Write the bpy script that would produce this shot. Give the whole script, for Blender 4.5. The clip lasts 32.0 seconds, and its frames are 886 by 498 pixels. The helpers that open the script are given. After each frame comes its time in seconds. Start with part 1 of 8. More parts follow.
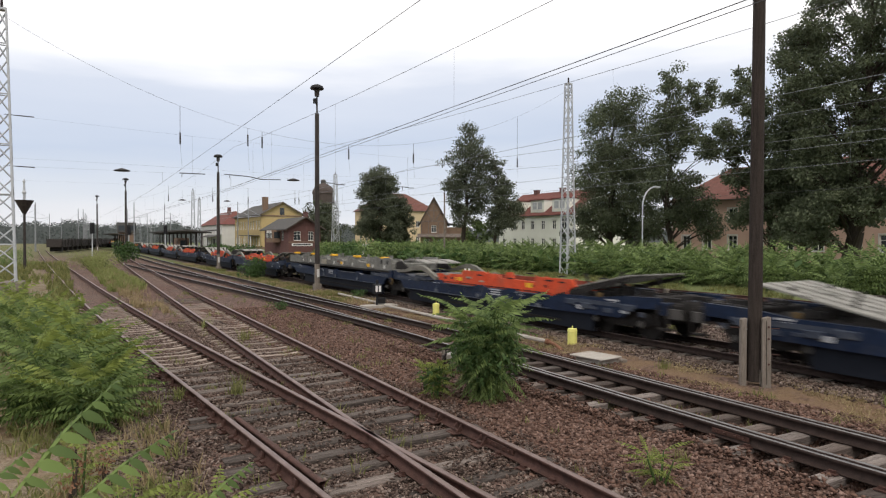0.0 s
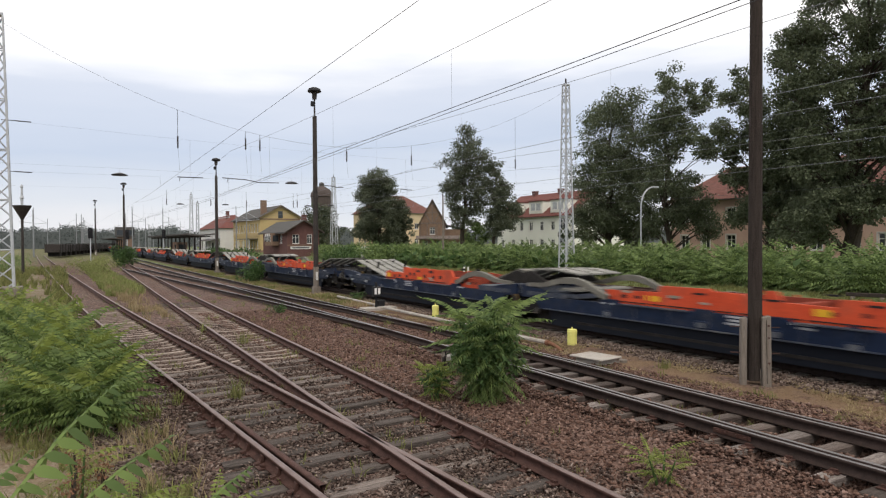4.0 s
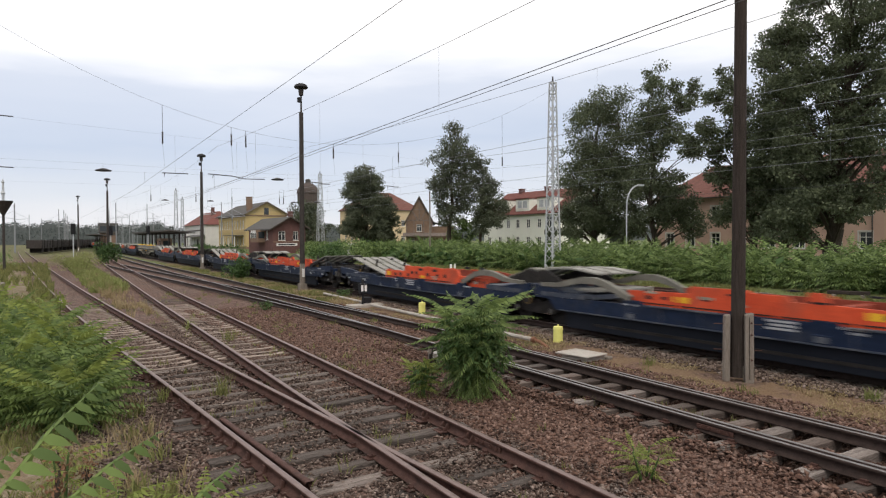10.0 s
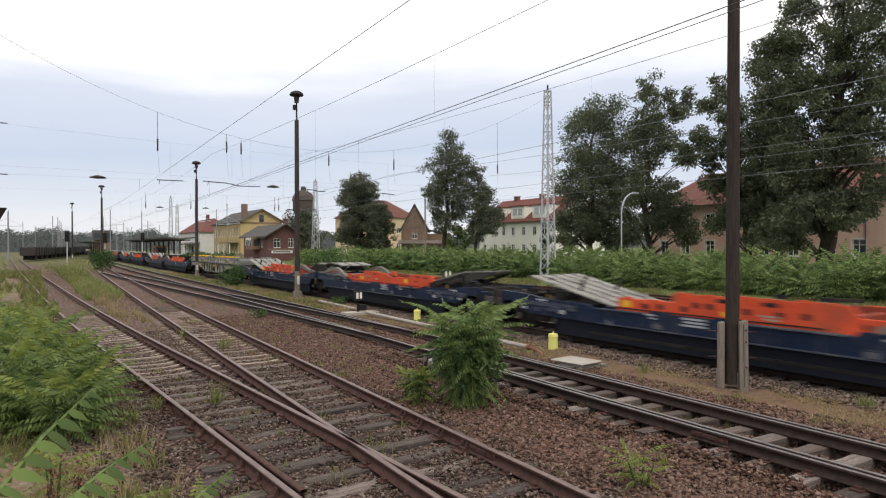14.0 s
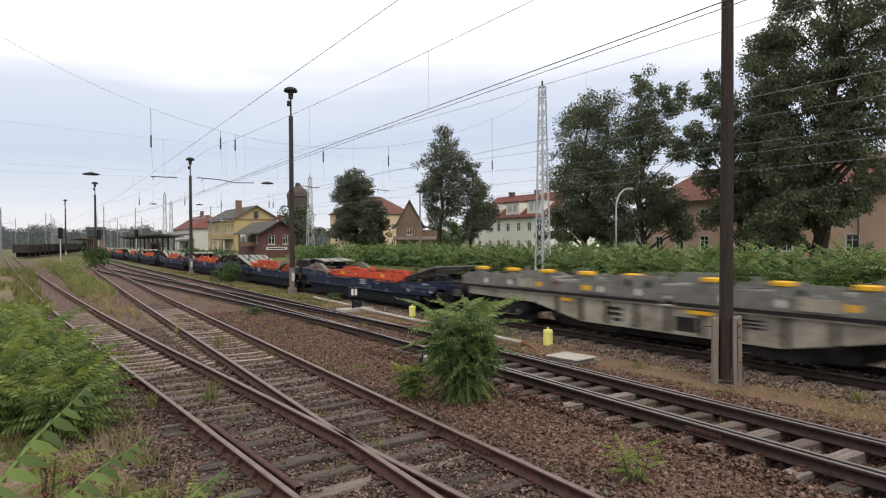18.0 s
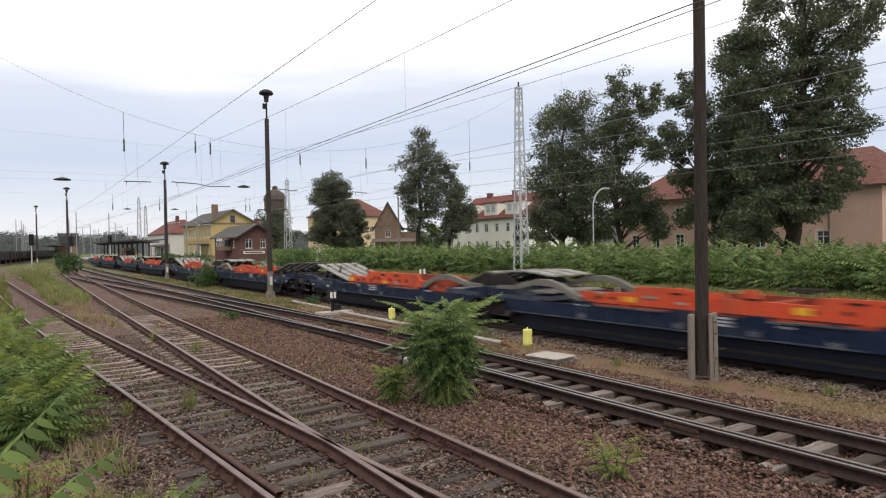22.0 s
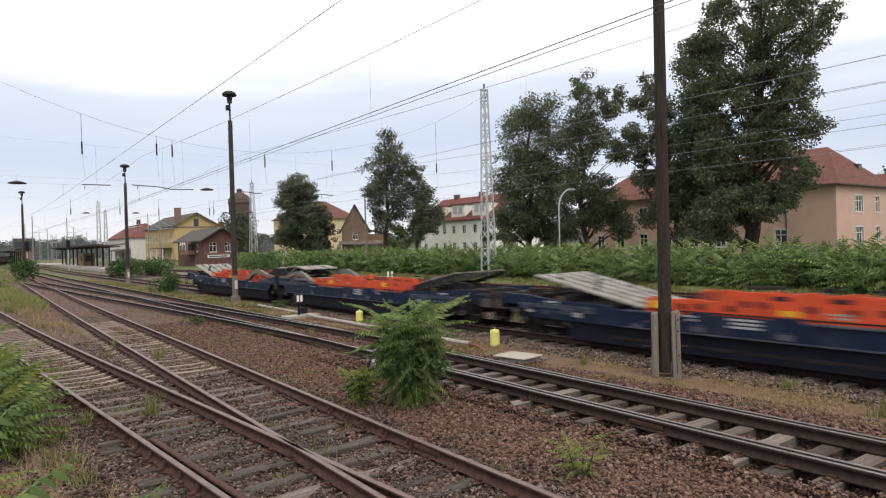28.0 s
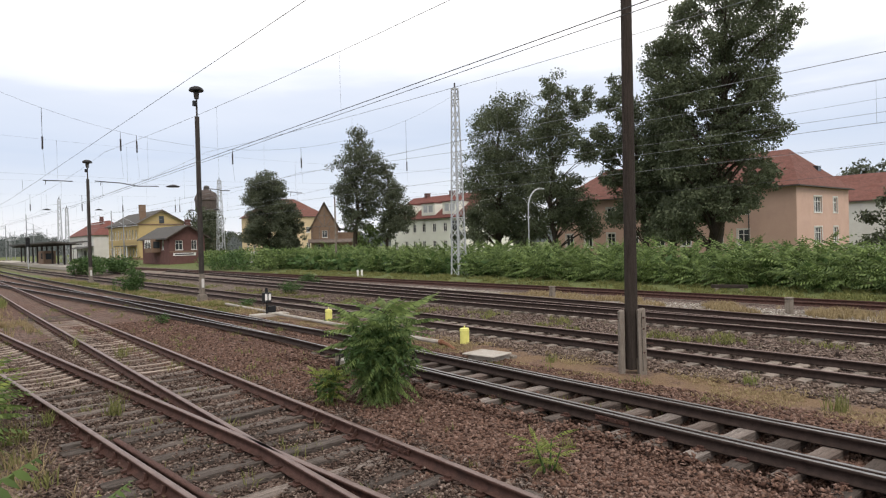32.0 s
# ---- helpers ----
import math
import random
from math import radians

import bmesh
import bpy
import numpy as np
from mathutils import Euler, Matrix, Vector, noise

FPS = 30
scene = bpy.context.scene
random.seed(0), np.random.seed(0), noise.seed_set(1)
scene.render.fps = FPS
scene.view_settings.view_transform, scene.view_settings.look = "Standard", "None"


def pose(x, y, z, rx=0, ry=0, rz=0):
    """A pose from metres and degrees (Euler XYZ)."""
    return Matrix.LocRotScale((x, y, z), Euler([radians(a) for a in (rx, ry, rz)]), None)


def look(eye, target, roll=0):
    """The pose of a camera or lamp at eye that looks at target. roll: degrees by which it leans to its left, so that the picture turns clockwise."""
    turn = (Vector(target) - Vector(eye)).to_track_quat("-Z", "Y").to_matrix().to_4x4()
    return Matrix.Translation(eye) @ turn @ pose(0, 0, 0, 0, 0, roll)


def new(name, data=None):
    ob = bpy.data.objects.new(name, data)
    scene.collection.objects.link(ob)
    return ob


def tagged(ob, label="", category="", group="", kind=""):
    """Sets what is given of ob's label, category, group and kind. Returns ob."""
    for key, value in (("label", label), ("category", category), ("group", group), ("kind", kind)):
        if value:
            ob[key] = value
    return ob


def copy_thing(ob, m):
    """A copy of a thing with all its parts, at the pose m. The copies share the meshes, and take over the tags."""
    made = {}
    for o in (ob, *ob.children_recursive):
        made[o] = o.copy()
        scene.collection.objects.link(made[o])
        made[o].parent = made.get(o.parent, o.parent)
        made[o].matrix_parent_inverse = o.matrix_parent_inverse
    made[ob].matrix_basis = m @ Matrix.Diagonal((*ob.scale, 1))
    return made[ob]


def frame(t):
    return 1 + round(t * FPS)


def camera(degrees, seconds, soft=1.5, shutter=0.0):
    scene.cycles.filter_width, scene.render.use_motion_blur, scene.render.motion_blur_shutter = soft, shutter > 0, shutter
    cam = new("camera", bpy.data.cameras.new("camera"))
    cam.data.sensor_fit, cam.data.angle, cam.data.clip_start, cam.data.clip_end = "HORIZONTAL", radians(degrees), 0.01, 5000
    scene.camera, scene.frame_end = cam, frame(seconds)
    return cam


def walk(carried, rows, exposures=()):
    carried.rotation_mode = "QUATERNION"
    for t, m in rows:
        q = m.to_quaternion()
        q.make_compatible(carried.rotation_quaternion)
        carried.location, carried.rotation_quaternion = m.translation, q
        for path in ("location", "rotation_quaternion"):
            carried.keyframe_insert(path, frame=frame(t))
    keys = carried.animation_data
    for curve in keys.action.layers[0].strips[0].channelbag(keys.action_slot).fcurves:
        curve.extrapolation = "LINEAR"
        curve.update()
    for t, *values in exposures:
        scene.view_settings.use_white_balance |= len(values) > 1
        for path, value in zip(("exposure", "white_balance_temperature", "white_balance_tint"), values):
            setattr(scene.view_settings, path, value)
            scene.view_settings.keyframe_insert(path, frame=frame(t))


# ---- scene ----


def aim(x, y, z, yaw, pitch, roll):
    a, p = radians(yaw), radians(pitch)
    return look((x, y, z), (x + math.sin(a) * math.cos(p), y + math.cos(a) * math.cos(p), z + math.sin(p)), roll)


# camera and its path
cam = camera(68.34, 32.0, soft=1.2, shutter=0.7)
walk(cam, [(r[0], aim(*r[1:])) for r in (
    (0, 0.004, 0.071, 2.895, 30.391, -0.921, 0.077),
    (0.5, 0.004, 0.058, 2.895, 30.602, -0.625, -0.104),
    (1, 0.005, 0.057, 2.893, 30.683, -0.384, 0.280),
    (1.5, -0.002, 0.068, 2.889, 30.538, -0.259, 0.488),
    (2, -0.006, 0.073, 2.896, 30.831, -0.214, 0.290),
    (2.5, -0.004, 0.077, 2.889, 30.516, -0.248, 0.089),
    (3, 0.005, 0.085, 2.879, 30.573, -0.341, -0.159),
    (3.5, 0.016, 0.095, 2.886, 30.716, -0.499, -0.408),
    (5.5, 0.014, 0.100, 2.885, 29.720, -1.558, -0.127),
    (6, 0.004, 0.076, 2.885, 30.189, -1.509, -0.122),
    (6.5, 0.009, 0.083, 2.887, 30.310, -1.422, -0.416),
    (7, 0.009, 0.078, 2.890, 30.310, -1.337, -0.506),
    (7.5, 0.004, 0.068, 2.890, 30.424, -1.257, -0.219),
    (8, 0.005, 0.081, 2.885, 30.810, -1.150, -0.172),
    (8.5, -0.004, 0.070, 2.887, 30.990, -1.075, -0.287),
    (9, -0.012, 0.071, 2.891, 31.216, -1.030, -0.402),
    (9.5, -0.008, 0.069, 2.888, 31.376, -1.002, -0.437),
    (10, 0.001, 0.079, 2.888, 31.665, -1.005, -0.222),
    (10.5, 0.007, 0.072, 2.887, 31.862, -1.009, -0.235),
    (11, 0.002, 0.075, 2.891, 31.963, -1.033, -0.374),
    (11.5, 0.003, 0.070, 2.889, 31.999, -1.000, -0.082),
    (12, -0.003, 0.067, 2.894, 32.015, -0.850, -0.495),
    (12.5, -0.002, 0.063, 2.892, 32.011, -0.692, -0.523),
    (13, -0.003, 0.056, 2.893, 32.026, -0.553, -0.485),
    (13.5, -0.005, 0.063, 2.895, 32.039, -0.441, -0.340),
    (14, -0.000, 0.067, 2.883, 32.073, -0.353, -0.184),
    (14.5, 0.003, 0.063, 2.889, 32.152, -0.313, -0.301),
    (16.5, 0.004, 0.058, 2.887, 32.608, -0.532, -0.465),
    (17, 0.002, 0.067, 2.889, 32.609, -0.573, -0.512),
    (17.5, -0.004, 0.058, 2.894, 32.547, -0.645, -0.422),
    (18, 0.001, 0.062, 2.892, 32.509, -0.702, -0.328),
    (18.5, 0.003, 0.066, 2.890, 32.498, -0.687, -0.439),
    (19, 0.009, 0.068, 2.880, 32.576, -0.659, -0.235),
    (19.5, 0.006, 0.066, 2.887, 32.671, -0.655, -0.233),
    (20, 0.008, 0.062, 2.889, 32.793, -0.610, -0.236),
    (20.5, 0.004, 0.073, 2.887, 32.979, -0.560, -0.340),
    (21, -0.006, 0.051, 2.896, 33.529, -0.554, -0.250),
    (21.5, -0.006, 0.041, 2.891, 34.022, -0.567, -0.939),
    (22, 0.002, 0.051, 2.891, 34.358, -0.592, -1.101),
    (22.5, -0.005, 0.038, 2.891, 34.666, -0.599, -0.685),
    (23, -0.005, 0.036, 2.890, 34.943, -0.559, -0.846),
    (23.5, -0.002, 0.035, 2.889, 35.207, -0.473, -1.191),
    (24, 0.005, 0.036, 2.885, 35.456, -0.459, -1.094),
    (24.5, 0.005, 0.032, 2.887, 35.708, -0.456, -0.963),
    (25, 0.006, 0.036, 2.891, 35.952, -0.443, -1.197),
    (25.5, 0.003, 0.035, 2.888, 36.163, -0.402, -1.148),
    (27.5, 0.011, 0.022, 2.886, 37.026, -0.459, -1.362),
    (28, 0.016, 0.031, 2.886, 37.189, -0.502, -1.623),
    (28.5, 0.016, 0.025, 2.885, 37.366, -0.535, -1.636),
    (29, 0.018, 0.020, 2.892, 37.542, -0.583, -1.413),
    (29.5, 0.020, 0.031, 2.883, 37.780, -0.535, -1.483),
    (30, 0.012, 0.022, 2.889, 38.074, -0.515, -1.436),
    (30.5, 0.017, 0.027, 2.883, 38.467, -0.501, -1.337),
    (31, 0.019, 0.027, 2.889, 39.023, -0.550, -1.243),
    (31.5, 0.005, 0.009, 2.894, 39.473, -0.594, -1.500),
    (32, -0.000, -0.000, 2.884, 39.800, -0.700, -1.450),
)], exposures=((0, 0.03), (6, 0.05), (12, 0.06), (20, 0.09), (26, 0.14), (32, 0.18)))

# world: bright overcast sky, soft high sun behind cloud
SUN_EL, SUN_AZ = radians(52), radians(200)
world = bpy.data.worlds.new("overcast_sky")
scene.world = world
world.use_nodes = True
nt = world.node_tree
nt.nodes.clear()
w_out = nt.nodes.new("ShaderNodeOutputWorld")
w_bg = nt.nodes.new("ShaderNodeBackground")
w_sky = nt.nodes.new("ShaderNodeTexSky")
w_sky.sky_type, w_sky.sun_disc = "NISHITA", False
w_sky.sun_elevation, w_sky.sun_rotation = SUN_EL, SUN_AZ
w_tc = nt.nodes.new("ShaderNodeTexCoord")
w_sep = nt.nodes.new("ShaderNodeSeparateXYZ")
w_map = nt.nodes.new("ShaderNodeMapping")
w_map.inputs["Scale"].default_value = (1.6, 1.6, 9.0)
w_noise = nt.nodes.new("ShaderNodeTexNoise")
w_noise.inputs["Scale"].default_value, w_noise.inputs["Detail"].default_value = 1.3, 5.0
w_ramp = nt.nodes.new("ShaderNodeValToRGB")
els = w_ramp.color_ramp.elements
els[0].position, els[0].color = 0.0, (0.86, 0.86, 0.90, 1)
els[1].position, els[1].color = 1.0, (1.38, 1.33, 1.29, 1)
for pos, col in ((0.05, (0.765, 0.80, 0.87, 1)), (0.13, (0.61, 0.685, 0.83, 1)), (0.21, (0.74, 0.79, 0.905, 1)), (0.27, (1.2, 1.18, 1.18, 1))):
    e = els.new(pos)
    e.color = col
w_add = nt.nodes.new("ShaderNodeMath")
w_add.operation = "MULTIPLY_ADD"
w_add.inputs[1].default_value = 0.16
w_sub = nt.nodes.new("ShaderNodeMath")
w_sub.operation = "SUBTRACT"
w_sub.inputs[1].default_value = 0.08
w_mix = nt.nodes.new("ShaderNodeMixRGB")
w_mix.inputs[0].default_value = 0.94
w_dim = nt.nodes.new("ShaderNodeMixRGB")
w_dim.blend_type = "MULTIPLY"
w_dim.inputs[0].default_value = 1.0
w_dim.inputs[2].default_value = (0.1, 0.1, 0.1, 1)
nt.links.new(w_tc.outputs["Generated"], w_sep.inputs[0])
nt.links.new(w_tc.outputs["Generated"], w_map.inputs[0])
nt.links.new(w_map.outputs[0], w_noise.inputs["Vector"])
nt.links.new(w_noise.outputs[0], w_add.inputs[0])
nt.links.new(w_sep.outputs[2], w_add.inputs[2])
nt.links.new(w_add.outputs[0], w_sub.inputs[0])
nt.links.new(w_sub.outputs[0], w_ramp.inputs[0])
nt.links.new(w_sky.outputs[0], w_dim.inputs[1])
nt.links.new(w_dim.outputs[0], w_mix.inputs[1])
nt.links.new(w_ramp.outputs[0], w_mix.inputs[2])
nt.links.new(w_mix.outputs[0], w_bg.inputs[0])
nt.links.new(w_bg.outputs[0], w_out.inputs[0])
w_bg.inputs[1].default_value = 1.0

sun_data = bpy.data.lights.new("sun", "SUN")
sun_data.energy, sun_data.angle, sun_data.color = 1.28, radians(25), (1.0, 0.90, 0.79)
sun = new("sun", sun_data)
sun.matrix_world = look((0, 0, 80), (-math.sin(SUN_AZ) * math.cos(SUN_EL), -math.cos(SUN_AZ) * math.cos(SUN_EL), 80 - math.sin(SUN_EL)))
scene.view_settings.exposure = 0.07


# ---- materials ----
def surface(name, c1, c2, scale=6.0, rough=0.8, bump=0.15, metal=0.0, fine=60.0, stain=None, stain_amt=0.5, stretch=(1, 1, 1), vary=0.0):
    """Two noise scales of colour, a fine relief, an optional stain colour and a shade that differs from piece to piece."""
    m = bpy.data.materials.new(name)
    m.use_nodes = True
    t = m.node_tree
    b = t.nodes["Principled BSDF"]
    tc = t.nodes.new("ShaderNodeTexCoord")
    mp = t.nodes.new("ShaderNodeMapping")
    mp.inputs["Scale"].default_value = stretch
    t.links.new(tc.outputs["Object"], mp.inputs[0])

    def noise_node(s, d):
        n = t.nodes.new("ShaderNodeTexNoise")
        n.inputs["Scale"].default_value, n.inputs["Detail"].default_value, n.inputs["Roughness"].default_value = s, d, 0.65
        t.links.new(mp.outputs[0], n.inputs["Vector"])
        return n
    n1, n2 = noise_node(scale, 4), noise_node(fine, 3)
    avg = t.nodes.new("ShaderNodeMath")
    avg.operation = "MULTIPLY_ADD"
    avg.inputs[1].default_value = 0.45
    t.links.new(n2.outputs[0], avg.inputs[0])
    half = t.nodes.new("ShaderNodeMath")
    half.operation = "MULTIPLY"
    half.inputs[1].default_value = 0.55
    t.links.new(n1.outputs[0], half.inputs[0])
    t.links.new(half.outputs[0], avg.inputs[2])
    ramp = t.nodes.new("ShaderNodeValToRGB")
    ramp.color_ramp.elements[0].position, ramp.color_ramp.elements[0].color = 0.34, (*c1, 1)
    ramp.color_ramp.elements[1].position, ramp.color_ramp.elements[1].color = 0.66, (*c2, 1)
    t.links.new(avg.outputs[0], ramp.inputs[0])
    col = ramp.outputs[0]
    if stain:
        n3 = noise_node(scale * 0.37 + 0.11, 5)
        r3 = t.nodes.new("ShaderNodeValToRGB")
        r3.color_ramp.elements[0].position, r3.color_ramp.elements[1].position = 0.5, 0.68
        t.links.new(n3.outputs[0], r3.inputs[0])
        sc = t.nodes.new("ShaderNodeMath")
        sc.operation = "MULTIPLY"
        sc.inputs[1].default_value = stain_amt
        t.links.new(r3.outputs[0], sc.inputs[0])
        mx = t.nodes.new("ShaderNodeMixRGB")
        mx.inputs[2].default_value = (*stain, 1)
        t.links.new(sc.outputs[0], mx.inputs[0])
        t.links.new(col, mx.inputs[1])
        col = mx.outputs[0]
    if vary:
        oi = t.nodes.new("ShaderNodeObjectInfo")
        mr = t.nodes.new("ShaderNodeMapRange")
        mr.inputs["To Min"].default_value, mr.inputs["To Max"].default_value = 1 - vary, 1 + vary
        t.links.new(oi.outputs["Random"], mr.inputs["Value"])
        hv = t.nodes.new("ShaderNodeHueSaturation")
        t.links.new(mr.outputs[0], hv.inputs["Value"])
        t.links.new(col, hv.inputs["Color"])
        col = hv.outputs[0]
    t.links.new(col, b.inputs["Base Color"])
    b.inputs["Roughness"].default_value, b.inputs["Metallic"].default_value = rough, metal
    if bump:
        bp = t.nodes.new("ShaderNodeBump")
        bp.inputs["Strength"].default_value, bp.inputs["Distance"].default_value = bump, 0.02
        t.links.new(n2.outputs[0], bp.inputs["Height"])
        t.links.new(bp.outputs[0], b.inputs["Normal"])
    return m


def leafy(name, dark, light, rough=0.55, trans=0.25, clump=0.6, each=0.55):
    """Foliage: a shade for every leaf island, some light passing through."""
    m = bpy.data.materials.new(name)
    m.use_nodes = True
    t = m.node_tree
    b = t.nodes["Principled BSDF"]
    g = t.nodes.new("ShaderNodeNewGeometry")
    n = t.nodes.new("ShaderNodeTexNoise")
    n.inputs["Scale"].default_value, n.inputs["Detail"].default_value = clump, 2.0
    tc = t.nodes.new("ShaderNodeTexCoord")
    t.links.new(tc.outputs["Object"], n.inputs["Vector"])
    a = t.nodes.new("ShaderNodeMath")
    a.operation = "MULTIPLY_ADD"
    a.inputs[1].default_value = each
    t.links.new(g.outputs["Random Per Island"], a.inputs[0])
    h = t.nodes.new("ShaderNodeMath")
    h.operation = "MULTIPLY"
    h.inputs[1].default_value = 1.05 - each
    t.links.new(n.outputs[0], h.inputs[0])
    t.links.new(h.outputs[0], a.inputs[2])
    r = t.nodes.new("ShaderNodeValToRGB")
    r.color_ramp.elements[0].position, r.color_ramp.elements[0].color = 0.15, (*dark, 1)
    r.color_ramp.elements[1].position, r.color_ramp.elements[1].color = 0.85, (*light, 1)
    t.links.new(a.outputs[0], r.inputs[0])
    t.links.new(r.outputs[0], b.inputs["Base Color"])
    b.inputs["Roughness"].default_value = rough
    tr = t.nodes.new("ShaderNodeBsdfTranslucent")
    t.links.new(r.outputs[0], tr.inputs[0])
    ms = t.nodes.new("ShaderNodeMixShader")
    ms.inputs[0].default_value = trans
    t.links.new(b.outputs[0], ms.inputs[1])
    t.links.new(tr.outputs[0], ms.inputs[2])
    t.links.new(ms.outputs[0], t.nodes["Material Output"].inputs[0])
    return m


def plain(name, c, rough=0.5, metal=0.0):
    return surface(name, tuple(v * 0.88 for v in c), tuple(min(1, v * 1.1) for v in c), 3.0, rough, 0.05, metal, 40)


M_RAIL = surface("rusty_rail", (0.042, 0.022, 0.018), (0.12, 0.064, 0.052), 9, 0.75, 0.2, 0.2, 90, stain=(0.035, 0.026, 0.023))
M_RAIL_DARK = surface("oily_dark_rail", (0.02, 0.014, 0.0125), (0.06, 0.041, 0.035), 9, 0.8, 0.2, 0.2, 90)
M_TIMBER_PALE = surface("bleached_oak_sleeper", (0.045, 0.036, 0.031), (0.30, 0.262, 0.24), 2.2, 0.92, 0.9, 0, 16, stain=(0.07, 0.05, 0.043), stretch=(0.5, 4.0, 3.0), vary=0.5)
M_TIMBER_BROWN = surface("oil_stained_oak_sleeper", (0.032, 0.024, 0.021), (0.20, 0.165, 0.145), 2.4, 0.9, 0.9, 0, 16, stain=(0.045, 0.03, 0.025), stain_amt=0.7, stretch=(0.5, 4.0, 3.0), vary=0.5)
# Blue of the low chord, with the shade under the wagon in its colour.
M_BLUE_SHADE = surface("blue_paint_darkened_for_shade", (0.005, 0.007, 0.012), (0.012, 0.015, 0.024), 2.0, 0.7, 0.1, 0, 20)
M_RAIL_TOP = surface("worn_rail_head", (0.13, 0.088, 0.078), (0.235, 0.175, 0.157), 4, 0.5, 0.05, 0.45, 80)
M_RAIL_SHINE = surface("polished_rail_head", (0.17, 0.165, 0.165), (0.30, 0.29, 0.285), 4, 0.36, 0.03, 0.7, 80)
M_TIMBER = surface("weathered_oak_sleeper", (0.028, 0.021, 0.019), (0.225, 0.19, 0.168), 2.6, 0.92, 0.9, 0, 16, stain=(0.05, 0.036, 0.03), stretch=(0.5, 5.0, 3.0), vary=0.5)
M_CONC = surface("concrete_sleeper", (0.12, 0.10, 0.086), (0.27, 0.235, 0.205), 5, 0.9, 0.4, 0, 40, stain=(0.12, 0.085, 0.065), stain_amt=0.8, vary=0.3)
M_TROUGH = surface("rusty_pale_steel_sleeper", (0.15, 0.115, 0.095), (0.36, 0.30, 0.255), 3, 0.85, 0.3, 0, 30, stain=(0.12, 0.085, 0.07), stain_amt=0.7, vary=0.3)
M_DOCK = leafy("rust_red_dock", (0.13, 0.065, 0.035), (0.26, 0.14, 0.085), 0.8, 0.2)
M_BLUE = surface("dark_blue_wagon_paint", (0.0045, 0.009, 0.024), (0.013, 0.025, 0.060), 4.5, 0.5, 0.06, 0, 14, stain=(0.05, 0.053, 0.06), stain_amt=0.45)
M_BLUE_GREY = surface("dusty_and_highlight_blue_paint", (0.022, 0.03, 0.05), (0.065, 0.076, 0.10), 4.0, 0.6, 0.08, 0, 20, stain=(0.17, 0.165, 0.155), stain_amt=0.6)
M_ORANGE = surface("faded_orange_paint", (0.44, 0.055, 0.023), (0.72, 0.102, 0.038), 1.8, 0.6, 0.06, 0, 18, stain=(0.24, 0.085, 0.055), stain_amt=0.6)
# Stained orange, darker because the frame's inner shade is put into the colour.
M_ORANGE_SHADE = surface("orange_paint_darkened_for_shade", (0.17, 0.035, 0.022), (0.33, 0.065, 0.036), 1.8, 0.7, 0.08, 0, 18, stain=(0.07, 0.04, 0.032), stain_amt=0.7)
M_RAMP = surface("galvanised_ramp_steel", (0.16, 0.156, 0.14), (0.34, 0.33, 0.30), 1.6, 0.7, 0.2, 0.1, 25, stain=(0.10, 0.10, 0.085), stain_amt=0.75)
M_CRATE = surface("grey_painted_steel", (0.10, 0.10, 0.09), (0.235, 0.232, 0.21), 3.0, 0.6, 0.08, 0, 18, stain=(0.07, 0.06, 0.05), stain_amt=0.6)
M_DIRTY = surface("brake_dust_black", (0.009, 0.008, 0.008), (0.034, 0.031, 0.029), 5, 0.85, 0.2, 0, 30, stain=(0.075, 0.07, 0.066), stain_amt=0.35)
M_CREAM = surface("dirty_cream_wagon_paint", (0.2, 0.18, 0.145), (0.43, 0.40, 0.33), 3.0, 0.65, 0.06, 0, 14, stain=(0.1, 0.085, 0.065), stain_amt=0.6)
M_YELLOW = plain("yellow_paint", (0.72, 0.40, 0.03), 0.6)
M_BRASS = plain("dull_ochre_paint", (0.11, 0.072, 0.028), 0.7)
M_LEMON = surface("pale_yellow_plastic", (0.62, 0.60, 0.16), (0.76, 0.73, 0.26), 4, 0.5, 0.05, 0, 40)
M_WHITE = plain("white_paint", (0.72, 0.72, 0.70), 0.5)
M_BLACK = plain("black_paint", (0.018, 0.018, 0.02), 0.5)
M_POLE = surface("tarred_wooden_pole", (0.018, 0.014, 0.012), (0.058, 0.046, 0.039), 4, 0.9, 0.5, 0, 40, stretch=(6, 6, 0.5))
M_POST = surface("weathered_grey_post", (0.125, 0.104, 0.086), (0.275, 0.24, 0.205), 5, 0.92, 0.5, 0, 50, stretch=(4, 4, 0.6), stain=(0.09, 0.075, 0.06))
M_LAMPPOST = surface("dark_steel_post", (0.03, 0.026, 0.024), (0.07, 0.06, 0.055), 5, 0.6, 0.1, 0.3, 50)
M_GALV = surface("galvanised_lattice_steel", (0.36, 0.38, 0.40), (0.52, 0.54, 0.56), 4, 0.55, 0.05, 0.1, 40)
M_WIRE = plain("dark_wire", (0.08, 0.083, 0.09), 0.6, 0.3)
M_WIRE_PALE = plain("weathered_copper_wire", (0.22, 0.235, 0.25), 0.6, 0.3)
M_INSUL = plain("brown_insulator", (0.03, 0.022, 0.022), 0.35)
M_SLAB = surface("concrete_slab", (0.29, 0.27, 0.24), (0.44, 0.41, 0.37), 5, 0.9, 0.25, 0, 70, stain=(0.25, 0.2, 0.16))
M_RUST = surface("rust_brown_clay", (0.12, 0.055, 0.032), (0.24, 0.12, 0.075), 6, 0.85, 0.2, 0, 40)
M_FARMAST = plain("weathered_grey_steel", (0.23, 0.24, 0.25), 0.7)
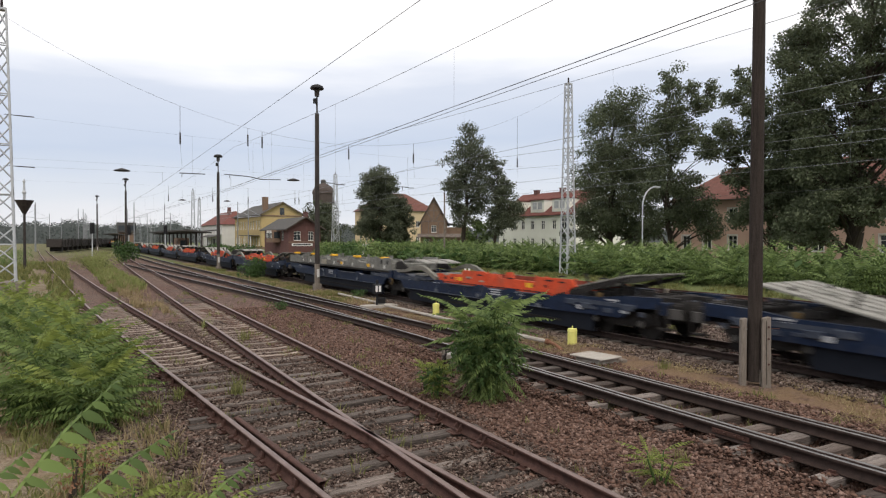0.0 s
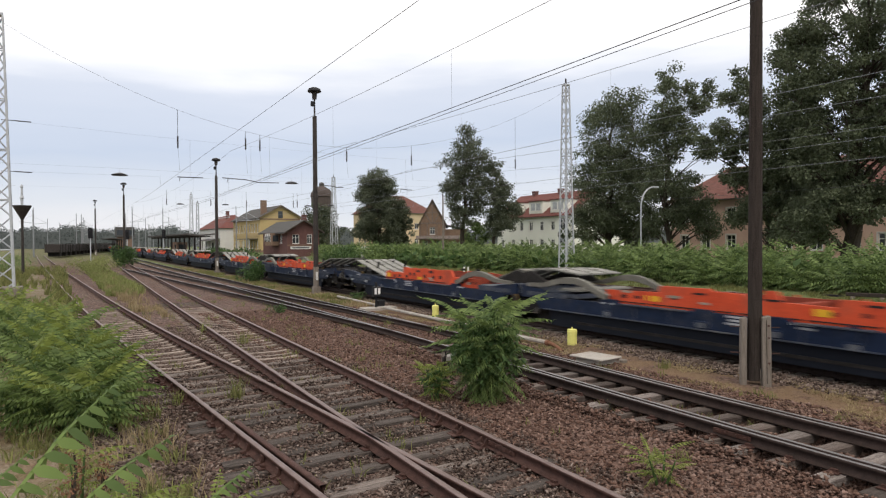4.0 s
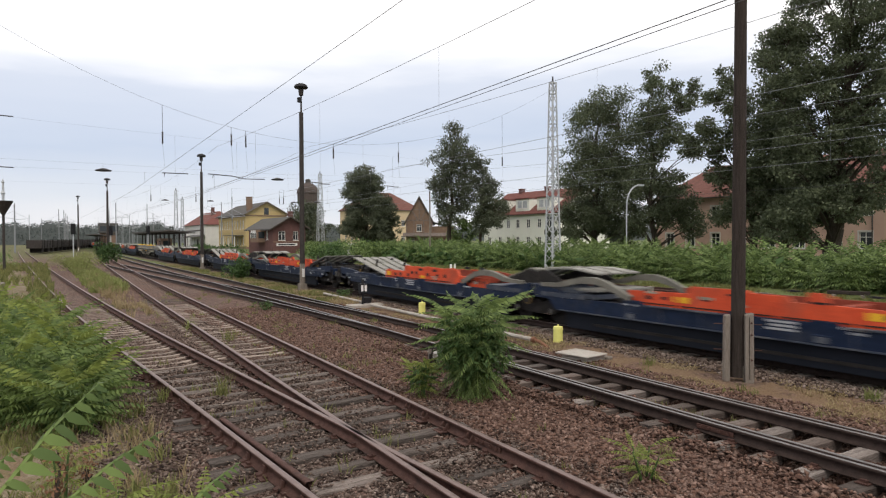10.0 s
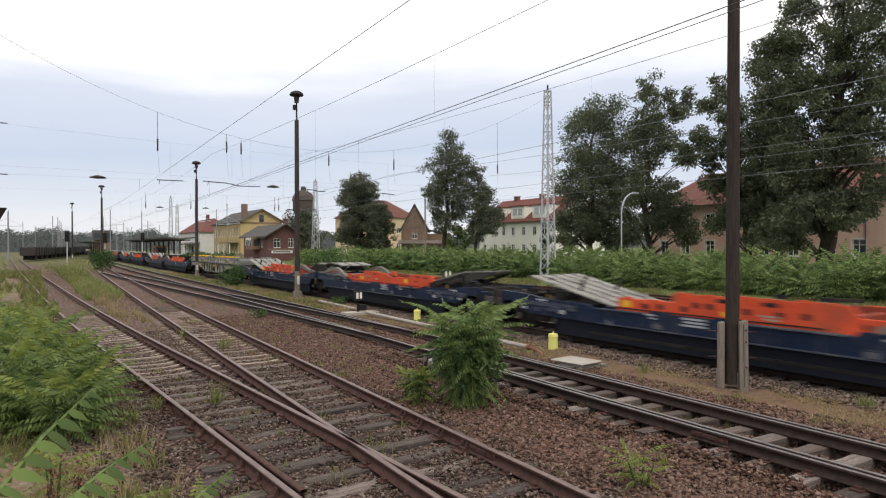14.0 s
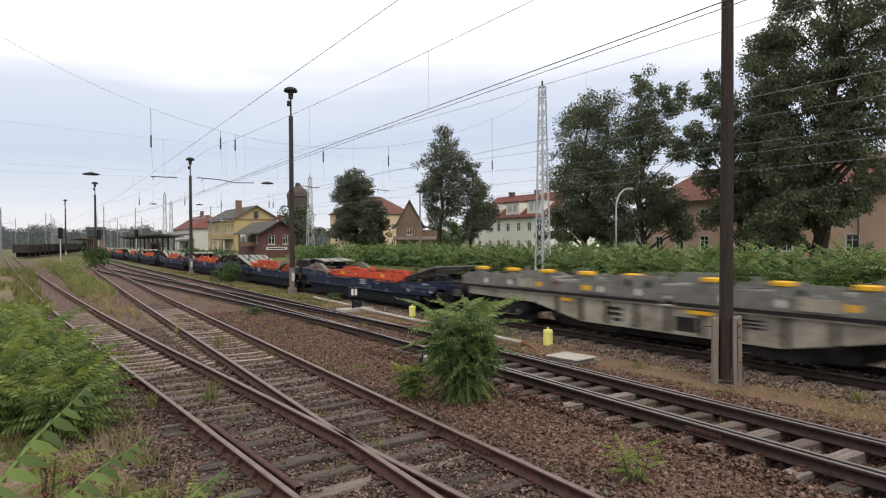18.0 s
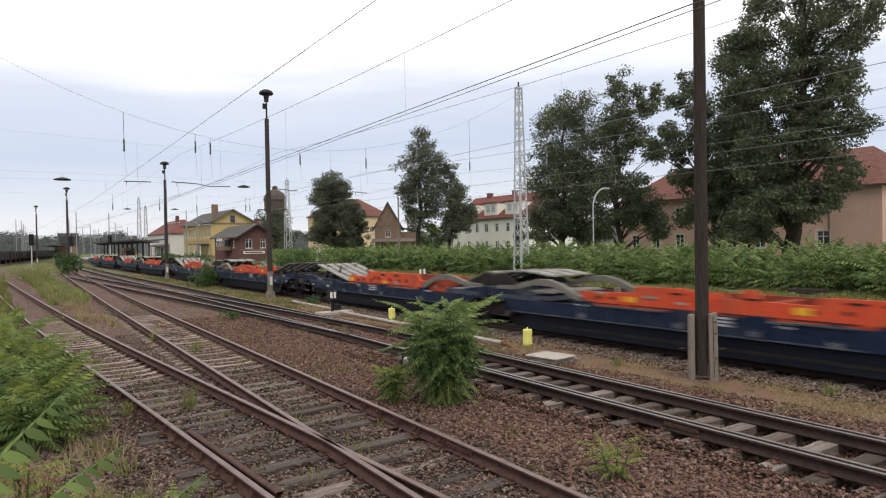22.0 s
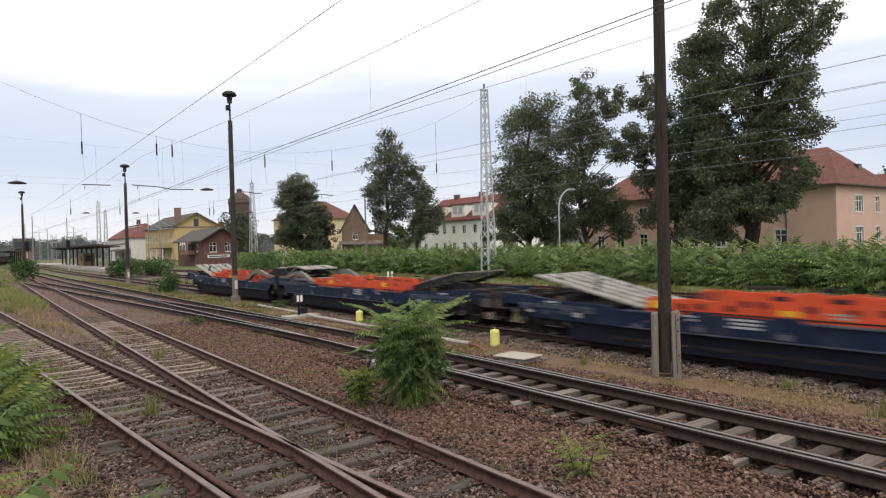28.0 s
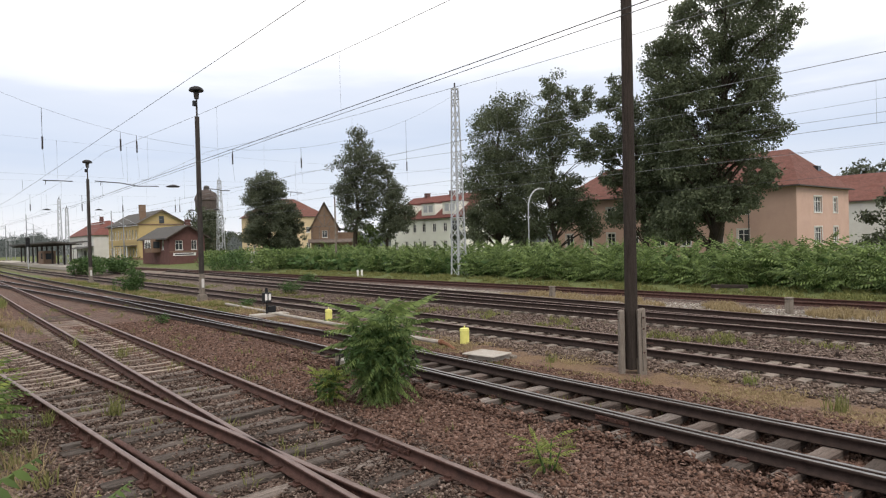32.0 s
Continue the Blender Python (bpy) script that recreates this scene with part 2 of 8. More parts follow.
M_BARK = surface("tree_bark", (0.035, 0.028, 0.022), (0.085, 0.07, 0.055), 5, 0.95, 0.6, 0, 30, stretch=(3, 3, 0.6))
M_LEAF_DARK = leafy("dark_lime_leaves", (0.036, 0.05, 0.031), (0.16, 0.186, 0.106), 0.45, 0.34, 1.1, 0.3)
M_LEAF_MID = leafy("hornbeam_leaves", (0.034, 0.045, 0.029), (0.14, 0.158, 0.10), 0.5, 0.3, 1.0, 0.3)
M_SUMAC = leafy("tree_of_heaven_leaves", (0.026, 0.052, 0.02), (0.25, 0.335, 0.115), 0.5, 0.32, 1.1, 0.45)
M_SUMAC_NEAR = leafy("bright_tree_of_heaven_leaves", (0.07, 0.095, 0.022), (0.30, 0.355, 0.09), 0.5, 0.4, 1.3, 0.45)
M_FEATHER = leafy("soft_feathery_leaves", (0.05, 0.09, 0.032), (0.16, 0.23, 0.085), 0.6, 0.3)
M_SUMAC_LOW = leafy("older_tree_of_heaven_leaves", (0.032, 0.062, 0.02), (0.22, 0.295, 0.09), 0.5, 0.35, 1.6, 0.4)
M_SUMAC_DEEP = leafy("deep_green_tree_of_heaven_leaves", (0.036, 0.07, 0.026), (0.235, 0.31, 0.10), 0.5, 0.38, 1.8, 0.45)
M_SAPLING = leafy("soft_green_sapling_leaves", (0.05, 0.085, 0.028), (0.17, 0.24, 0.07), 0.6, 0.35)
M_WEED = leafy("yellow_green_weed", (0.10, 0.13, 0.035), (0.30, 0.32, 0.12), 0.6, 0.3)
M_BUSH = leafy("scrub_leaves", (0.03, 0.062, 0.02), (0.10, 0.165, 0.055))
M_GRASS = leafy("green_grass", (0.085, 0.098, 0.032), (0.26, 0.26, 0.10), 0.7, 0.3)
M_STRAW = leafy("dry_grass", (0.19, 0.14, 0.075), (0.42, 0.34, 0.20), 0.8, 0.3)
M_FOREST = leafy("distant_forest", (0.07, 0.083, 0.08), (0.092, 0.106, 0.102))
M_ROOF = surface("red_clay_roof_tiles", (0.10, 0.048, 0.040), (0.195, 0.092, 0.076), 1.5, 0.9, 0.5, 0, 9, stain=(0.11, 0.04, 0.03), stretch=(1, 1, 2.2))
M_ROOF_BROWN = surface("red_brown_roof_tiles", (0.115, 0.045, 0.039), (0.19, 0.08, 0.068), 1.5, 0.9, 0.5, 0, 9, stain=(0.10, 0.05, 0.045), stretch=(1, 1, 2.2))
# Pale glass, with the sky's reflection put into the colour.
M_PANE_SKY = surface("window_pane_with_sky_reflection", (0.30, 0.32, 0.34), (0.55, 0.57, 0.58), 1.2, 0.2, 0.0, 0, 20)
M_ROOF_DARK = surface("grey_felt_roof", (0.055, 0.053, 0.05), (0.11, 0.105, 0.10), 2, 0.9, 0.1, 0, 20)
M_PINK = surface("pink_plaster", (0.49, 0.335, 0.27), (0.58, 0.405, 0.335), 0.6, 0.92, 0.12, 0, 50, stain=(0.42, 0.30, 0.25), stain_amt=0.4)
M_IVORY = surface("ivory_plaster", (0.72, 0.73, 0.66), (0.80, 0.81, 0.74), 0.6, 0.92, 0.1, 0, 50)
M_OCHRE = surface("yellow_brick", (0.40, 0.30, 0.145), (0.50, 0.39, 0.20), 0.8, 0.9, 0.15, 0, 30, stain=(0.36, 0.27, 0.13))
M_BRICK = surface("dark_red_brick", (0.10, 0.052, 0.048), (0.17, 0.092, 0.084), 1.2, 0.9, 0.2, 0, 30, stain=(0.12, 0.06, 0.055))
M_OLDBRICK = surface("old_brown_brick", (0.15, 0.10, 0.072), (0.26, 0.18, 0.13), 1.2, 0.9, 0.2, 0, 30)
M_GREYWALL = surface("pale_render", (0.52, 0.51, 0.49), (0.64, 0.63, 0.60), 0.8, 0.9, 0.1, 0, 40)
M_PEACH = surface("apricot_plaster", (0.52, 0.41, 0.26), (0.62, 0.50, 0.33), 0.8, 0.9, 0.1, 0, 40)
M_FRAME = plain("white_window_frame", (0.74, 0.74, 0.71), 0.5)
M_GLASS = bpy.data.materials.new("dark_window_glass")
M_GLASS.use_nodes = True
M_GLASS.node_tree.nodes["Principled BSDF"].inputs["Base Color"].default_value = (0.035, 0.042, 0.048, 1)
M_GLASS.node_tree.nodes["Principled BSDF"].inputs["Roughness"].default_value = 0.08


def ground_material():
    """Gravel, cinders, dry and green grass in bands along the tracks, with ragged borders."""
    m = bpy.data.materials.new("yard_ground")
    m.use_nodes = True
    t = m.node_tree
    b = t.nodes["Principled BSDF"]
    b.inputs["Roughness"].default_value = 0.95
    geo = t.nodes.new("ShaderNodeNewGeometry")
    sep = t.nodes.new("ShaderNodeSeparateXYZ")
    t.links.new(geo.outputs["Position"], sep.inputs[0])

    def noi(s, d=4, r=0.6):
        n = t.nodes.new("ShaderNodeTexNoise")
        n.inputs["Scale"].default_value, n.inputs["Detail"].default_value, n.inputs["Roughness"].default_value = s, d, r
        t.links.new(geo.outputs["Position"], n.inputs["Vector"])
        return n.outputs[0]

    def mth(op, a, b_=None, c=None):
        n = t.nodes.new("ShaderNodeMath")
        n.operation = op
        for i, v in enumerate((a, b_, c)):
            if v is None:
                continue
            if isinstance(v, (int, float)):
                n.inputs[i].default_value = v
            else:
                t.links.new(v, n.inputs[i])
        return n.outputs[0]

    def ramp(f, stops):
        n = t.nodes.new("ShaderNodeValToRGB")
        e = n.color_ramp.elements
        e[0].position, e[0].color = stops[0][0], (*stops[0][1], 1)
        e[1].position, e[1].color = stops[-1][0], (*stops[-1][1], 1)
        for p, c in stops[1:-1]:
            k = e.new(p)
            k.color = (*c, 1)
        t.links.new(f, n.inputs[0])
        return n.outputs[0]

    def mix(f, a, b_):
        n = t.nodes.new("ShaderNodeMixRGB")
        t.links.new(f, n.inputs[0])
        t.links.new(a, n.inputs[1])
        t.links.new(b_, n.inputs[2])
        return n.outputs[0]

    def step(v, lo, hi):
        n = t.nodes.new("ShaderNodeMapRange")
        n.interpolation_type = "SMOOTHSTEP"
        n.inputs["From Min"].default_value, n.inputs["From Max"].default_value = lo, hi
        t.links.new(v, n.inputs["Value"])
        return n.outputs[0]
    vor = t.nodes.new("ShaderNodeTexVoronoi")
    vor.inputs["Scale"].default_value = 17.0
    t.links.new(geo.outputs["Position"], vor.inputs["Vector"])
    sepc = t.nodes.new("ShaderNodeSeparateColor")
    t.links.new(vor.outputs["Color"], sepc.inputs[0])
    brown = ramp(sepc.outputs[0], ((0.0, (0.042, 0.023, 0.018)), (0.5, (0.116, 0.07, 0.054)), (1.0, (0.202, 0.13, 0.105))))
    grey = ramp(sepc.outputs[0], ((0.0, (0.037, 0.025, 0.02)), (0.5, (0.122, 0.09, 0.077)), (1.0, (0.236, 0.184, 0.16))))
    fine = noi(22, 5, 0.75)
    straw = ramp(fine, ((0.3, (0.108, 0.07, 0.042)), (0.7, (0.235, 0.16, 0.098))))
    green = ramp(fine, ((0.3, (0.055, 0.075, 0.025)), (0.7, (0.17, 0.19, 0.075))))
    wob = mth("MULTIPLY_ADD", noi(0.55, 5, 0.7), 3.4, -1.7)
    x = mth("ADD", sep.outputs[0], wob)
    y = sep.outputs[1]
    # tint of the near ballast, then greyer on the main lines
    col = mix(step(x, 12.8, 14.2), brown, grey)
    col = mix(mth("MULTIPLY", step(noi(0.35, 4), 0.42, 0.62), 0.55), col, grey)
    # dry strip before the main line
    dry = mth("MULTIPLY", step(x, 11.2, 12.0), mth("SUBTRACT", 1.0, step(x, 13.2, 14.0)))
    col = mix(mth("MULTIPLY", dry, step(noi(1.3, 4), 0.30, 0.55)), col, straw)
    # green between the main tracks, more of it far off
    far = step(y, 25, 60)
    gb = mth("MULTIPLY", step(x, 17.5, 18.8), mth("SUBTRACT", 1.0, step(x, 20.2, 21.4)))
    col = mix(mth("MULTIPLY", mth("MULTIPLY", gb, 0.55), step(noi(2.6, 5, 0.7), 0.5, 0.66)), col, green)
    xn = mth("MULTIPLY_ADD", wob, 0.25, sep.outputs[0])
    ge = mth("MULTIPLY", step(xn, 24.9, 25.3), mth("SUBTRACT", 1.0, step(xn, 27.4, 28.0)))
    col = mix(mth("MULTIPLY", ge, 0.75), col, ramp(fine, ((0.3, (0.16, 0.13, 0.10)), (0.7, (0.33, 0.29, 0.24)))))
    # meadow behind the last track and left of the siding
    col = mix(step(x, 31.0, 32.2), col, green)
    left = mth("SUBTRACT", 1.0, step(mth("MULTIPLY_ADD", y, 0.045, x), 1.2, 2.4))
    leftc = mix(mth("MULTIPLY", step(noi(0.8, 8, 0.78), 0.36, 0.68), 0.8), straw, green)
    leftc = mix(mth("MULTIPLY", step(noi(1.7, 8, 0.78), 0.38, 0.66), 0.9), leftc, ramp(fine, ((0.3, (0.15, 0.115, 0.085)), (0.7, (0.35, 0.29, 0.23)))))
    col = mix(left, col, leftc)
    mid = mth("MULTIPLY", far, mth("MULTIPLY", step(x, 11.0, 11.8), mth("SUBTRACT", 1.0, step(x, 13.2, 14.0))))
    col = mix(mid, col, green)
    col = mix(mth("MULTIPLY", step(y, 90, 160), 0.6), col, green)
    t.links.new(col, b.inputs["Base Color"])
    bp = t.nodes.new("ShaderNodeBump")
    bp.inputs["Strength"].default_value, bp.inputs["Distance"].default_value = 0.9, 0.035
    t.links.new(mth("SUBTRACT", noi(30, 3), vor.outputs["Distance"]), bp.inputs["Height"])
    t.links.new(bp.outputs[0], b.inputs["Normal"])
    return m


M_GROUND = ground_material()
for m in bpy.data.materials:
    if m not in (M_GLASS, M_RAIL_TOP, M_RAIL_SHINE):
        m.node_tree.nodes["Principled BSDF"].inputs["Specular IOR Level"].default_value = 0.18


# ---- mesh helpers ----
def part(name, bm, material, parent=None, label=""):
    """Links a bmesh as one mesh object under a thing or a part."""
    me = bpy.data.meshes.new(name)
    bm.to_mesh(me)
    bm.free()
    me.materials.append(material)
    ob = new(name, me)
    ob.parent = parent
    if label:
        ob["label"] = label
    return ob


def shared(name, me, parent, m):
    ob = new(name, me)
    ob.parent = parent
    ob.matrix_basis = m
    return ob


def thing(name, label, category, x, y, z=0.0, rz=0.0, group="", kind=""):
    ob = new(name)
    ob.empty_display_size = 0.2
    ob.matrix_basis = pose(x, y, z, 0, 0, rz)
    return tagged(ob, label, category, group, kind)


def box(bm, x0, x1, y0, y1, z0, z1, bevel=0.0):
    r = bmesh.ops.create_cube(bm, size=1.0)
    m = Matrix.LocRotScale(((x0 + x1) / 2, (y0 + y1) / 2, (z0 + z1) / 2), None, (abs(x1 - x0), abs(y1 - y0), abs(z1 - z0)))
    bmesh.ops.transform(bm, matrix=m, verts=r["verts"])
    if bevel:
        es = list({e for v in r["verts"] for e in v.link_edges})
        bmesh.ops.bevel(bm, geom=es, offset=bevel, segments=1, affect="EDGES", profile=0.5)
    return bm


def boxes(*args):
    bm = bmesh.new()
    for a in args:
        box(bm, *a)
    return bm


def cyl(bm, p, q, r1, r2=None, seg=10, caps=True):
    p, q = Vector(p), Vector(q)
    r2 = r1 if r2 is None else r2
    d = q - p
    m = Matrix.Translation((p + q) / 2) @ d.to_track_quat("Z", "Y").to_matrix().to_4x4()
    bmesh.ops.create_cone(bm, cap_ends=caps, segments=seg, radius1=r1, radius2=r2, depth=d.length, matrix=m)
    return bm


def tube(bm, pts, r, seg=4):
    """One connected tube along points."""
    rings = []
    for i, p in enumerate(pts):
        d = (pts[min(i + 1, len(pts) - 1)] - pts[max(i - 1, 0)]).normalized()
        q = d.to_track_quat("Z", "Y").to_matrix()
        rings.append([bm.verts.new(p + q @ Vector((r * math.cos(2 * math.pi * k / seg), r * math.sin(2 * math.pi * k / seg), 0))) for k in range(seg)])
    for a, b in zip(rings[:-1], rings[1:]):
        for k in range(seg):
            bm.faces.new((a[k], a[(k + 1) % seg], b[(k + 1) % seg], b[k]))
    bm.faces.new(rings[0][::-1])
    bm.faces.new(rings[-1])
    return bm


def lathe(bm, prof, seg=16, m=None):
    """Turns a profile of (radius, height) round the z axis."""
    rings = []
    for r, z in prof:
        ring = [bm.verts.new((r * math.cos(2 * math.pi * i / seg), r * math.sin(2 * math.pi * i / seg), z)) for i in range(seg)]
        rings.append(ring)
    for a, b in zip(rings[:-1], rings[1:]):
        for i in range(seg):
            bm.faces.new((a[i], a[(i + 1) % seg], b[(i + 1) % seg], b[i]))
    bm.faces.new(rings[0][::-1])
    bm.faces.new(rings[-1])
    if m is not None:
        bmesh.ops.transform(bm, matrix=m, verts=[v for ring in rings for v in ring])
    return bm


def prism(bm, outline, y0, y1, axis="y"):
    """Extrudes a closed outline of (a, z) points: along y (a is x) or along x (a is y)."""
    if axis == "y":
        A = [bm.verts.new((a, y0, z)) for a, z in outline]
        B = [bm.verts.new((a, y1, z)) for a, z in outline]
    else:
        A = [bm.verts.new((y0, a, z)) for a, z in outline]
        B = [bm.verts.new((y1, a, z)) for a, z in outline]
    n = len(outline)
    for i in range(n):
        bm.faces.new((A[i], A[(i + 1) % n], B[(i + 1) % n], B[i]))
    bm.faces.new(A[::-1])
    bm.faces.new(B)
    bmesh.ops.recalc_face_normals(bm, faces=bm.faces)
    return bm


def raw(name, verts, faces, material, parent=None):
    """A mesh from arrays: verts (n, 3), faces (m, 3 or 4)."""
    verts, faces = np.asarray(verts, float), np.asarray(faces, int)
    me = bpy.data.meshes.new(name)
    k = faces.shape[1]
    me.vertices.add(len(verts))
    me.vertices.foreach_set("co", verts.ravel())
    me.loops.add(faces.size)
    me.loops.foreach_set("vertex_index", faces.ravel().astype(np.int32))
    me.polygons.add(len(faces))
    me.polygons.foreach_set("loop_start", np.arange(0, faces.size, k, dtype=np.int32))
    me.polygons.foreach_set("loop_total", np.full(len(faces), k, dtype=np.int32))
    me.update(calc_edges=True)
    me.validate()
    me.materials.append(material)
    ob = new(name, me)
    ob.parent = parent
    return ob


rng = np.random.default_rng(7)


def unit(v):
    return v / np.maximum(np.linalg.norm(v, axis=-1, keepdims=True), 1e-9)


def leaf_quads(pos, axis, nrm, length, width):
    """Folded leaves: a diamond of two triangles' worth for each point, as quads."""
    axis = unit(axis)
    side = unit(np.cross(axis, nrm))
    up = unit(np.cross(side, axis))
    L, W = length[:, None], width[:, None]
    a, c = pos, pos + axis * L
    b = pos + axis * L * 0.45 + side * W * 0.5 + up * W * 0.12
    d = pos + axis * L * 0.45 - side * W * 0.5 + up * W * 0.12
    v = np.stack([a, b, c, d], 1).reshape(-1, 3)
    f = np.arange(len(v)).reshape(-1, 4)
    return v, f


def oval_leaves(pos, axis, nrm, length, width):
    """Pointed oval leaves of three quads each, folded along the midrib's curve."""
    axis = unit(axis)
    side = unit(np.cross(axis, nrm))
    up = unit(np.cross(side, axis))
    rows = []
    for q, w, z in ((0.0, 0.12, 0.0), (0.22, 0.92, 0.05), (0.58, 0.80, 0.02), (1.0, 0.03, -0.12)):
        c = pos + axis * (length * q)[:, None] + up * (length * z)[:, None]
        rows += [c - side * (width * w * 0.5)[:, None], c + side * (width * w * 0.5)[:, None]]
    v = np.stack(rows, 1)
    n = len(pos)
    f = np.array([(0, 1, 3, 2), (2, 3, 5, 4), (4, 5, 7, 6)])
    return v.reshape(-1, 3), (np.arange(n)[:, None, None] * 8 + f[None]).reshape(-1, 4)


def rand_dirs(n):
    return unit(rng.normal(size=(n, 3)))


# ---- ground ----
def lump(x, y):
    return noise.noise((x * 0.35, y * 0.35, 0.0)) * 0.05 + noise.noise((x * 1.7, y * 1.7, 3.0)) * 0.025


def ground_height(x, y):
    z = -0.225
    if -2 < y < 17 and 8.2 < x < 11.2:
        # washed-out cribs under the running track, between its sleepers
        mid = 9.5 + 0.55 / (1 + math.exp((13 - y) * 0.45))
        u = x - mid
        gap = abs((y + 2.0) % 0.62 - 0.31)
        if -1.2 < u < 1.0:
            crib = min(max((0.25 - gap) / 0.07, 0.0), 1.0)
            near = max(1 - abs(u + 0.92) / 0.30, 0.0) ** 0.35 + 0.8 * max(1 - abs(u - 0.55) / 0.25, 0.0) ** 0.5
            return -0.262 + lump(x, y) * 0.4 - 0.24 * crib * min(near, 1.0) * (0.7 + 0.6 * noise.noise((y * 0.8, 5.0, 0.0)))
    if x < 1.4 - 0.045 * y:
        z = -0.18 + 0.9 * lump(x, y) * 2
    elif 11.3 < x < 13.4:
        z = -0.23 + lump(x, y)
    elif 17.4 < x < 20.6 or 24.6 < x < 28:
        z = -0.27 + lump(x, y)
    elif x > 31:
        z = -0.25 + min((x - 31) * 0.03, 0.45) + lump(x, y)
    elif 8.4 < x < 11.3 and y < 30:
        z = -0.27 + lump(x, y) * 0.4 if 9.0 < x < 10.3 else -0.215 + lump(x, y) * 0.5
    else:
        z += lump(x, y) * 0.35 - 0.02
    return z


def build_ground():
    xs = np.concatenate([[-2500, -900, -350, -150, -70, -40, -25, -16, -10], np.arange(-7, 8.1, 0.3), np.arange(8.1, 11.2, 0.08), np.arange(11.3, 36, 0.3), [37, 40, 46, 55, 70, 100, 160, 300, 800, 2500]])
    ys = np.concatenate([[-2500, -800, -250, -90, -40, -20, -10, -5], np.arange(-2, 17, 0.1), np.arange(17.1, 44, 0.35), np.arange(44, 120, 2.0), [125, 140, 170, 230, 350, 700, 1500, 2600]])
    v = np.array([(x, y, ground_height(x, y)) for y in ys for x in xs])
    nx, ny = len(xs), len(ys)
    i, j = np.meshgrid(np.arange(nx - 1), np.arange(ny - 1))
    a = (j * nx + i).ravel()
    f = np.stack([a, a + 1, a + nx + 1, a + nx], 1)
    ob = raw("ground", v, f, M_GROUND)
    ob.data.polygons.foreach_set("use_smooth", [True] * len(f))
    return tagged(ob, "railway yard ground of brown ballast, cinders and dry grass", "ground", "", "structure")


build_ground()

# ---- tracks: centre lines as (x, y) ----
LINE_A = ((4.65, -22), (3.75, 0), (3.3, 8), (2.72, 16), (2.08, 25), (1.32, 40), (0.62, 57), (-0.45, 84), (-2.4, 139), (-4.0, 190))
LINE_R = ((4.25, -22), (4.5, 0), (4.72, 8), (4.86, 14), (5.05, 20), (5.2, 27), (5.55, 40), (6.1, 57), (6.85, 80), (7.9, 110), (10, 160))
LINE_B = ((9.45, -22), (9.5, 3), (9.6, 9), (9.85, 13), (10.08, 18), (10.1, 24), (10.2, 32), (10.4, 45), (10.5, 80), (11.2, 130), (13, 190))
LINE_Q = ((10.08, 19), (9.75, 29), (9.15, 40), (8.3, 55), (7.35, 74), (6.95, 84))
LINE_C = ((15.4, -60), (15.4, 120), (17.5, 190), (24, 290))
LINE_D = ((21.0, -60), (21.0, 10), (21.2, 30), (21.5, 60), (21.8, 120), (23.5, 190), (30, 290))
LINE_F = ((21.1, -40), (21.7, -15), (22.55, 7.5), (22.95, 14), (23.8, 25), (24.5, 38), (25.2, 49), (26.0, 62), (27.4, 90))
LINE_E = ((29.6, -60), (29.4, 30), (28.2, 75), (27.0, 110))
HALF = 0.765


def centre(line, y):
    """Smooth x of a centre line at y, and its slope."""
    xs, ys = [p[0] for p in line], [p[1] for p in line]
    w = np.array([-6.0, -3.0, 0.0, 3.0, 6.0])
    x = float(np.mean(np.interp(np.clip(y + w, ys[0], ys[-1]), ys, xs)))
    x2 = float(np.mean(np.interp(np.clip(y + 0.5 + w, ys[0], ys[-1]), ys, xs)))
    return x, (x2 - x) / 0.5


RAIL_PROFILE = ((-0.074, -0.178), (-0.074, -0.160), (-0.016, -0.134), (-0.013, -0.054), (-0.042, -0.043), (-0.042, -0.009), (-0.033, 0.0),
                (0.033, 0.0), (0.042, -0.009), (0.042, -0.043), (0.013, -0.054), (0.016, -0.134), (0.074, -0.160), (0.074, -0.178))


def rail(parent, line, offset, y0, y1, top, step=1.5, name="rail"):
    n = max(2, int((y1 - y0) / step))
    k = len(RAIL_PROFILE)
    v = []
    for i in range(n + 1):
        y = y0 + (y1 - y0) * i / n
        x, s = centre(line, y)
        q = 1 / math.hypot(1, s)
        for a, z in RAIL_PROFILE:
            v.append((x + (offset + a) * q, y - (offset + a) * s * q, z))
    f = [(i * k + j, i * k + (j + 1) % k, (i + 1) * k + (j + 1) % k, (i + 1) * k + j) for i in range(n) for j in range(k)]
    ob = raw(name, v, f, M_RAIL_DARK if top is M_RAIL_SHINE or line in (LINE_C, LINE_D, LINE_F) else M_RAIL, parent)
    ob.data.materials.append(top)
    ob.data.polygons.foreach_set("material_index", [1 if j == 6 or (j in (5, 7) and top is not M_RAIL_SHINE) else 0 for i in range(n) for j in range(k)])
    return ob


def sleeper_mesh(name, length, width, mat, seed):
    r = random.Random(seed)
    bm = boxes((-length / 2, length / 2, -width / 2, width / 2, -0.26, 0.0, 0.012))
    for v in bm.verts:
        v.co += Vector((r.uniform(-0.04, 0.04), r.uniform(-0.022, 0.022), r.uniform(-0.012, 0.006)))
    me = bpy.data.meshes.new(name)
    bm.to_mesh(me)
    bm.free()
    me.materials.append(mat)
    return me


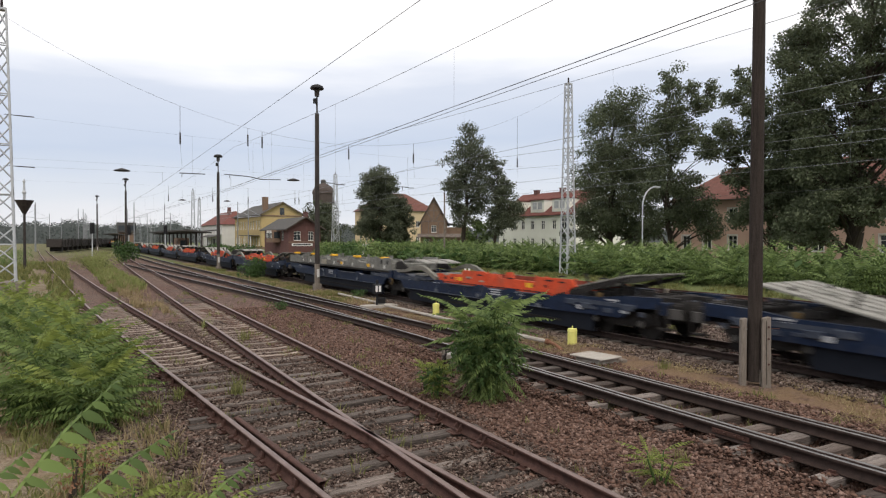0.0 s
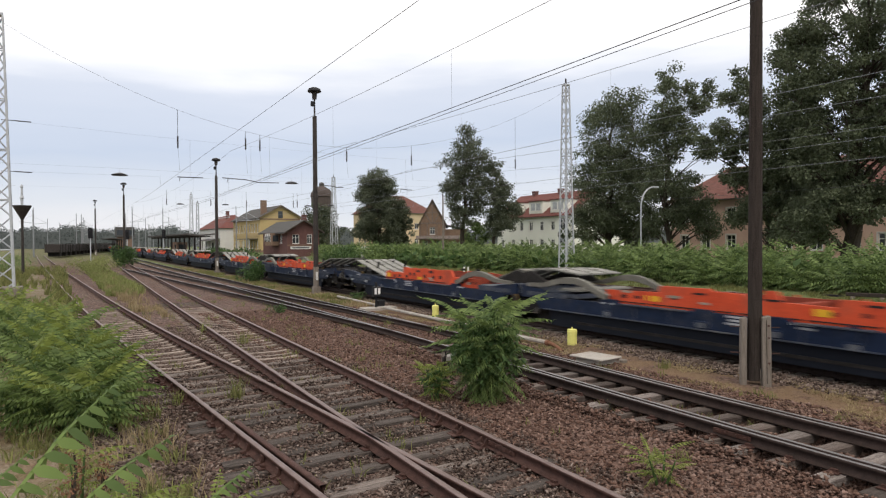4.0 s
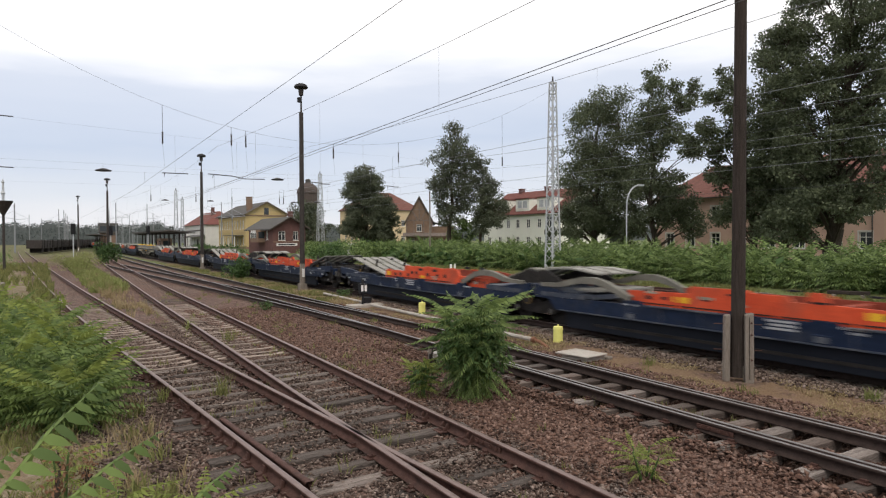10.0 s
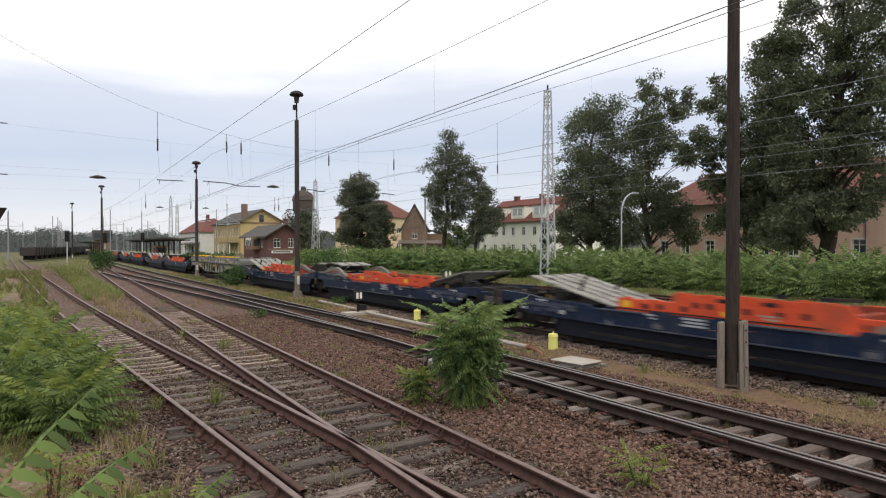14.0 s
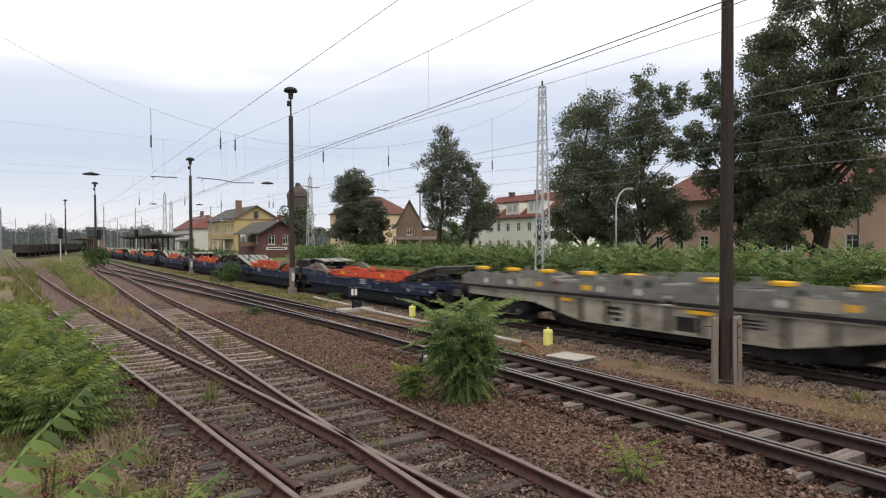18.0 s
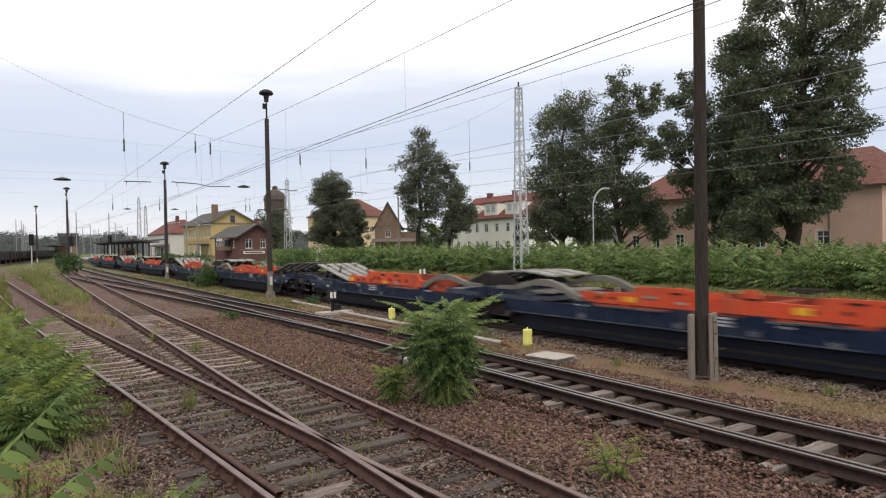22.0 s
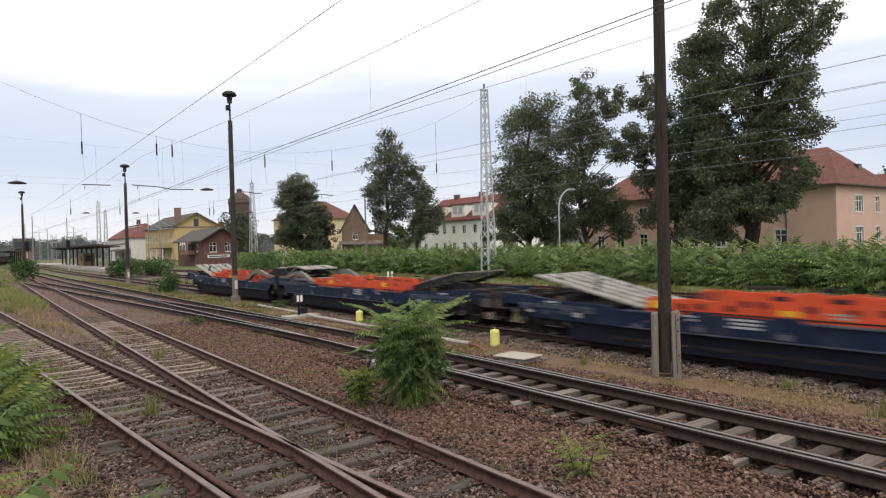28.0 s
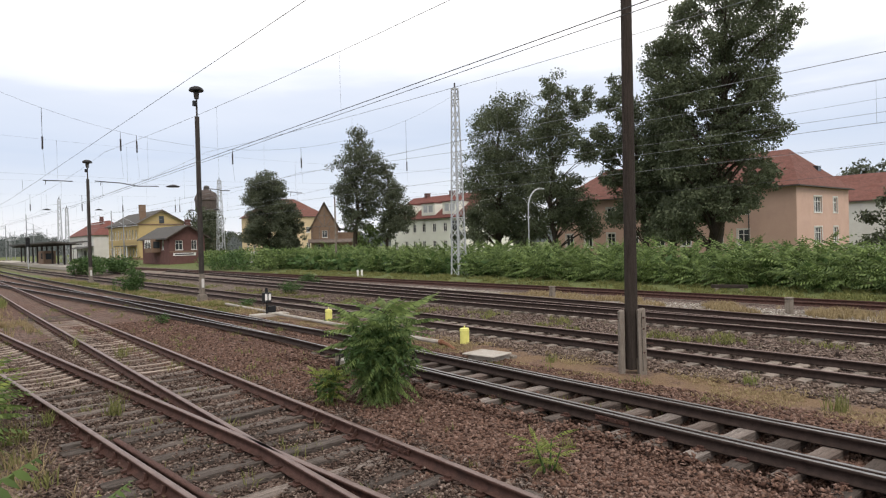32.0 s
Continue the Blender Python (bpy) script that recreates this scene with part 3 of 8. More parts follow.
TIMBERS = [sleeper_mesh("sleeper", 2.5, 0.25, M_TIMBER, i) for i in range(4)]
PALE_TIMBERS = [sleeper_mesh("sleeper", 2.5, 0.25, M_TIMBER_PALE, 40 + i) for i in range(4)]
BROWN_TIMBERS = [sleeper_mesh("sleeper", 2.3 + 0.1 * i, 0.25, M_TIMBER_BROWN, 60 + i) for i in range(4)]
LONG_TIMBERS = [sleeper_mesh("long_timber", 3.6 + 0.16 * i, 0.185 + 0.03 * (i % 4), M_TIMBER_PALE if i == 4 else M_TIMBER, 10 + i) for i in range(6)]
CONCRETES = [sleeper_mesh("sleeper", 2.5, 0.24, M_CONC, 20 + i) for i in range(3)]


def trough_mesh(seed):
    """A pressed steel sleeper: dished between the rails, its ends bent down."""
    r = random.Random(seed)
    k = 0.02 + 0.015 * r.random()
    up = [(-1.2, -0.12), (-1.12, -0.02), (-0.85, 0.004), (-0.6, 0.0), (-0.3, -k), (0.3, -k), (0.6, 0.0), (0.85, 0.004), (1.12, -0.02), (1.2, -0.12)]
    bm = prism(bmesh.new(), tuple(up) + ((1.1, -0.16), (-1.1, -0.16)), -0.075, 0.075, "y")
    me = bpy.data.meshes.new("sleeper")
    bm.to_mesh(me)
    bm.free()
    me.materials.append(M_TROUGH)
    return me


NARROW = [trough_mesh(i) for i in range(3)]
PLATE = boxes((-0.17, 0.17, -0.08, 0.08, 0.0, 0.016), (-0.12, -0.075, -0.045, 0.045, 0.016, 0.05), (0.075, 0.12, -0.045, 0.045, 0.016, 0.05))
PLATE_ME = bpy.data.meshes.new("tie_plate")
PLATE.to_mesh(PLATE_ME)
PLATE.free()
PLATE_ME.materials.append(M_RAIL)


def sleepers(parent, line, y0, y1, meshes, step=0.63, wide=None, sink=0.0, plates=False, far=None):
    """Sleepers one by one up to the far limit, the rest joined into one mesh."""
    r = random.Random(int(y0 * 10) + 3)
    y, v, f = y0, [], []
    while y < y1:
        x, s = centre(line, y)
        ang = -math.degrees(math.atan(s))
        if wide:
            x = (x + centre(wide, y)[0]) / 2 + r.uniform(-0.22, 0.22)
        z = -0.178 - sink - r.uniform(0, 0.03)
        if far is None or y < far:
            rough = 1.0 if wide is None else 2.0
            shared("sleeper", r.choice(meshes), parent, pose(x, y + r.uniform(-0.03, 0.03) * rough, z, r.uniform(-1.2, 1.2), r.uniform(-0.5, 0.5) * rough, ang + r.uniform(-1.6, 1.6) * rough))
            if plates:
                for ln in ((line, wide) if wide else (line,)):
                    for o in (-HALF, HALF):
                        shared("tie_plate", PLATE_ME, parent, pose(centre(ln, y)[0] + o, y, z + 0.003, 0, 0, ang))
        else:
            b = len(v)
            for dx in (-1.25, 1.25):
                for dy in (-0.125, 0.125):
                    for dz in (-0.16, 0.0):
                        v.append((x + dx, y + dy - dx * s, z + dz))
            f += [(b + i for i in q) for q in ((1, 3, 7, 5), (0, 1, 5, 4), (2, 6, 7, 3), (0, 2, 3, 1), (4, 5, 7, 6))]
        y += step
    if v:
        ob = raw("far_sleepers", v, [tuple(q) for q in f], meshes[0].materials[0], parent)
        tagged(ob, "", "", "", "stuff")


def track(name, label, line, y0, y1, top, parts=True):
    t = thing(name, label, "track", 0, 0, 0, 0, "", "structure")
    if parts:
        for o in (-HALF, HALF):
            rail(t, line, o, y0, y1, top)
    return t


TR_A = track("track_1", "rusty disused siding on weathered timber sleepers with a turnout", LINE_A, -20, 185, M_RAIL_TOP)
TR_R = track("track_2", "rusty siding branching off over a turnout frog", LINE_R, -20, 155, M_RAIL_TOP)
TR_B = track("track_3", "dark running track on timber sleepers beside the main line", LINE_B, -20, 185, M_RAIL_SHINE)
TR_Q = track("track_4", "connecting turnout track with dark rails", LINE_Q, 19, 84, M_RAIL_SHINE)
TR_C = track("track_5", "main line track on concrete sleepers, used by the train", LINE_C, -55, 285, M_RAIL_TOP)
TR_D = track("track_6", "main line track on pale concrete sleepers", LINE_D, -55, 285, M_RAIL_TOP)
TR_F = track("track_8", "connecting main line turnout track on concrete sleepers", LINE_F, -38, 88, M_RAIL_TOP)
TR_E = track("track_7", "rusty far track beside the hedge", LINE_E, -55, 108, M_RAIL)
# switch parts: guard rails, second blade beside the far rail, frog wing rails
rail(TR_A, LINE_A, -HALF + 0.14, 7.5, 10.9, M_RAIL, 0.6, "guard_rail")
rail(TR_B, LINE_B, HALF - 0.16, -8, 17, M_RAIL_SHINE, 0.8, "switch_blade")
rail(TR_B, LINE_B, -HALF + 0.15, -8, 12.5, M_RAIL_SHINE, 0.8, "switch_blade")
sleepers(TR_A, LINE_A, -1.0, 16.6, LONG_TIMBERS, 0.62, LINE_R, 0, True)
sleepers(TR_A, LINE_A, 16.9, 33.0, NARROW, 0.55, None, 0.004, True)
sleepers(TR_A, LINE_A, 33.4, 60, TIMBERS, 0.64, None, 0.05, False, 36)
sleepers(TR_R, LINE_R, 17.3, 33.0, NARROW, 0.55, None, 0.004, True)
sleepers(TR_R, LINE_R, 33.4, 70, TIMBERS, 0.64, None, 0.045, False, 36)
sleepers(TR_B, LINE_B, -2.0, 90, BROWN_TIMBERS + PALE_TIMBERS[:2], 0.62, None, 0.0, True, 17)
sleepers(TR_Q, LINE_Q, 26, 80, TIMBERS, 0.64, None, 0.012, False, 20)
sleepers(TR_C, LINE_C, -3.0, 130, CONCRETES, 0.62, None, 0.0, False, 32)
sleepers(TR_D, LINE_D, -3.0, 130, CONCRETES, 0.62, None, 0.0, False, 30)
sleepers(TR_F, LINE_F, 6.0, 88, CONCRETES, 0.62, None, 0.008, False, 24)
sleepers(TR_E, LINE_E, -3.0, 100, TIMBERS, 0.64, None, 0.03, False, 6)


BRACE = prism(bmesh.new(), ((0.03, -0.178), (0.15, -0.178), (0.15, -0.15), (0.075, -0.135), (0.055, -0.05), (0.02, -0.055)), -0.045, 0.045, "y")
BRACE_ME = bpy.data.meshes.new("rail_brace")
BRACE.to_mesh(BRACE_ME)
BRACE.free()
BRACE_ME.materials.append(M_RAIL)
for i in range(26):
    y = 0.4 + i * 0.62
    shared("rail_brace", BRACE_ME, TR_R, pose(centre(LINE_R, y)[0] + HALF, y, 0.0))
    if y > 11:
        shared("rail_brace", BRACE_ME, TR_A, pose(centre(LINE_A, y)[0] + HALF, y, 0.0))
    shared("rail_brace", BRACE_ME, TR_A, pose(centre(LINE_A, y)[0] - HALF, y, 0.0, 0, 0, 180))

# four tall cast chairs and a fished joint on the turnout's outer rail
CHAIR = bmesh.new()
for k in (-0.075, 0.055):
    prism(CHAIR, ((-0.035, -0.045), (-0.06, -0.05), (-0.10, -0.12), (-0.17, -0.178), (-0.02, -0.178)), k, k + 0.02, "y")
box(CHAIR, -0.22, 0.12, -0.11, 0.11, -0.182, -0.165)
box(CHAIR, -0.13, -0.075, -0.055, 0.055, -0.17, -0.12)
CHAIR_ME = bpy.data.meshes.new("rail_chair")
CHAIR.to_mesh(CHAIR_ME)
CHAIR.free()
CHAIR_ME.materials.append(M_RAIL)
for y in (8.13, 8.86, 9.54, 10.16, 10.8):
    shared("rail_chair", CHAIR_ME, TR_R, pose(centre(LINE_R, y)[0] + HALF, y, 0.0))
FISH = boxes((-0.045, -0.018, -0.32, 0.32, -0.13, -0.055, 0.006), *[(-0.075, -0.045, k - 0.018, k + 0.018, -0.11, -0.075) for k in (-0.24, -0.09, 0.09, 0.24)])
FISH_ME = bpy.data.meshes.new("fishplate")
FISH.to_mesh(FISH_ME)
FISH.free()
FISH_ME.materials.append(M_RAIL)
for ln, tr, o, y in ((LINE_R, TR_R, HALF, 7.7), (LINE_A, TR_A, -HALF, 12.6), (LINE_B, TR_B, -HALF, 13.2), (LINE_B, TR_B, -HALF, 6.4)):
    shared("fishplate", FISH_ME, tr, pose(centre(ln, y)[0] + o, y, 0.0))


# ---- loose ballast ----
def stones(name, label, n, x0, x1, y0, y1, size, mat, near_bias=1.0, keep=None, lift=0.0):
    u = rng.random(n) ** near_bias
    y = y0 + (y1 - y0) * u
    x = x0 + (x1 - x0) * rng.random(n)
    if keep is not None:
        k = keep(x, y)
        x, y = x[k], y[k]
    n = len(x)
    z = np.array([ground_height(a, b) for a, b in zip(x, y)])
    base = np.array([(1, 0, 0), (-1, 0, 0), (0, 1, 0), (0, -1, 0), (0, 0, 1), (0, 0, -1)], float)
    s = size * (0.55 + 0.9 * rng.random((n, 1, 1)))
    v = base[None] * (0.55 + 0.65 * rng.random((n, 6, 1))) * s * np.array([1.15, 0.9, 0.62]) * (0.7 + 0.6 * rng.random((n, 1, 3)))
    v += rng.normal(size=(n, 6, 3)) * s * 0.27
    a = rng.random(n) * 6.283
    c, d = np.cos(a)[:, None], np.sin(a)[:, None]
    vx, vy = v[:, :, 0] * c - v[:, :, 1] * d, v[:, :, 0] * d + v[:, :, 1] * c
    v = np.stack([vx + x[:, None], vy + y[:, None], v[:, :, 2] + z[:, None] + size * 0.25 + lift * rng.random((n, 1))], 2).reshape(-1, 3)
    tri = np.array([(0, 2, 4), (2, 1, 4), (1, 3, 4), (3, 0, 4), (2, 0, 5), (1, 2, 5), (3, 1, 5), (0, 3, 5)])
    f = (np.arange(n)[:, None, None] * 6 + tri[None]).reshape(-1, 3)
    return tagged(raw(name, v, f, mat), label, "gravel", "", "stuff")


def stone_material(name, cols):
    m = bpy.data.materials.new(name)
    m.use_nodes = True
    t = m.node_tree
    b = t.nodes["Principled BSDF"]
    b.inputs["Roughness"].default_value, b.inputs["Specular IOR Level"].default_value = 0.92, 0.18
    g = t.nodes.new("ShaderNodeNewGeometry")
    r = t.nodes.new("ShaderNodeValToRGB")
    e = r.color_ramp.elements
    e[0].color, e[1].color = (*cols[0], 1), (*cols[-1], 1)
    for i, c in enumerate(cols[1:-1]):
        k = e.new((i + 1) / (len(cols) - 1))
        k.color = (*c, 1)
    t.links.new(g.outputs["Random Per Island"], r.inputs[0])
    n = t.nodes.new("ShaderNodeTexNoise")
    n.inputs["Scale"].default_value = 45
    t.links.new(g.outputs["Position"], n.inputs["Vector"])
    mx = t.nodes.new("ShaderNodeMixRGB")
    mx.blend_type = "OVERLAY"
    mx.inputs[0].default_value = 0.6
    t.links.new(r.outputs[0], mx.inputs[1])
    t.links.new(n.outputs[0], mx.inputs[2])
    t.links.new(mx.outputs[0], b.inputs["Base Color"])
    return m


M_BALLAST = stone_material("brown_ballast_stones", ((0.022, 0.012, 0.009), (0.088, 0.049, 0.037), (0.16, 0.095, 0.071), (0.118, 0.077, 0.062), (0.25, 0.166, 0.134)))
M_BALLAST_GREY = stone_material("grey_brown_ballast_stones", ((0.022, 0.014, 0.012), (0.075, 0.052, 0.043), (0.12, 0.086, 0.071), (0.145, 0.108, 0.09), (0.26, 0.205, 0.175)))
M_BALLAST_PALE = stone_material("pale_ballast_stones", ((0.05, 0.035, 0.028), (0.125, 0.09, 0.072), (0.18, 0.135, 0.11), (0.28, 0.225, 0.19)))
M_STRIP = stone_material("white_gravel_stones", ((0.12, 0.10, 0.085), (0.27, 0.24, 0.21), (0.36, 0.335, 0.30), (0.50, 0.47, 0.43)))
stones("ballast_gravel", "reddish-brown loose ballast stones between the sidings", 74000, 5.2, 12.0, 1.5, 30, 0.034, M_BALLAST, 1.6)
stones("siding_gravel", "grey-brown worn ballast stones between timber sleepers", 64000, 0.0, 6.0, 2.5, 26, 0.029, M_BALLAST_GREY, 1.5, lambda x, y: np.minimum(x - 0.75 + 0.045 * y, (y - 2.5) * 0.5) > 0.5 * rng.random(len(x)) ** 1.5)
stones("timber_gravel", "loose stones lying on the worn turnout timbers", 24000, 1.2, 6.4, 3.5, 16.5, 0.025, M_BALLAST_GREY, 1.3, lambda x, y: np.array([noise.noise((a * 1.3, b * 1.3, 9.0)) for a, b in zip(x, y)]) > -0.04, 0.075)
stones("sleeper_end_gravel", "loose brown stones lying over the sleeper ends of the running track", 6500, 8.0, 8.66, 1.5, 17, 0.034, M_BALLAST, 1.2, lambda x, y: np.array([noise.noise((a * 1.6, b * 1.6, 4.0)) for a, b in zip(x, y)]) + 0.6 * (8.4 - x) > -0.1, 0.10)
stones("pale_shoulder_gravel", "pale loose stones along the main line shoulder", 8000, 13.3, 14.4, 1.5, 40, 0.037, M_BALLAST_PALE, 1.4, None, 0.02)
stones("strip_gravel", "white gravel between the far tracks", 14000, 25.0, 27.8, 2, 60, 0.042, M_STRIP, 1.2)
stones("between_gravel", "dark grey ballast stones between the main tracks", 14000, 17.3, 20.6, 1.5, 45, 0.044, M_BALLAST_GREY, 1.4)
stones("main_line_gravel", "grey ballast stones along the main line", 12000, 13.0, 17.6, 1.5, 34, 0.042, M_BALLAST_GREY, 1.3)
stones("far_line_gravel", "grey ballast stones along the far tracks", 8000, 19.9, 25.2, 2, 34, 0.045, M_BALLAST_GREY, 1.2)


# ---- plants ----
def frond_template(pairs=8, length=1.0, sag=0.28):
    """A pinnate leaf along +x that droops: the leaflets' feet, axes, normals, sizes."""
    p, a, n, s = [], [], [], []
    for i in range(pairs):
        t = (i + 1.0) / (pairs + 0.4)
        droop = -sag * t * t
        size = 0.20 * math.sin(math.pi * (0.18 + 0.72 * t)) + 0.03
        for sgn in (-1, 1):
            p.append((t, 0, droop))
            a.append((0.40, sgn * 0.85, -0.95))
            n.append((0, 0.6 * sgn, 1))
            s.append(size)
    p.append((1.0, 0, -sag))
    a.append((1, 0, -0.5))
    n.append((0, 0, 1))
    s.append(0.15)
    return np.array(p) * length, np.array(a, float), np.array(n, float), np.array(s) * length


def fronds(feet, dirs, lengths, pairs=8, width=0.30, shape=None, small=1.0, stir=0.16, sag=0.28):
    """Joined pinnate leaves at many feet; with a thin midrib each."""
    tp, ta, tn, ts = frond_template(pairs, 1.0, sag)
    n, k = len(feet), len(ts)
    ex = unit(dirs)
    ey = unit(np.cross(np.tile([0, 0, 1.0], (n, 1)), ex) + 1e-6)
    ez = unit(np.cross(ex, ey))
    R = np.stack([ex, ey, ez], 2)
    L = lengths[:, None, None]
    pos = feet[:, None] + np.einsum("nij,kj->nki", R, tp) * L
    ax = np.einsum("nij,kj->nki", R, ta) + rng.normal(size=(n, k, 3)) * stir
    nr = np.einsum("nij,kj->nki", R, tn) + rng.normal(size=(n, k, 3)) * stir
    sz = small * (ts[None] * lengths[:, None] * (0.85 + 0.3 * rng.random((n, k)))).ravel()
    v, f = (shape or leaf_quads)(pos.reshape(-1, 3), ax.reshape(-1, 3), nr.reshape(-1, 3), sz, sz * width)
    tip = feet + np.einsum("nij,j->ni", R, np.array([1.0, 0, -sag])) * lengths[:, None]
    mid = feet + np.einsum("nij,j->ni", R, np.array([0.5, 0, -sag / 4])) * lengths[:, None]
    w = 0.008 * ey
    rv = np.stack([feet - w, feet + w, mid + w, mid - w, mid - w, mid + w, tip + w * 0.3, tip - w * 0.3], 1).reshape(-1, 3)
    rf = np.arange(len(rv)).reshape(-1, 4)
    return np.concatenate([v, rv]), np.concatenate([f, rf + len(v)])


def frond_bush(name, label, x, y, z, height, radius, n, mat, stems=5, flen=(0.45, 0.8), pairs=8, group="", squash=1.0, fill=0, rise=0.0, low=0.25, young=None, peak=0.8):
    """A shrub of tree-of-heaven shoots: stems, each with a spiral of drooping fronds."""
    t = thing(name, label, "shrub", x, y, z, 0, group)
    feet, dirs, size = [], [], []
    for i in range(stems):
        a, r = i * 2.4 + 0.5 * rng.random(), radius * 0.62 * math.sqrt((i + 0.35) / stems)
        h = height * (0.8 + 0.2 * rng.random()) * (1 - 0.14 * r / max(radius, 0.01))
        top = (r * math.cos(a), r * math.sin(a) * squash, h)
        part("stem", cyl(bmesh.new(), (0.2 * top[0], 0.2 * top[1], -0.1), top, 0.022, 0.008, 5), M_BUSH, t)
        m = n // stems
        for j in range(m):
            q = low + (1 - low) * (j + rng.random()) / m
            b = j * 2.4 + a + 0.4 * rng.random()
            el = rise + (peak - rise) * q ** 1.3 + rng.normal() * 0.12
            feet.append((top[0] * (0.2 + 0.8 * q), top[1] * (0.2 + 0.8 * q), h * q))
            dirs.append((math.cos(b) * math.cos(el), math.sin(b) * math.cos(el), math.sin(el)))
            size.append((flen[0] + (flen[1] - flen[0]) * rng.random()) * (0.62 + 0.38 * q))
    feet, dirs, L = np.array(feet), np.array(dirs), np.array(size)
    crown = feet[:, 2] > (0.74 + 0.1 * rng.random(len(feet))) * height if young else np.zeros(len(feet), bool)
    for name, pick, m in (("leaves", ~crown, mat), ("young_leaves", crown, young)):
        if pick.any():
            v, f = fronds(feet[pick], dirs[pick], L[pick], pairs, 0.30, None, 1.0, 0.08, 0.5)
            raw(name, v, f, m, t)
    # Inner leaves in a darker green, giving the bush's inner shade by colour.
    if fill:
        d = rand_dirs(fill) * np.array([radius * 0.8, radius * 0.8, height * 0.46]) * (0.25 + 0.6 * rng.random((fill, 1))) + np.array([0, 0, height * 0.5])
        v, f = leaf_quads(d, rand_dirs(fill) + np.array([0, 0, -0.5]), rand_dirs(fill), np.full(fill, 0.16), np.full(fill, 0.05))
        raw("inner_leaves", v, f, M_BUSH, t)
    return t


def clump_bush(name, label, x, y, z, rx, ry, h, n, mat, leaf=0.12, category="shrub"):
    """A leafy scrub mound with an uneven outline."""
    t = thing(name, label, category, x, y, z)
    k = 14
    cen = np.stack([rng.normal(size=k) * rx * 0.45, rng.normal(size=k) * ry * 0.45, h * (0.25 + 0.55 * rng.random(k))], 1)
    rad = 0.35 + 0.25 * rng.random(k)
    i = rng.integers(0, k, n)
    d = rand_dirs(n)
    p = cen[i] + d * (rad[i] * (0.6 + 0.4 * rng.random(n)))[:, None] * np.array([rx, ry, h * 0.62])
    p[:, 2] = np.abs(p[:, 2])
    v, f = leaf_quads(p, d + rng.normal(size=(n, 3)) * 0.6 + np.array([0, 0, -0.2]), rand_dirs(n) + np.array([0, 0, 1.0]), leaf * (0.6 + 0.8 * rng.random(n)), leaf * 0.6 * (0.6 + 0.8 * rng.random(n)))
    raw("leaves", v, f, mat, t)
    for c in cen[:4]:
        part("stem", cyl(bmesh.new(), (c[0] * 0.3, c[1] * 0.3, -0.1), tuple(c), 0.03, 0.01, 5), M_BARK, t)
    return t


def blades(name, label, pts, h, mat, lean=0.35, width=0.012, per=9):
    """Grass tufts: thin blades, joined."""
    pts = np.repeat(np.asarray(pts, float), per, 0)
    n = len(pts)
    pts = pts + np.stack([rng.normal(size=n) * 0.06, rng.normal(size=n) * 0.06, np.zeros(n)], 1)
    d = rng.normal(size=(n, 3)) * lean
    d[:, 2] = 1
    H = (h * (0.45 + 0.8 * rng.random(n)))[:, None]
    a = rng.random(n) * 6.283
    w = np.stack([np.cos(a), np.sin(a), np.zeros(n)], 1) * width
    tip = pts + unit(d) * H
    mid = pts + unit(d * np.array([0.5, 0.5, 1])) * H * 0.55
    v = np.stack([pts - w, pts + w, mid + w * 0.8, mid - w * 0.8, mid - w * 0.8, mid + w * 0.8, tip + w * 0.1, tip - w * 0.1], 1).reshape(-1, 3)
    return tagged(raw(name, v, np.arange(len(v)).reshape(-1, 4), mat), label, "grass", "", "stuff")


def tuft_points(n, x0, x1, y0, y1, cut=0.0, scale=0.6, seed=0.0):
    out = []
    while len(out) < n:
        x, y = x0 + (x1 - x0) * rng.random(), y0 + (y1 - y0) * rng.random()
        if noise.noise((x * scale, y * scale, seed)) > cut:
            out.append((x, y, ground_height(x, y) - 0.02))
    return out


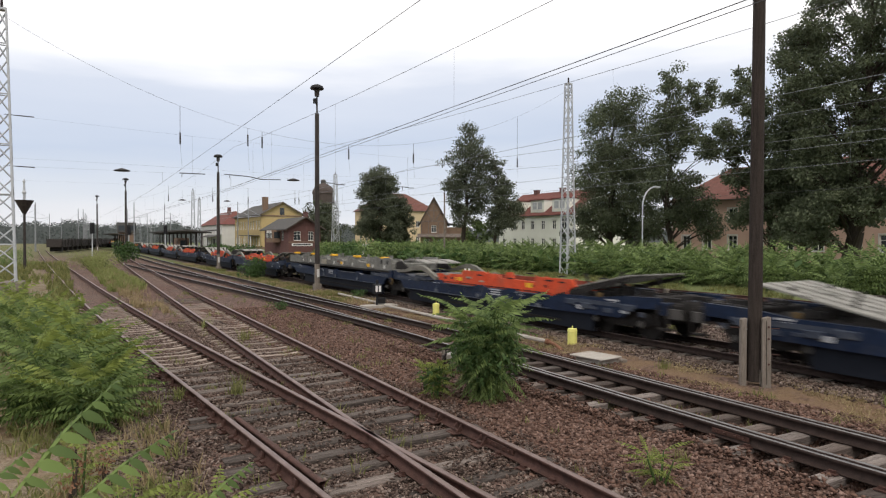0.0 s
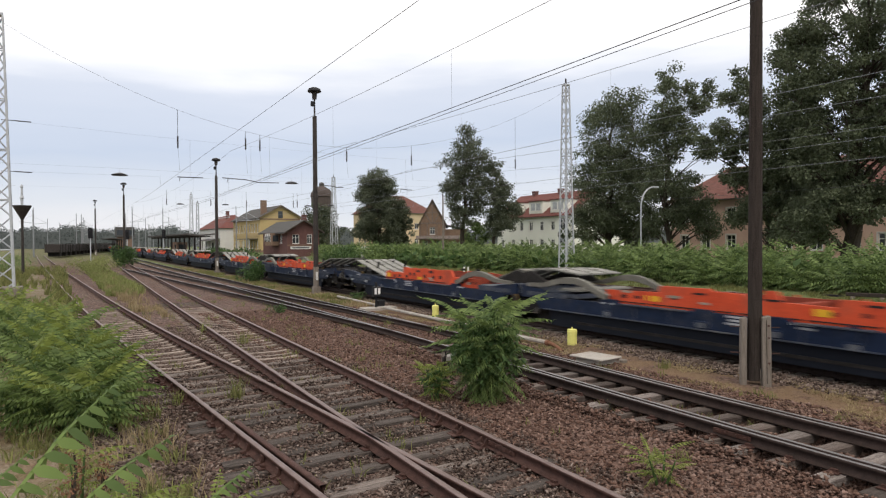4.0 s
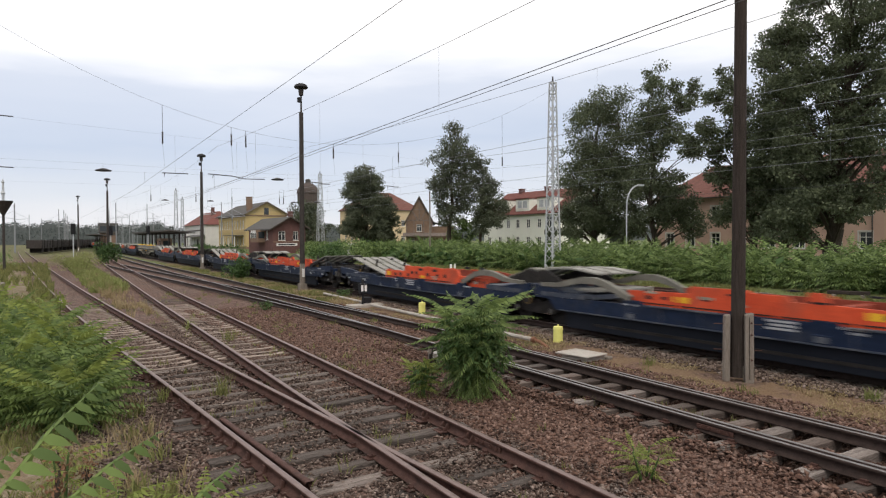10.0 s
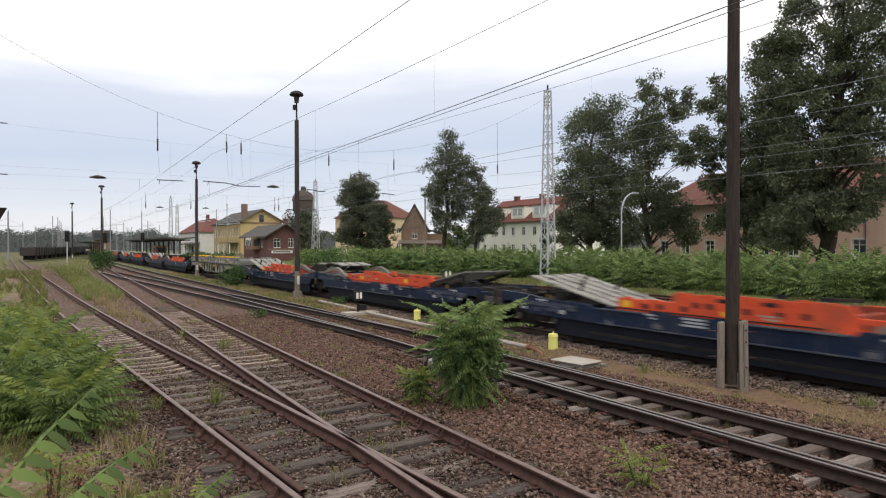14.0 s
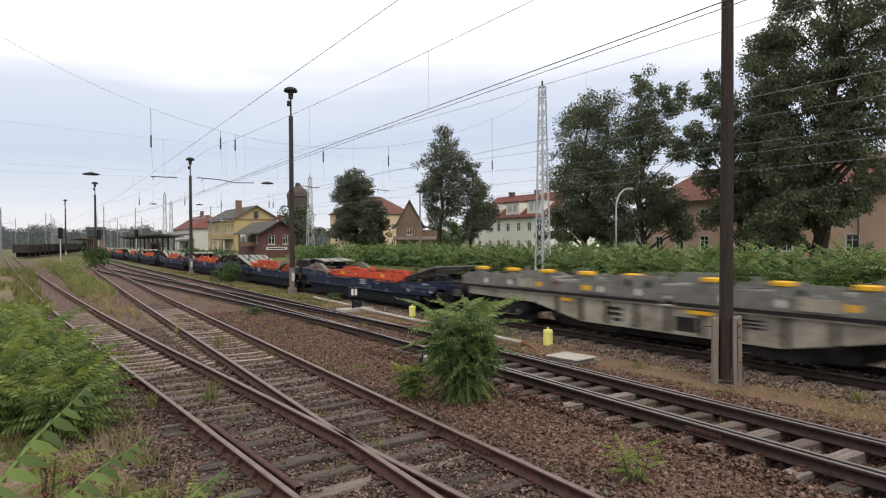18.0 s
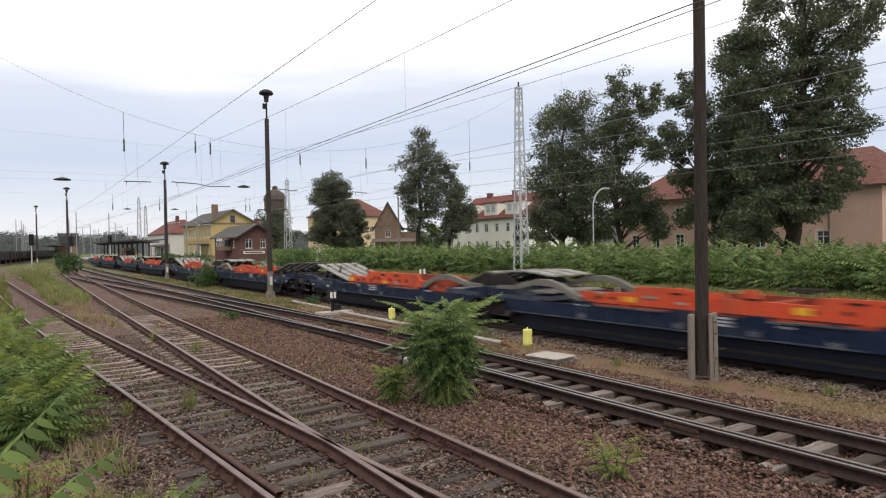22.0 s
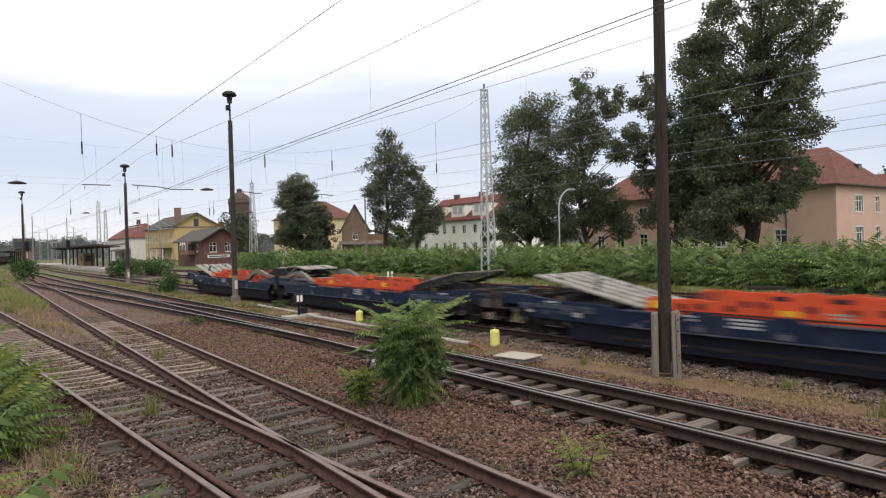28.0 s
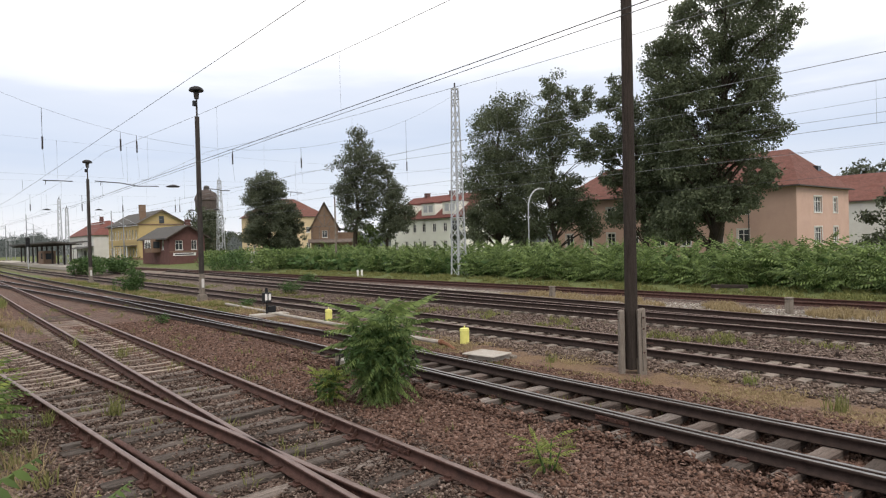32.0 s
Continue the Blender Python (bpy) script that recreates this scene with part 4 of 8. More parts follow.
def tree(name, label, x, y, height, width, n, mat, trunk_r=0.4, clear=0.2, leaf=0.34, seed=1, lean=(0, 0), profile=None, limbs=16):
    """A tapered trunk that forks into limbs, and a crown of leaf clumps on limb ends with gaps between them."""
    r = np.random.default_rng(seed)
    t = thing(name, label, "tree", x, y, ground_height(x, y) - 0.1)
    bm = bmesh.new()
    pts = [Vector((lean[0] * q * q, lean[1] * q * q, height * 0.86 * q)) + Vector((r.normal() * 0.12, r.normal() * 0.12, 0)) * q for q in np.linspace(0, 1, 9)]
    for i in range(8):
        cyl(bm, pts[i], pts[i + 1], trunk_r * (1 - i / 8.6) * (1.25 if i == 0 else 1), trunk_r * (1 - (i + 1) / 8.6), 9, False)
    prof = profile or (lambda q: 0.62 + 0.38 * math.sin(math.pi * q * 0.9) if q < 0.7 else 1.0 - 1.25 * (q - 0.62))
    cen, rad = [], []
    for i in range(limbs):
        q = (i + 0.5) / limbs
        z = height * (clear + (1 - clear) * q * 0.93)
        a = i * 2.4 + r.normal() * 0.3
        reach = width * 0.5 * prof(q) * (0.62 + 0.45 * r.random())
        zb = max(height * clear * 0.55, z - reach * 0.7)
        k = min(7, int(zb / (height * 0.86) * 8))
        base = pts[k].lerp(pts[k + 1], max(0, min(1, zb / (height * 0.86) * 8 - k)))
        end = Vector((base.x + reach * math.cos(a), base.y + reach * math.sin(a), z))
        m1 = base.lerp(end, 0.5) + Vector((0, 0, -0.08 * reach))
        lr = trunk_r * 0.42 * (1 - 0.6 * q)
        cyl(bm, base, m1, lr, lr * 0.65, 6, False)
        cyl(bm, m1, end, lr * 0.65, lr * 0.2, 6, False)
        for j in range(9):
            s = 0.25 + 0.78 * r.random()
            c = base.lerp(end, s) + Vector((r.normal(), r.normal(), r.normal() * 0.8)) * width * 0.075
            cen.append(c)
            rad.append(width * (0.055 + 0.075 * r.random()))
            if j < 4:
                cyl(bm, base.lerp(end, s * 0.8), c, lr * 0.25, 0.015, 4, False)
    part("trunk", bm, M_BARK, t)
    cen, rad = np.array([tuple(c) for c in cen]), np.array(rad)
    i = r.integers(0, len(cen), n)
    d = unit(r.normal(size=(n, 3)))
    p = cen[i] + d * (rad[i] * (0.35 + 0.7 * r.random(n)))[:, None] * np.array([1.15, 1.15, 0.85])
    ax = d * 0.6 + r.normal(size=(n, 3)) * 0.7 + np.array([0, 0, -0.35])
    s = leaf * (0.55 + 0.9 * r.random(n))
    v, f = leaf_quads(p, ax, r.normal(size=(n, 3)) * 0.7 + np.array([0, 0, 1.0]), s, s * 0.62)
    raw("crown", v, f, mat, t)
    return t


def grown_tree(name, label, x, y, lobes, n, mat, trunk_r, leaf, seed, tilt=0.0, depth=1.0, low=1.0, slim=1.0):
    """A tree whose limbs carry lobes of foliage: (sideways, height, radius), seen across its row; each lobe is repeated in depth as clumps of leaves."""
    r = np.random.default_rng(seed)
    t = thing(name, label, "tree", x, y, ground_height(x, y) - 0.1)
    a = math.atan2(x, y)
    R, N = Vector((math.cos(a), -math.sin(a), 0)), Vector((math.sin(a), math.cos(a), 0))
    top = max(q[1] for q in lobes) * low
    stem = lambda z: R * (tilt * (z / top) ** 2 + 0.25 * math.sin(z * 0.7 + seed)) + N * 0.2 * math.sin(z * 0.5) + Vector((0, 0, z))
    bm = bmesh.new()
    k = 12
    for i in range(k):
        p, q = i / k, (i + 1) / k
        cyl(bm, stem(top * 0.95 * p), stem(top * 0.95 * q), trunk_r * (1.3 if i == 0 else 1 - 0.85 * p), trunk_r * (1 - 0.85 * q), 9, False)
    cen, rad = [], []
    for u, z, s in lobes:
        z, s = z * low, s * slim
        for j in range(3):
            c = R * (u + r.normal() * 0.15 * s) + N * ((j - 1) * (1.2 + s * 0.8) * depth + r.normal() * 0.4) + Vector((0, 0, z + r.normal() * 0.2 * s))
            b = stem(max(1.5, z - 1.2 - 0.55 * (c - stem(z)).length))
            m = b.lerp(c, 0.55) + Vector((0, 0, 0.25))
            w = trunk_r * (0.26 - 0.15 * z / top)
            cyl(bm, b, m, w, w * 0.6, 6, False)
            cyl(bm, m, c, w * 0.6, 0.02, 5, False)
            ss = s * (1.14 if j != 1 else 1.04)
            for i in range(11):
                d = Vector(tuple(r.normal(size=3))).normalized() * ss * (0.45 + 0.55 * r.random())
                cen.append(tuple(c + d))
                rad.append(ss * (0.26 + 0.22 * r.random()))
                if i < 4:
                    cyl(bm, m.lerp(c, 0.7), c + d, 0.035, 0.01, 4, False)
    part("trunk", bm, M_BARK, t)
    cen, rad = np.array(cen), np.array(rad)
    i = r.choice(len(cen), n, p=rad ** 2 / (rad ** 2).sum())
    p = cen[i] + np.clip(r.normal(size=(n, 3)), -1.5, 1.5) * (rad[i] * 0.52)[:, None] * np.array([1.1, 1.1, 0.75])
    ax = unit(p - cen[i]) * 0.5 + r.normal(size=(n, 3)) * 0.6 + np.array([0, 0, -0.5])
    s = leaf * (0.6 + 0.8 * r.random(n))
    v, f = leaf_quads(p, ax, r.normal(size=(n, 3)) * 0.8 + np.array([0, 0, 0.9]), s, s * 0.6)
    raw("crown", v, f, mat, t)
    return t


# ---- the train ----
M_AXLE = plain("greasy_grey_steel", (0.075, 0.07, 0.066), 0.7)
M_WING = surface("dull_grey_wing_steel", (0.10, 0.095, 0.08), (0.23, 0.22, 0.185), 1.8, 0.75, 0.2, 0.1, 25, stain=(0.07, 0.06, 0.05), stain_amt=0.6)
M_DUSTY = surface("dust_grey_paint", (0.05, 0.058, 0.075), (0.14, 0.15, 0.165), 6.0, 0.7, 0.08, 0, 20)
M_FADED = plain("faded_stencil_paint", (0.36, 0.37, 0.39), 0.6)
TRACK_X = 15.4
WAGON, FLAT = 34.28, 19.4


def travelled(t):
    """Metres rolled at t seconds: a smooth curve of rising speed."""
    return sum(c * t ** k for k, c in enumerate((0.460094164, 10.8843278, 0.0685490418, -0.00333164276, 0.000296652713, -9.39754489e-06, 1.07343176e-07)))


def bars(bm, x, y, z, rows, w, h, s):
    """Unreadable stencilled lettering as plain bars on a side wall."""
    for i, n in enumerate(rows):
        box(bm, x, x + 0.006 * s, y, y + w * n, z - i * h * 1.7, z - i * h * 1.7 + h)


def bogie(parent, y, hub=False):
    b = new("bogie")
    b.parent = parent
    b.matrix_basis = pose(0, y, 0)
    for s in (-1, 1):
        bm = bmesh.new()
        prism(bm, ((-1.35, 0.62), (-1.2, 0.78), (-0.5, 0.78), (-0.3, 0.70), (0.3, 0.70), (0.5, 0.78), (1.2, 0.78), (1.35, 0.62), (1.15, 0.42), (0.7, 0.42), (0.45, 0.34), (-0.45, 0.34), (-0.7, 0.42), (-1.15, 0.42)), s * 0.98, s * 1.10, "x")
        for k in (-0.9, 0.9):
            cyl(bm, (s * 1.08, k, 0.46), (s * 1.2, k, 0.46), 0.14, 0.12, 10)
        for k in (-0.22, 0, 0.22):
            cyl(bm, (s * 1.04, k, 0.36), (s * 1.04, k, 0.68), 0.07, 0.07, 8)
        part("side_frame", bm, M_DIRTY, b)
        for k in (-0.9, 0.9):
            part("axle_cap", cyl(bmesh.new(), (s * 1.2, k, 0.46), (s * 1.24, k, 0.46), 0.10, 0.08, 10), M_AXLE, b, "greasy grey axle cap")
    part("bolster", boxes((-1.1, 1.1, -0.25, 0.25, 0.5, 0.8, 0.03)), M_DIRTY, b)
    for k in (-0.9, 0.9):
        bm = bmesh.new()
        cyl(bm, (-0.9, k, 0.46), (0.9, k, 0.46), 0.08, 0.08, 8)
        for s in (-1, 1):
            cyl(bm, (s * 0.69, k, 0.46), (s * 0.82, k, 0.46), 0.46, 0.46, 20)
            cyl(bm, (s * 0.66, k, 0.46), (s * 0.69, k, 0.46), 0.49, 0.49, 20)
        part("wheelset", bm, M_DIRTY, b)
    if hub:
        bm = bmesh.new()
        cyl(bm, (-1.40, 0.1, 0.80), (-1.36, 0.1, 0.80), 0.17, 0.17, 18)
        part("handwheel", bm, M_BRASS, b, "round ochre hub with dark centre")
        bm = bmesh.new()
        cyl(bm, (-1.42, 0.1, 0.80), (-1.395, 0.1, 0.80), 0.12, 0.12, 12)
        part("hub_centre", bm, M_BLACK, b)


def ramp(parent, pts, x0=1.22, boards=5, mat=None):
    """A folding ramp of steel boards with slots between them, along points (y, z)."""
    for i in range(boards):
        a = -x0 + 2 * x0 * i / boards + 0.06
        b = -x0 + 2 * x0 * (i + 1) / boards - 0.06
        bm = bmesh.new()
        up = [(y, z + 0.045) for y, z in pts]
        prism(bm, tuple(pts) + tuple(up[::-1]), a, b, "x")
        for (y0, z0), (y1, z1) in zip(pts[:-1], pts[1:]):
            for q in (0.3, 0.62):
                if (i + int(q * 10)) % 2:
                    w = 0.12
                    yy, zz = y0 + (y1 - y0) * q, z0 + (z1 - z0) * q
                    dy, dz = (y1 - y0) * w, (z1 - z0) * w
                    prism(bm, ((yy, zz + 0.045), (yy + dy, zz + dz + 0.045), (yy + dy, zz + dz + 0.075), (yy, zz + 0.075)), a + 0.03, a + 0.12, "x")
        part("ramp_board", bm, mat or M_RAMP, parent)


def pocket_panel(parent, s):
    """One side of the orange swing frame, in a low, a tall and a perforated stretch."""
    Y = lambda y: WAGON - y
    lo = lambda a, b: (min(Y(a), Y(b)), max(Y(a), Y(b)))
    x0, x1 = (s * 1.16, s * 1.24) if s > 0 else (s * 1.24, s * 1.16)
    bm = bmesh.new()
    box(bm, x0, x1, *lo(6.0, 7.9), 0.98, 1.36, 0.012)
    rim = 1.60 if s < 0 else 1.40
    prism(bm, tuple((Y(a), z) for a, z in ((7.9, 0.98), (7.9, rim), (12.3, rim), (12.5, 1.34), (12.5, 0.98))), x0, x1, "x")
    # The far side takes the darker orange that carries the inside shade.
    part("side_panel", bm, M_ORANGE if s < 0 else M_ORANGE_SHADE, parent, "orange pocket frame")
    bm = bmesh.new()
    box(bm, x0, x1, *lo(12.5, 14.4), 0.98, 1.36, 0.012)
    part("perforated_panel", bm, M_ORANGE if s < 0 else M_ORANGE_SHADE, parent)
    for i in range(6):
        a = Y(12.62 + 0.31 * i)
        part("round_hole", cyl(bmesh.new(), (s * 1.225, a, 1.19), (s * 1.246, a, 1.19), 0.07, 0.07, 10), M_BLACK, parent)
    for a, b, h in ((8.0, 8.35, 0.07), (8.9, 9.15, 0.05), (9.8, 10.2, 0.08), (10.6, 10.85, 0.05), (6.2, 6.5, 0.10), (7.0, 7.5, 0.05), (11.5, 11.9, 0.06), (13.3, 13.6, 0.08)):
        base = rim - 0.01 if 7.9 < a < 12.3 else 1.35
        part("lug", boxes((x0, x1, *lo(a, b), base, base + h * 0.6)), M_ORANGE, parent)
    part("rubbing_strip", boxes((min(s * 1.24, s * 1.26), max(s * 1.24, s * 1.26), *lo(6.1, 11.8), 1.06, 1.09)), M_DIRTY, parent)
    for a, z in ((6.9, 1.2), (7.4, 1.22), (11.3, 1.3), (8.15, 1.22), (8.5, 1.34), (8.9, 1.34), (9.9, 1.3), (10.7, 1.28), (9.2, 1.52), (10.4, 1.52)):
        part("slot", boxes((min(s * 1.2, s * 1.246), max(s * 1.2, s * 1.246), *lo(a, a + (0.19 if z < 1.5 else 0.36)), z - 0.08, z + 0.06 if z < 1.5 else z + 0.02)), M_BLACK, parent)
    part("plate", boxes((min(s * 1.24, s * 1.248), max(s * 1.24, s * 1.248), *lo(9.35, 9.75), 1.12, 1.24)), M_YELLOW, parent)
    part("plate", boxes((min(s * 1.24, s * 1.248), max(s * 1.24, s * 1.248), *lo(6.15, 6.5), 1.12, 1.3)), M_YELLOW, parent)
    part("plate", boxes((min(s * 1.24, s * 1.248), max(s * 1.24, s * 1.248), *lo(13.5, 13.75), 1.1, 1.2)), M_CREAM, parent)
    bm = bmesh.new()
    bars(bm, s * 1.24, lo(10.2, 10.8)[0], 1.2, (1, 0.8), 0.5, 0.045, s)
    part("lettering", bm, M_CREAM, parent)


def front_panel(parent, s):
    """One side of the swing frame in the leading half: tall stretches with notches between them, low towards the middle."""
    x0, x1 = (s * 1.16, s * 1.24) if s > 0 else (s * 1.24, s * 1.16)
    top = ((4.2, 1.36), (4.35, 1.58), (6.2, 1.58), (6.28, 1.40), (7.5, 1.42), (7.55, 1.52), (7.62, 1.66), (7.92, 1.66), (7.96, 1.42), (8.3, 1.42), (8.4, 1.54), (9.3, 1.55), (9.38, 1.61), (10.95, 1.60), (11.05, 1.42), (13.0, 1.38))
    if s > 0:
        top = tuple((a, min(z, 1.34)) for a, z in top)
    bm = prism(bmesh.new(), top + ((13.0, 0.98), (5.2, 0.98)), x0, x1, "x")
    # Here too the far panel has its inner shade painted in.
    part("side_panel", bm, M_ORANGE if s < 0 else M_ORANGE_SHADE, parent, "orange pocket frame")
    o0, o1 = min(s * 1.2, s * 1.246), max(s * 1.2, s * 1.246)
    for a, b, z, h in ((4.7, 5.0, 1.44, 0.05), (5.3, 5.7, 1.46, 0.05), (5.6, 5.75, 1.24, 0.09), (6.3, 6.5, 1.22, 0.08), (7.5, 7.9, 1.42, 0.05), (9.5, 9.9, 1.44, 0.05), (10.4, 10.6, 1.26, 0.09), (12.2, 12.4, 1.18, 0.1), (11.7, 11.9, 1.2, 0.08)):
        part("slot", boxes((o0, o1, a, b, z, z + h)), M_BLACK, parent)
    p0, p1 = min(s * 1.24, s * 1.248), max(s * 1.24, s * 1.248)
    for a, b, z, h, mat in ((6.4, 6.75, 1.18, 0.16, M_YELLOW), (11.0, 11.5, 1.16, 0.15, M_YELLOW), (10.3, 10.7, 1.30, 0.07, M_CREAM), (9.4, 9.7, 1.2, 0.06, M_CREAM), (12.0, 12.4, 1.34, 0.06, M_CREAM)):
        part("plate", boxes((p0, p1, a, b, z, z + h)), mat, parent)
    for a in (4.5, 6.9, 8.6, 9.25, 11.3, 12.7):
        part("post_rib", boxes((min(s * 1.24, s * 1.27), max(s * 1.24, s * 1.27), a, a + 0.09, 1.0, 1.40)), M_ORANGE, parent)
    part("rubbing_strip", boxes((min(s * 1.24, s * 1.26), max(s * 1.24, s * 1.26), 5.4, 12.8, 1.06, 1.085)), M_DIRTY, parent)


def build_pocket_wagon(gray_load=False):
    w = thing("pocket_wagon", "dark blue pocket wagon with orange frames and grey folding ramps", "freight wagon", TRACK_X, 0, 0, 0, "wagons of the freight train")
    for u in (0, 1):
        Y = (lambda y: y) if u == 0 else (lambda y: WAGON - y)
        lo = lambda a, b: (min(Y(a), Y(b)), max(Y(a), Y(b)))
        for s in (-1, 1):
            bm = bmesh.new()
            prism(bm, tuple((Y(a), z) for a, z in ((0.72, 1.28), (2.0, 1.24), (3.1, 1.12), (4.7, 1.10), (5.25, 0.99), (7.2, 0.99), (7.32, 1.08), (7.8, 1.08), (7.92, 1.03), (9.2, 1.03), (9.3, 1.09), (9.75, 1.09), (9.9, 0.99), (12.4, 0.99), (12.55, 1.11), (13.05, 1.11), (13.2, 0.99), (15.1, 0.97), (15.85, 1.22), (17.0, 1.34), (17.0, 0.92), (16.3, 0.90), (15.95, 0.57), (5.2, 0.56), (2.1, 0.60), (1.6, 0.93), (0.72, 0.97))), s * 1.26, s * 1.38, "x")
            part("side_sill", bm, M_BLUE, w)
            # Flanges in the paler blue: the highlight on their edge is painted.
            part("sill_flange", boxes((min(s * 1.2, s * 1.45), max(s * 1.2, s * 1.45), *lo(5.4, 7.1), 0.985, 1.015), (min(s * 1.2, s * 1.45), max(s * 1.2, s * 1.45), *lo(10.0, 12.3), 0.985, 1.015), (min(s * 1.2, s * 1.43), max(s * 1.2, s * 1.43), *lo(5.3, 15.8), 0.565, 0.595)), M_BLUE_GREY, w)
            # Low chord, darkened and drawn down to stand for the shade underneath.
            part("lower_chord", boxes((min(s * 1.1, s * 1.24), max(s * 1.1, s * 1.24), *lo(3.4, 15.6), 0.05, 0.58)), M_BLUE_SHADE, w)
            for a, rows in ((6.7, (0.6, 0.4)), (8.1, (0.9, 0.8, 0.9)), (12.6, (0.6,)), (2.2, (0.6, 0.4)), (15.2, (0.7, 0.5))):
                bm = bmesh.new()
                bars(bm, s * 1.382, lo(a, a + 0.9)[0], 0.96 if 5 < a < 14 else 1.06, rows, 0.8, 0.05, s)
                part("lettering", bm, M_FADED, w)
            for a, z in ((7.42, 0.72), (9.4, 0.72), (12.65, 0.70), (5.7, 0.66)):
                part("bracket", boxes((min(s * 1.37, s * 1.43), max(s * 1.37, s * 1.43), *lo(a, a + 0.28), z - 0.08, z + 0.08, 0.02), (min(s * 1.37, s * 1.40), max(s * 1.37, s * 1.40), *lo(a + 0.04, a + 0.24), z + 0.08, 1.09)), M_BLUE, w)
                part("bracket_foot", boxes((min(s * 1.43, s * 1.442), max(s * 1.43, s * 1.442), *lo(a + 0.03, a + 0.25), z - 0.09, z + 0.04)), M_DUSTY, w, "dusty grey bracket foot")
            if u == 1 and gray_load:
                part("buffer", cyl(cyl(bmesh.new(), (s * 0.875, Y(0.18), 1.02), (s * 0.875, Y(0.75), 1.02), 0.11, 0.13, 10), (s * 0.875, Y(0.1), 1.02), (s * 0.875, Y(0.18), 1.02), 0.23, 0.23, 14), M_DIRTY, w)
                continue
            if u:
                pocket_panel(w, s)
            else:
                front_panel(w, s)
            # side wing of the middle ramp
            bm = bmesh.new()
            prism(bm, tuple((Y(17.14 - m), z) for m, z in ((0.5, 1.40), (1.3, 1.43), (1.9, 1.58), (2.4, 1.67), (2.9, 1.68), (3.4, 1.58), (4.3, 1.22), (4.25, 1.08), (3.95, 1.16), (3.5, 1.36), (2.9, 1.48), (2.2, 1.46), (1.5, 1.31), (0.5, 1.28))), s * 1.25, s * 1.40, "x")
            part("ramp_wing", bm, M_WING, w)
            part("buffer", cyl(cyl(bmesh.new(), (s * 0.875, Y(0.18), 1.02), (s * 0.875, Y(0.75), 1.02), 0.11, 0.13, 10), (s * 0.875, Y(0.1), 1.02), (s * 0.875, Y(0.18), 1.02), 0.23, 0.23, 14), M_DIRTY, w)
        for s in (-1, 1):
            part("dusty_panel", boxes((min(s * 1.38, s * 1.392), max(s * 1.38, s * 1.392), *lo(1.5, 4.1), 0.90, 1.02)), M_BLUE_GREY, w)
            part("dusty_panel", boxes((min(s * 1.38, s * 1.392), max(s * 1.38, s * 1.392), *lo(14.6, 16.6), 0.98, 1.12)), M_BLUE_GREY, w)
        part("end_platform", boxes((-1.26, 1.26, *lo(0.75, 4.9), 0.93, 1.08)), M_BLUE_GREY, w)
        part("headstock", boxes((-1.3, 1.3, *lo(0.62, 0.78), 0.8, 1.14, 0.02)), M_BLUE, w)
        part("floor", boxes((-1.26, 1.26, *lo(4.9, 14.4), 0.20, 0.28)), M_DIRTY, w)
        part("middle_platform", boxes((-1.26, 1.26, *lo(14.3, 17.1), 1.0, 1.14)), M_BLUE_GREY, w)
        if u == 1 and gray_load:
            continue
        # Cross beams in the orange darkened for shade between the panels.
        part("cross_beam", boxes((-1.15, 1.15, *lo(7.7, 7.9), 0.98, 1.3)), M_ORANGE_SHADE, w)
        part("cross_beam", boxes((-1.15, 1.15, *lo(11.8, 12.0), 0.98, 1.3)), M_ORANGE_SHADE, w)
        for s in (-1, 1):
            if u == 0:
                part("ramp_cheek", prism(bmesh.new(), tuple((Y(a), z) for a, z in ((5.3, 1.02), (3.8, 1.38), (2.0, 1.77), (2.0, 1.68), (3.4, 1.32), (3.8, 1.20))), s * 1.2, s * 1.26, "x"), M_DIRTY, w)
            else:
                part("ramp_cheek", prism(bmesh.new(), tuple((Y(17.14 - m), z) for m, z in ((-0.3, 1.36), (0.0, 1.74), (0.35, 1.78), (2.1, 1.26))), s * 1.2, s * 1.27, "x"), M_DIRTY, w)
        for k in range(9):
            u0 = 0.15 + 0.45 * ((k * 37) % 10) / 10
            xx = -1.15 + 0.28 * k
            part("end_fitting", boxes((xx, xx + 0.12 + 0.1 * (k % 2), *lo(u0, u0 + 0.55), 0.72 + 0.05 * (k % 3), 0.98 + 0.09 * ((k * 3) % 4))), M_DIRTY if k % 3 else M_AXLE, w)
        for k in range(5):
            b = 1.2 + 0.62 * k
            part("hatch", boxes((-1.405, -1.38, *lo(b, b + 0.2 + 0.08 * (k % 3)), 0.70 + 0.04 * (k % 2), 0.83, 0.008)), M_FADED if k in (1, 4) else M_BLUE_GREY, w)
        part("step_board", boxes((-1.42, -1.2, *lo(0.35, 0.75), 0.42, 0.47), (-1.42, -1.38, *lo(0.35, 0.4), 0.42, 1.1), (-1.42, -1.38, *lo(0.7, 0.75), 0.42, 1.1)), M_DIRTY, w)
        part("hand_rail", tube(bmesh.new(), [Vector((-1.33, Y(b), z)) for b, z in ((0.85, 1.1), (0.85, 1.5), (1.5, 1.5), (1.5, 1.16))], 0.018, 5), M_BLUE_GREY, w)
        bm = bmesh.new()
        for k in range(14):
            b = 1.4 + 3.2 * ((k * 7) % 14) / 14
            z = 1.08 + 0.05 * (k % 3)
            box(bm, -1.1 + 0.15 * k, -0.98 + 0.15 * k + 0.1 * (k % 2), *lo(b, b + 0.5), z, z + 0.10 + 0.05 * (k % 4))
        box(bm, -1.15, 1.15, *lo(1.3, 5.2), 1.075, 1.10)
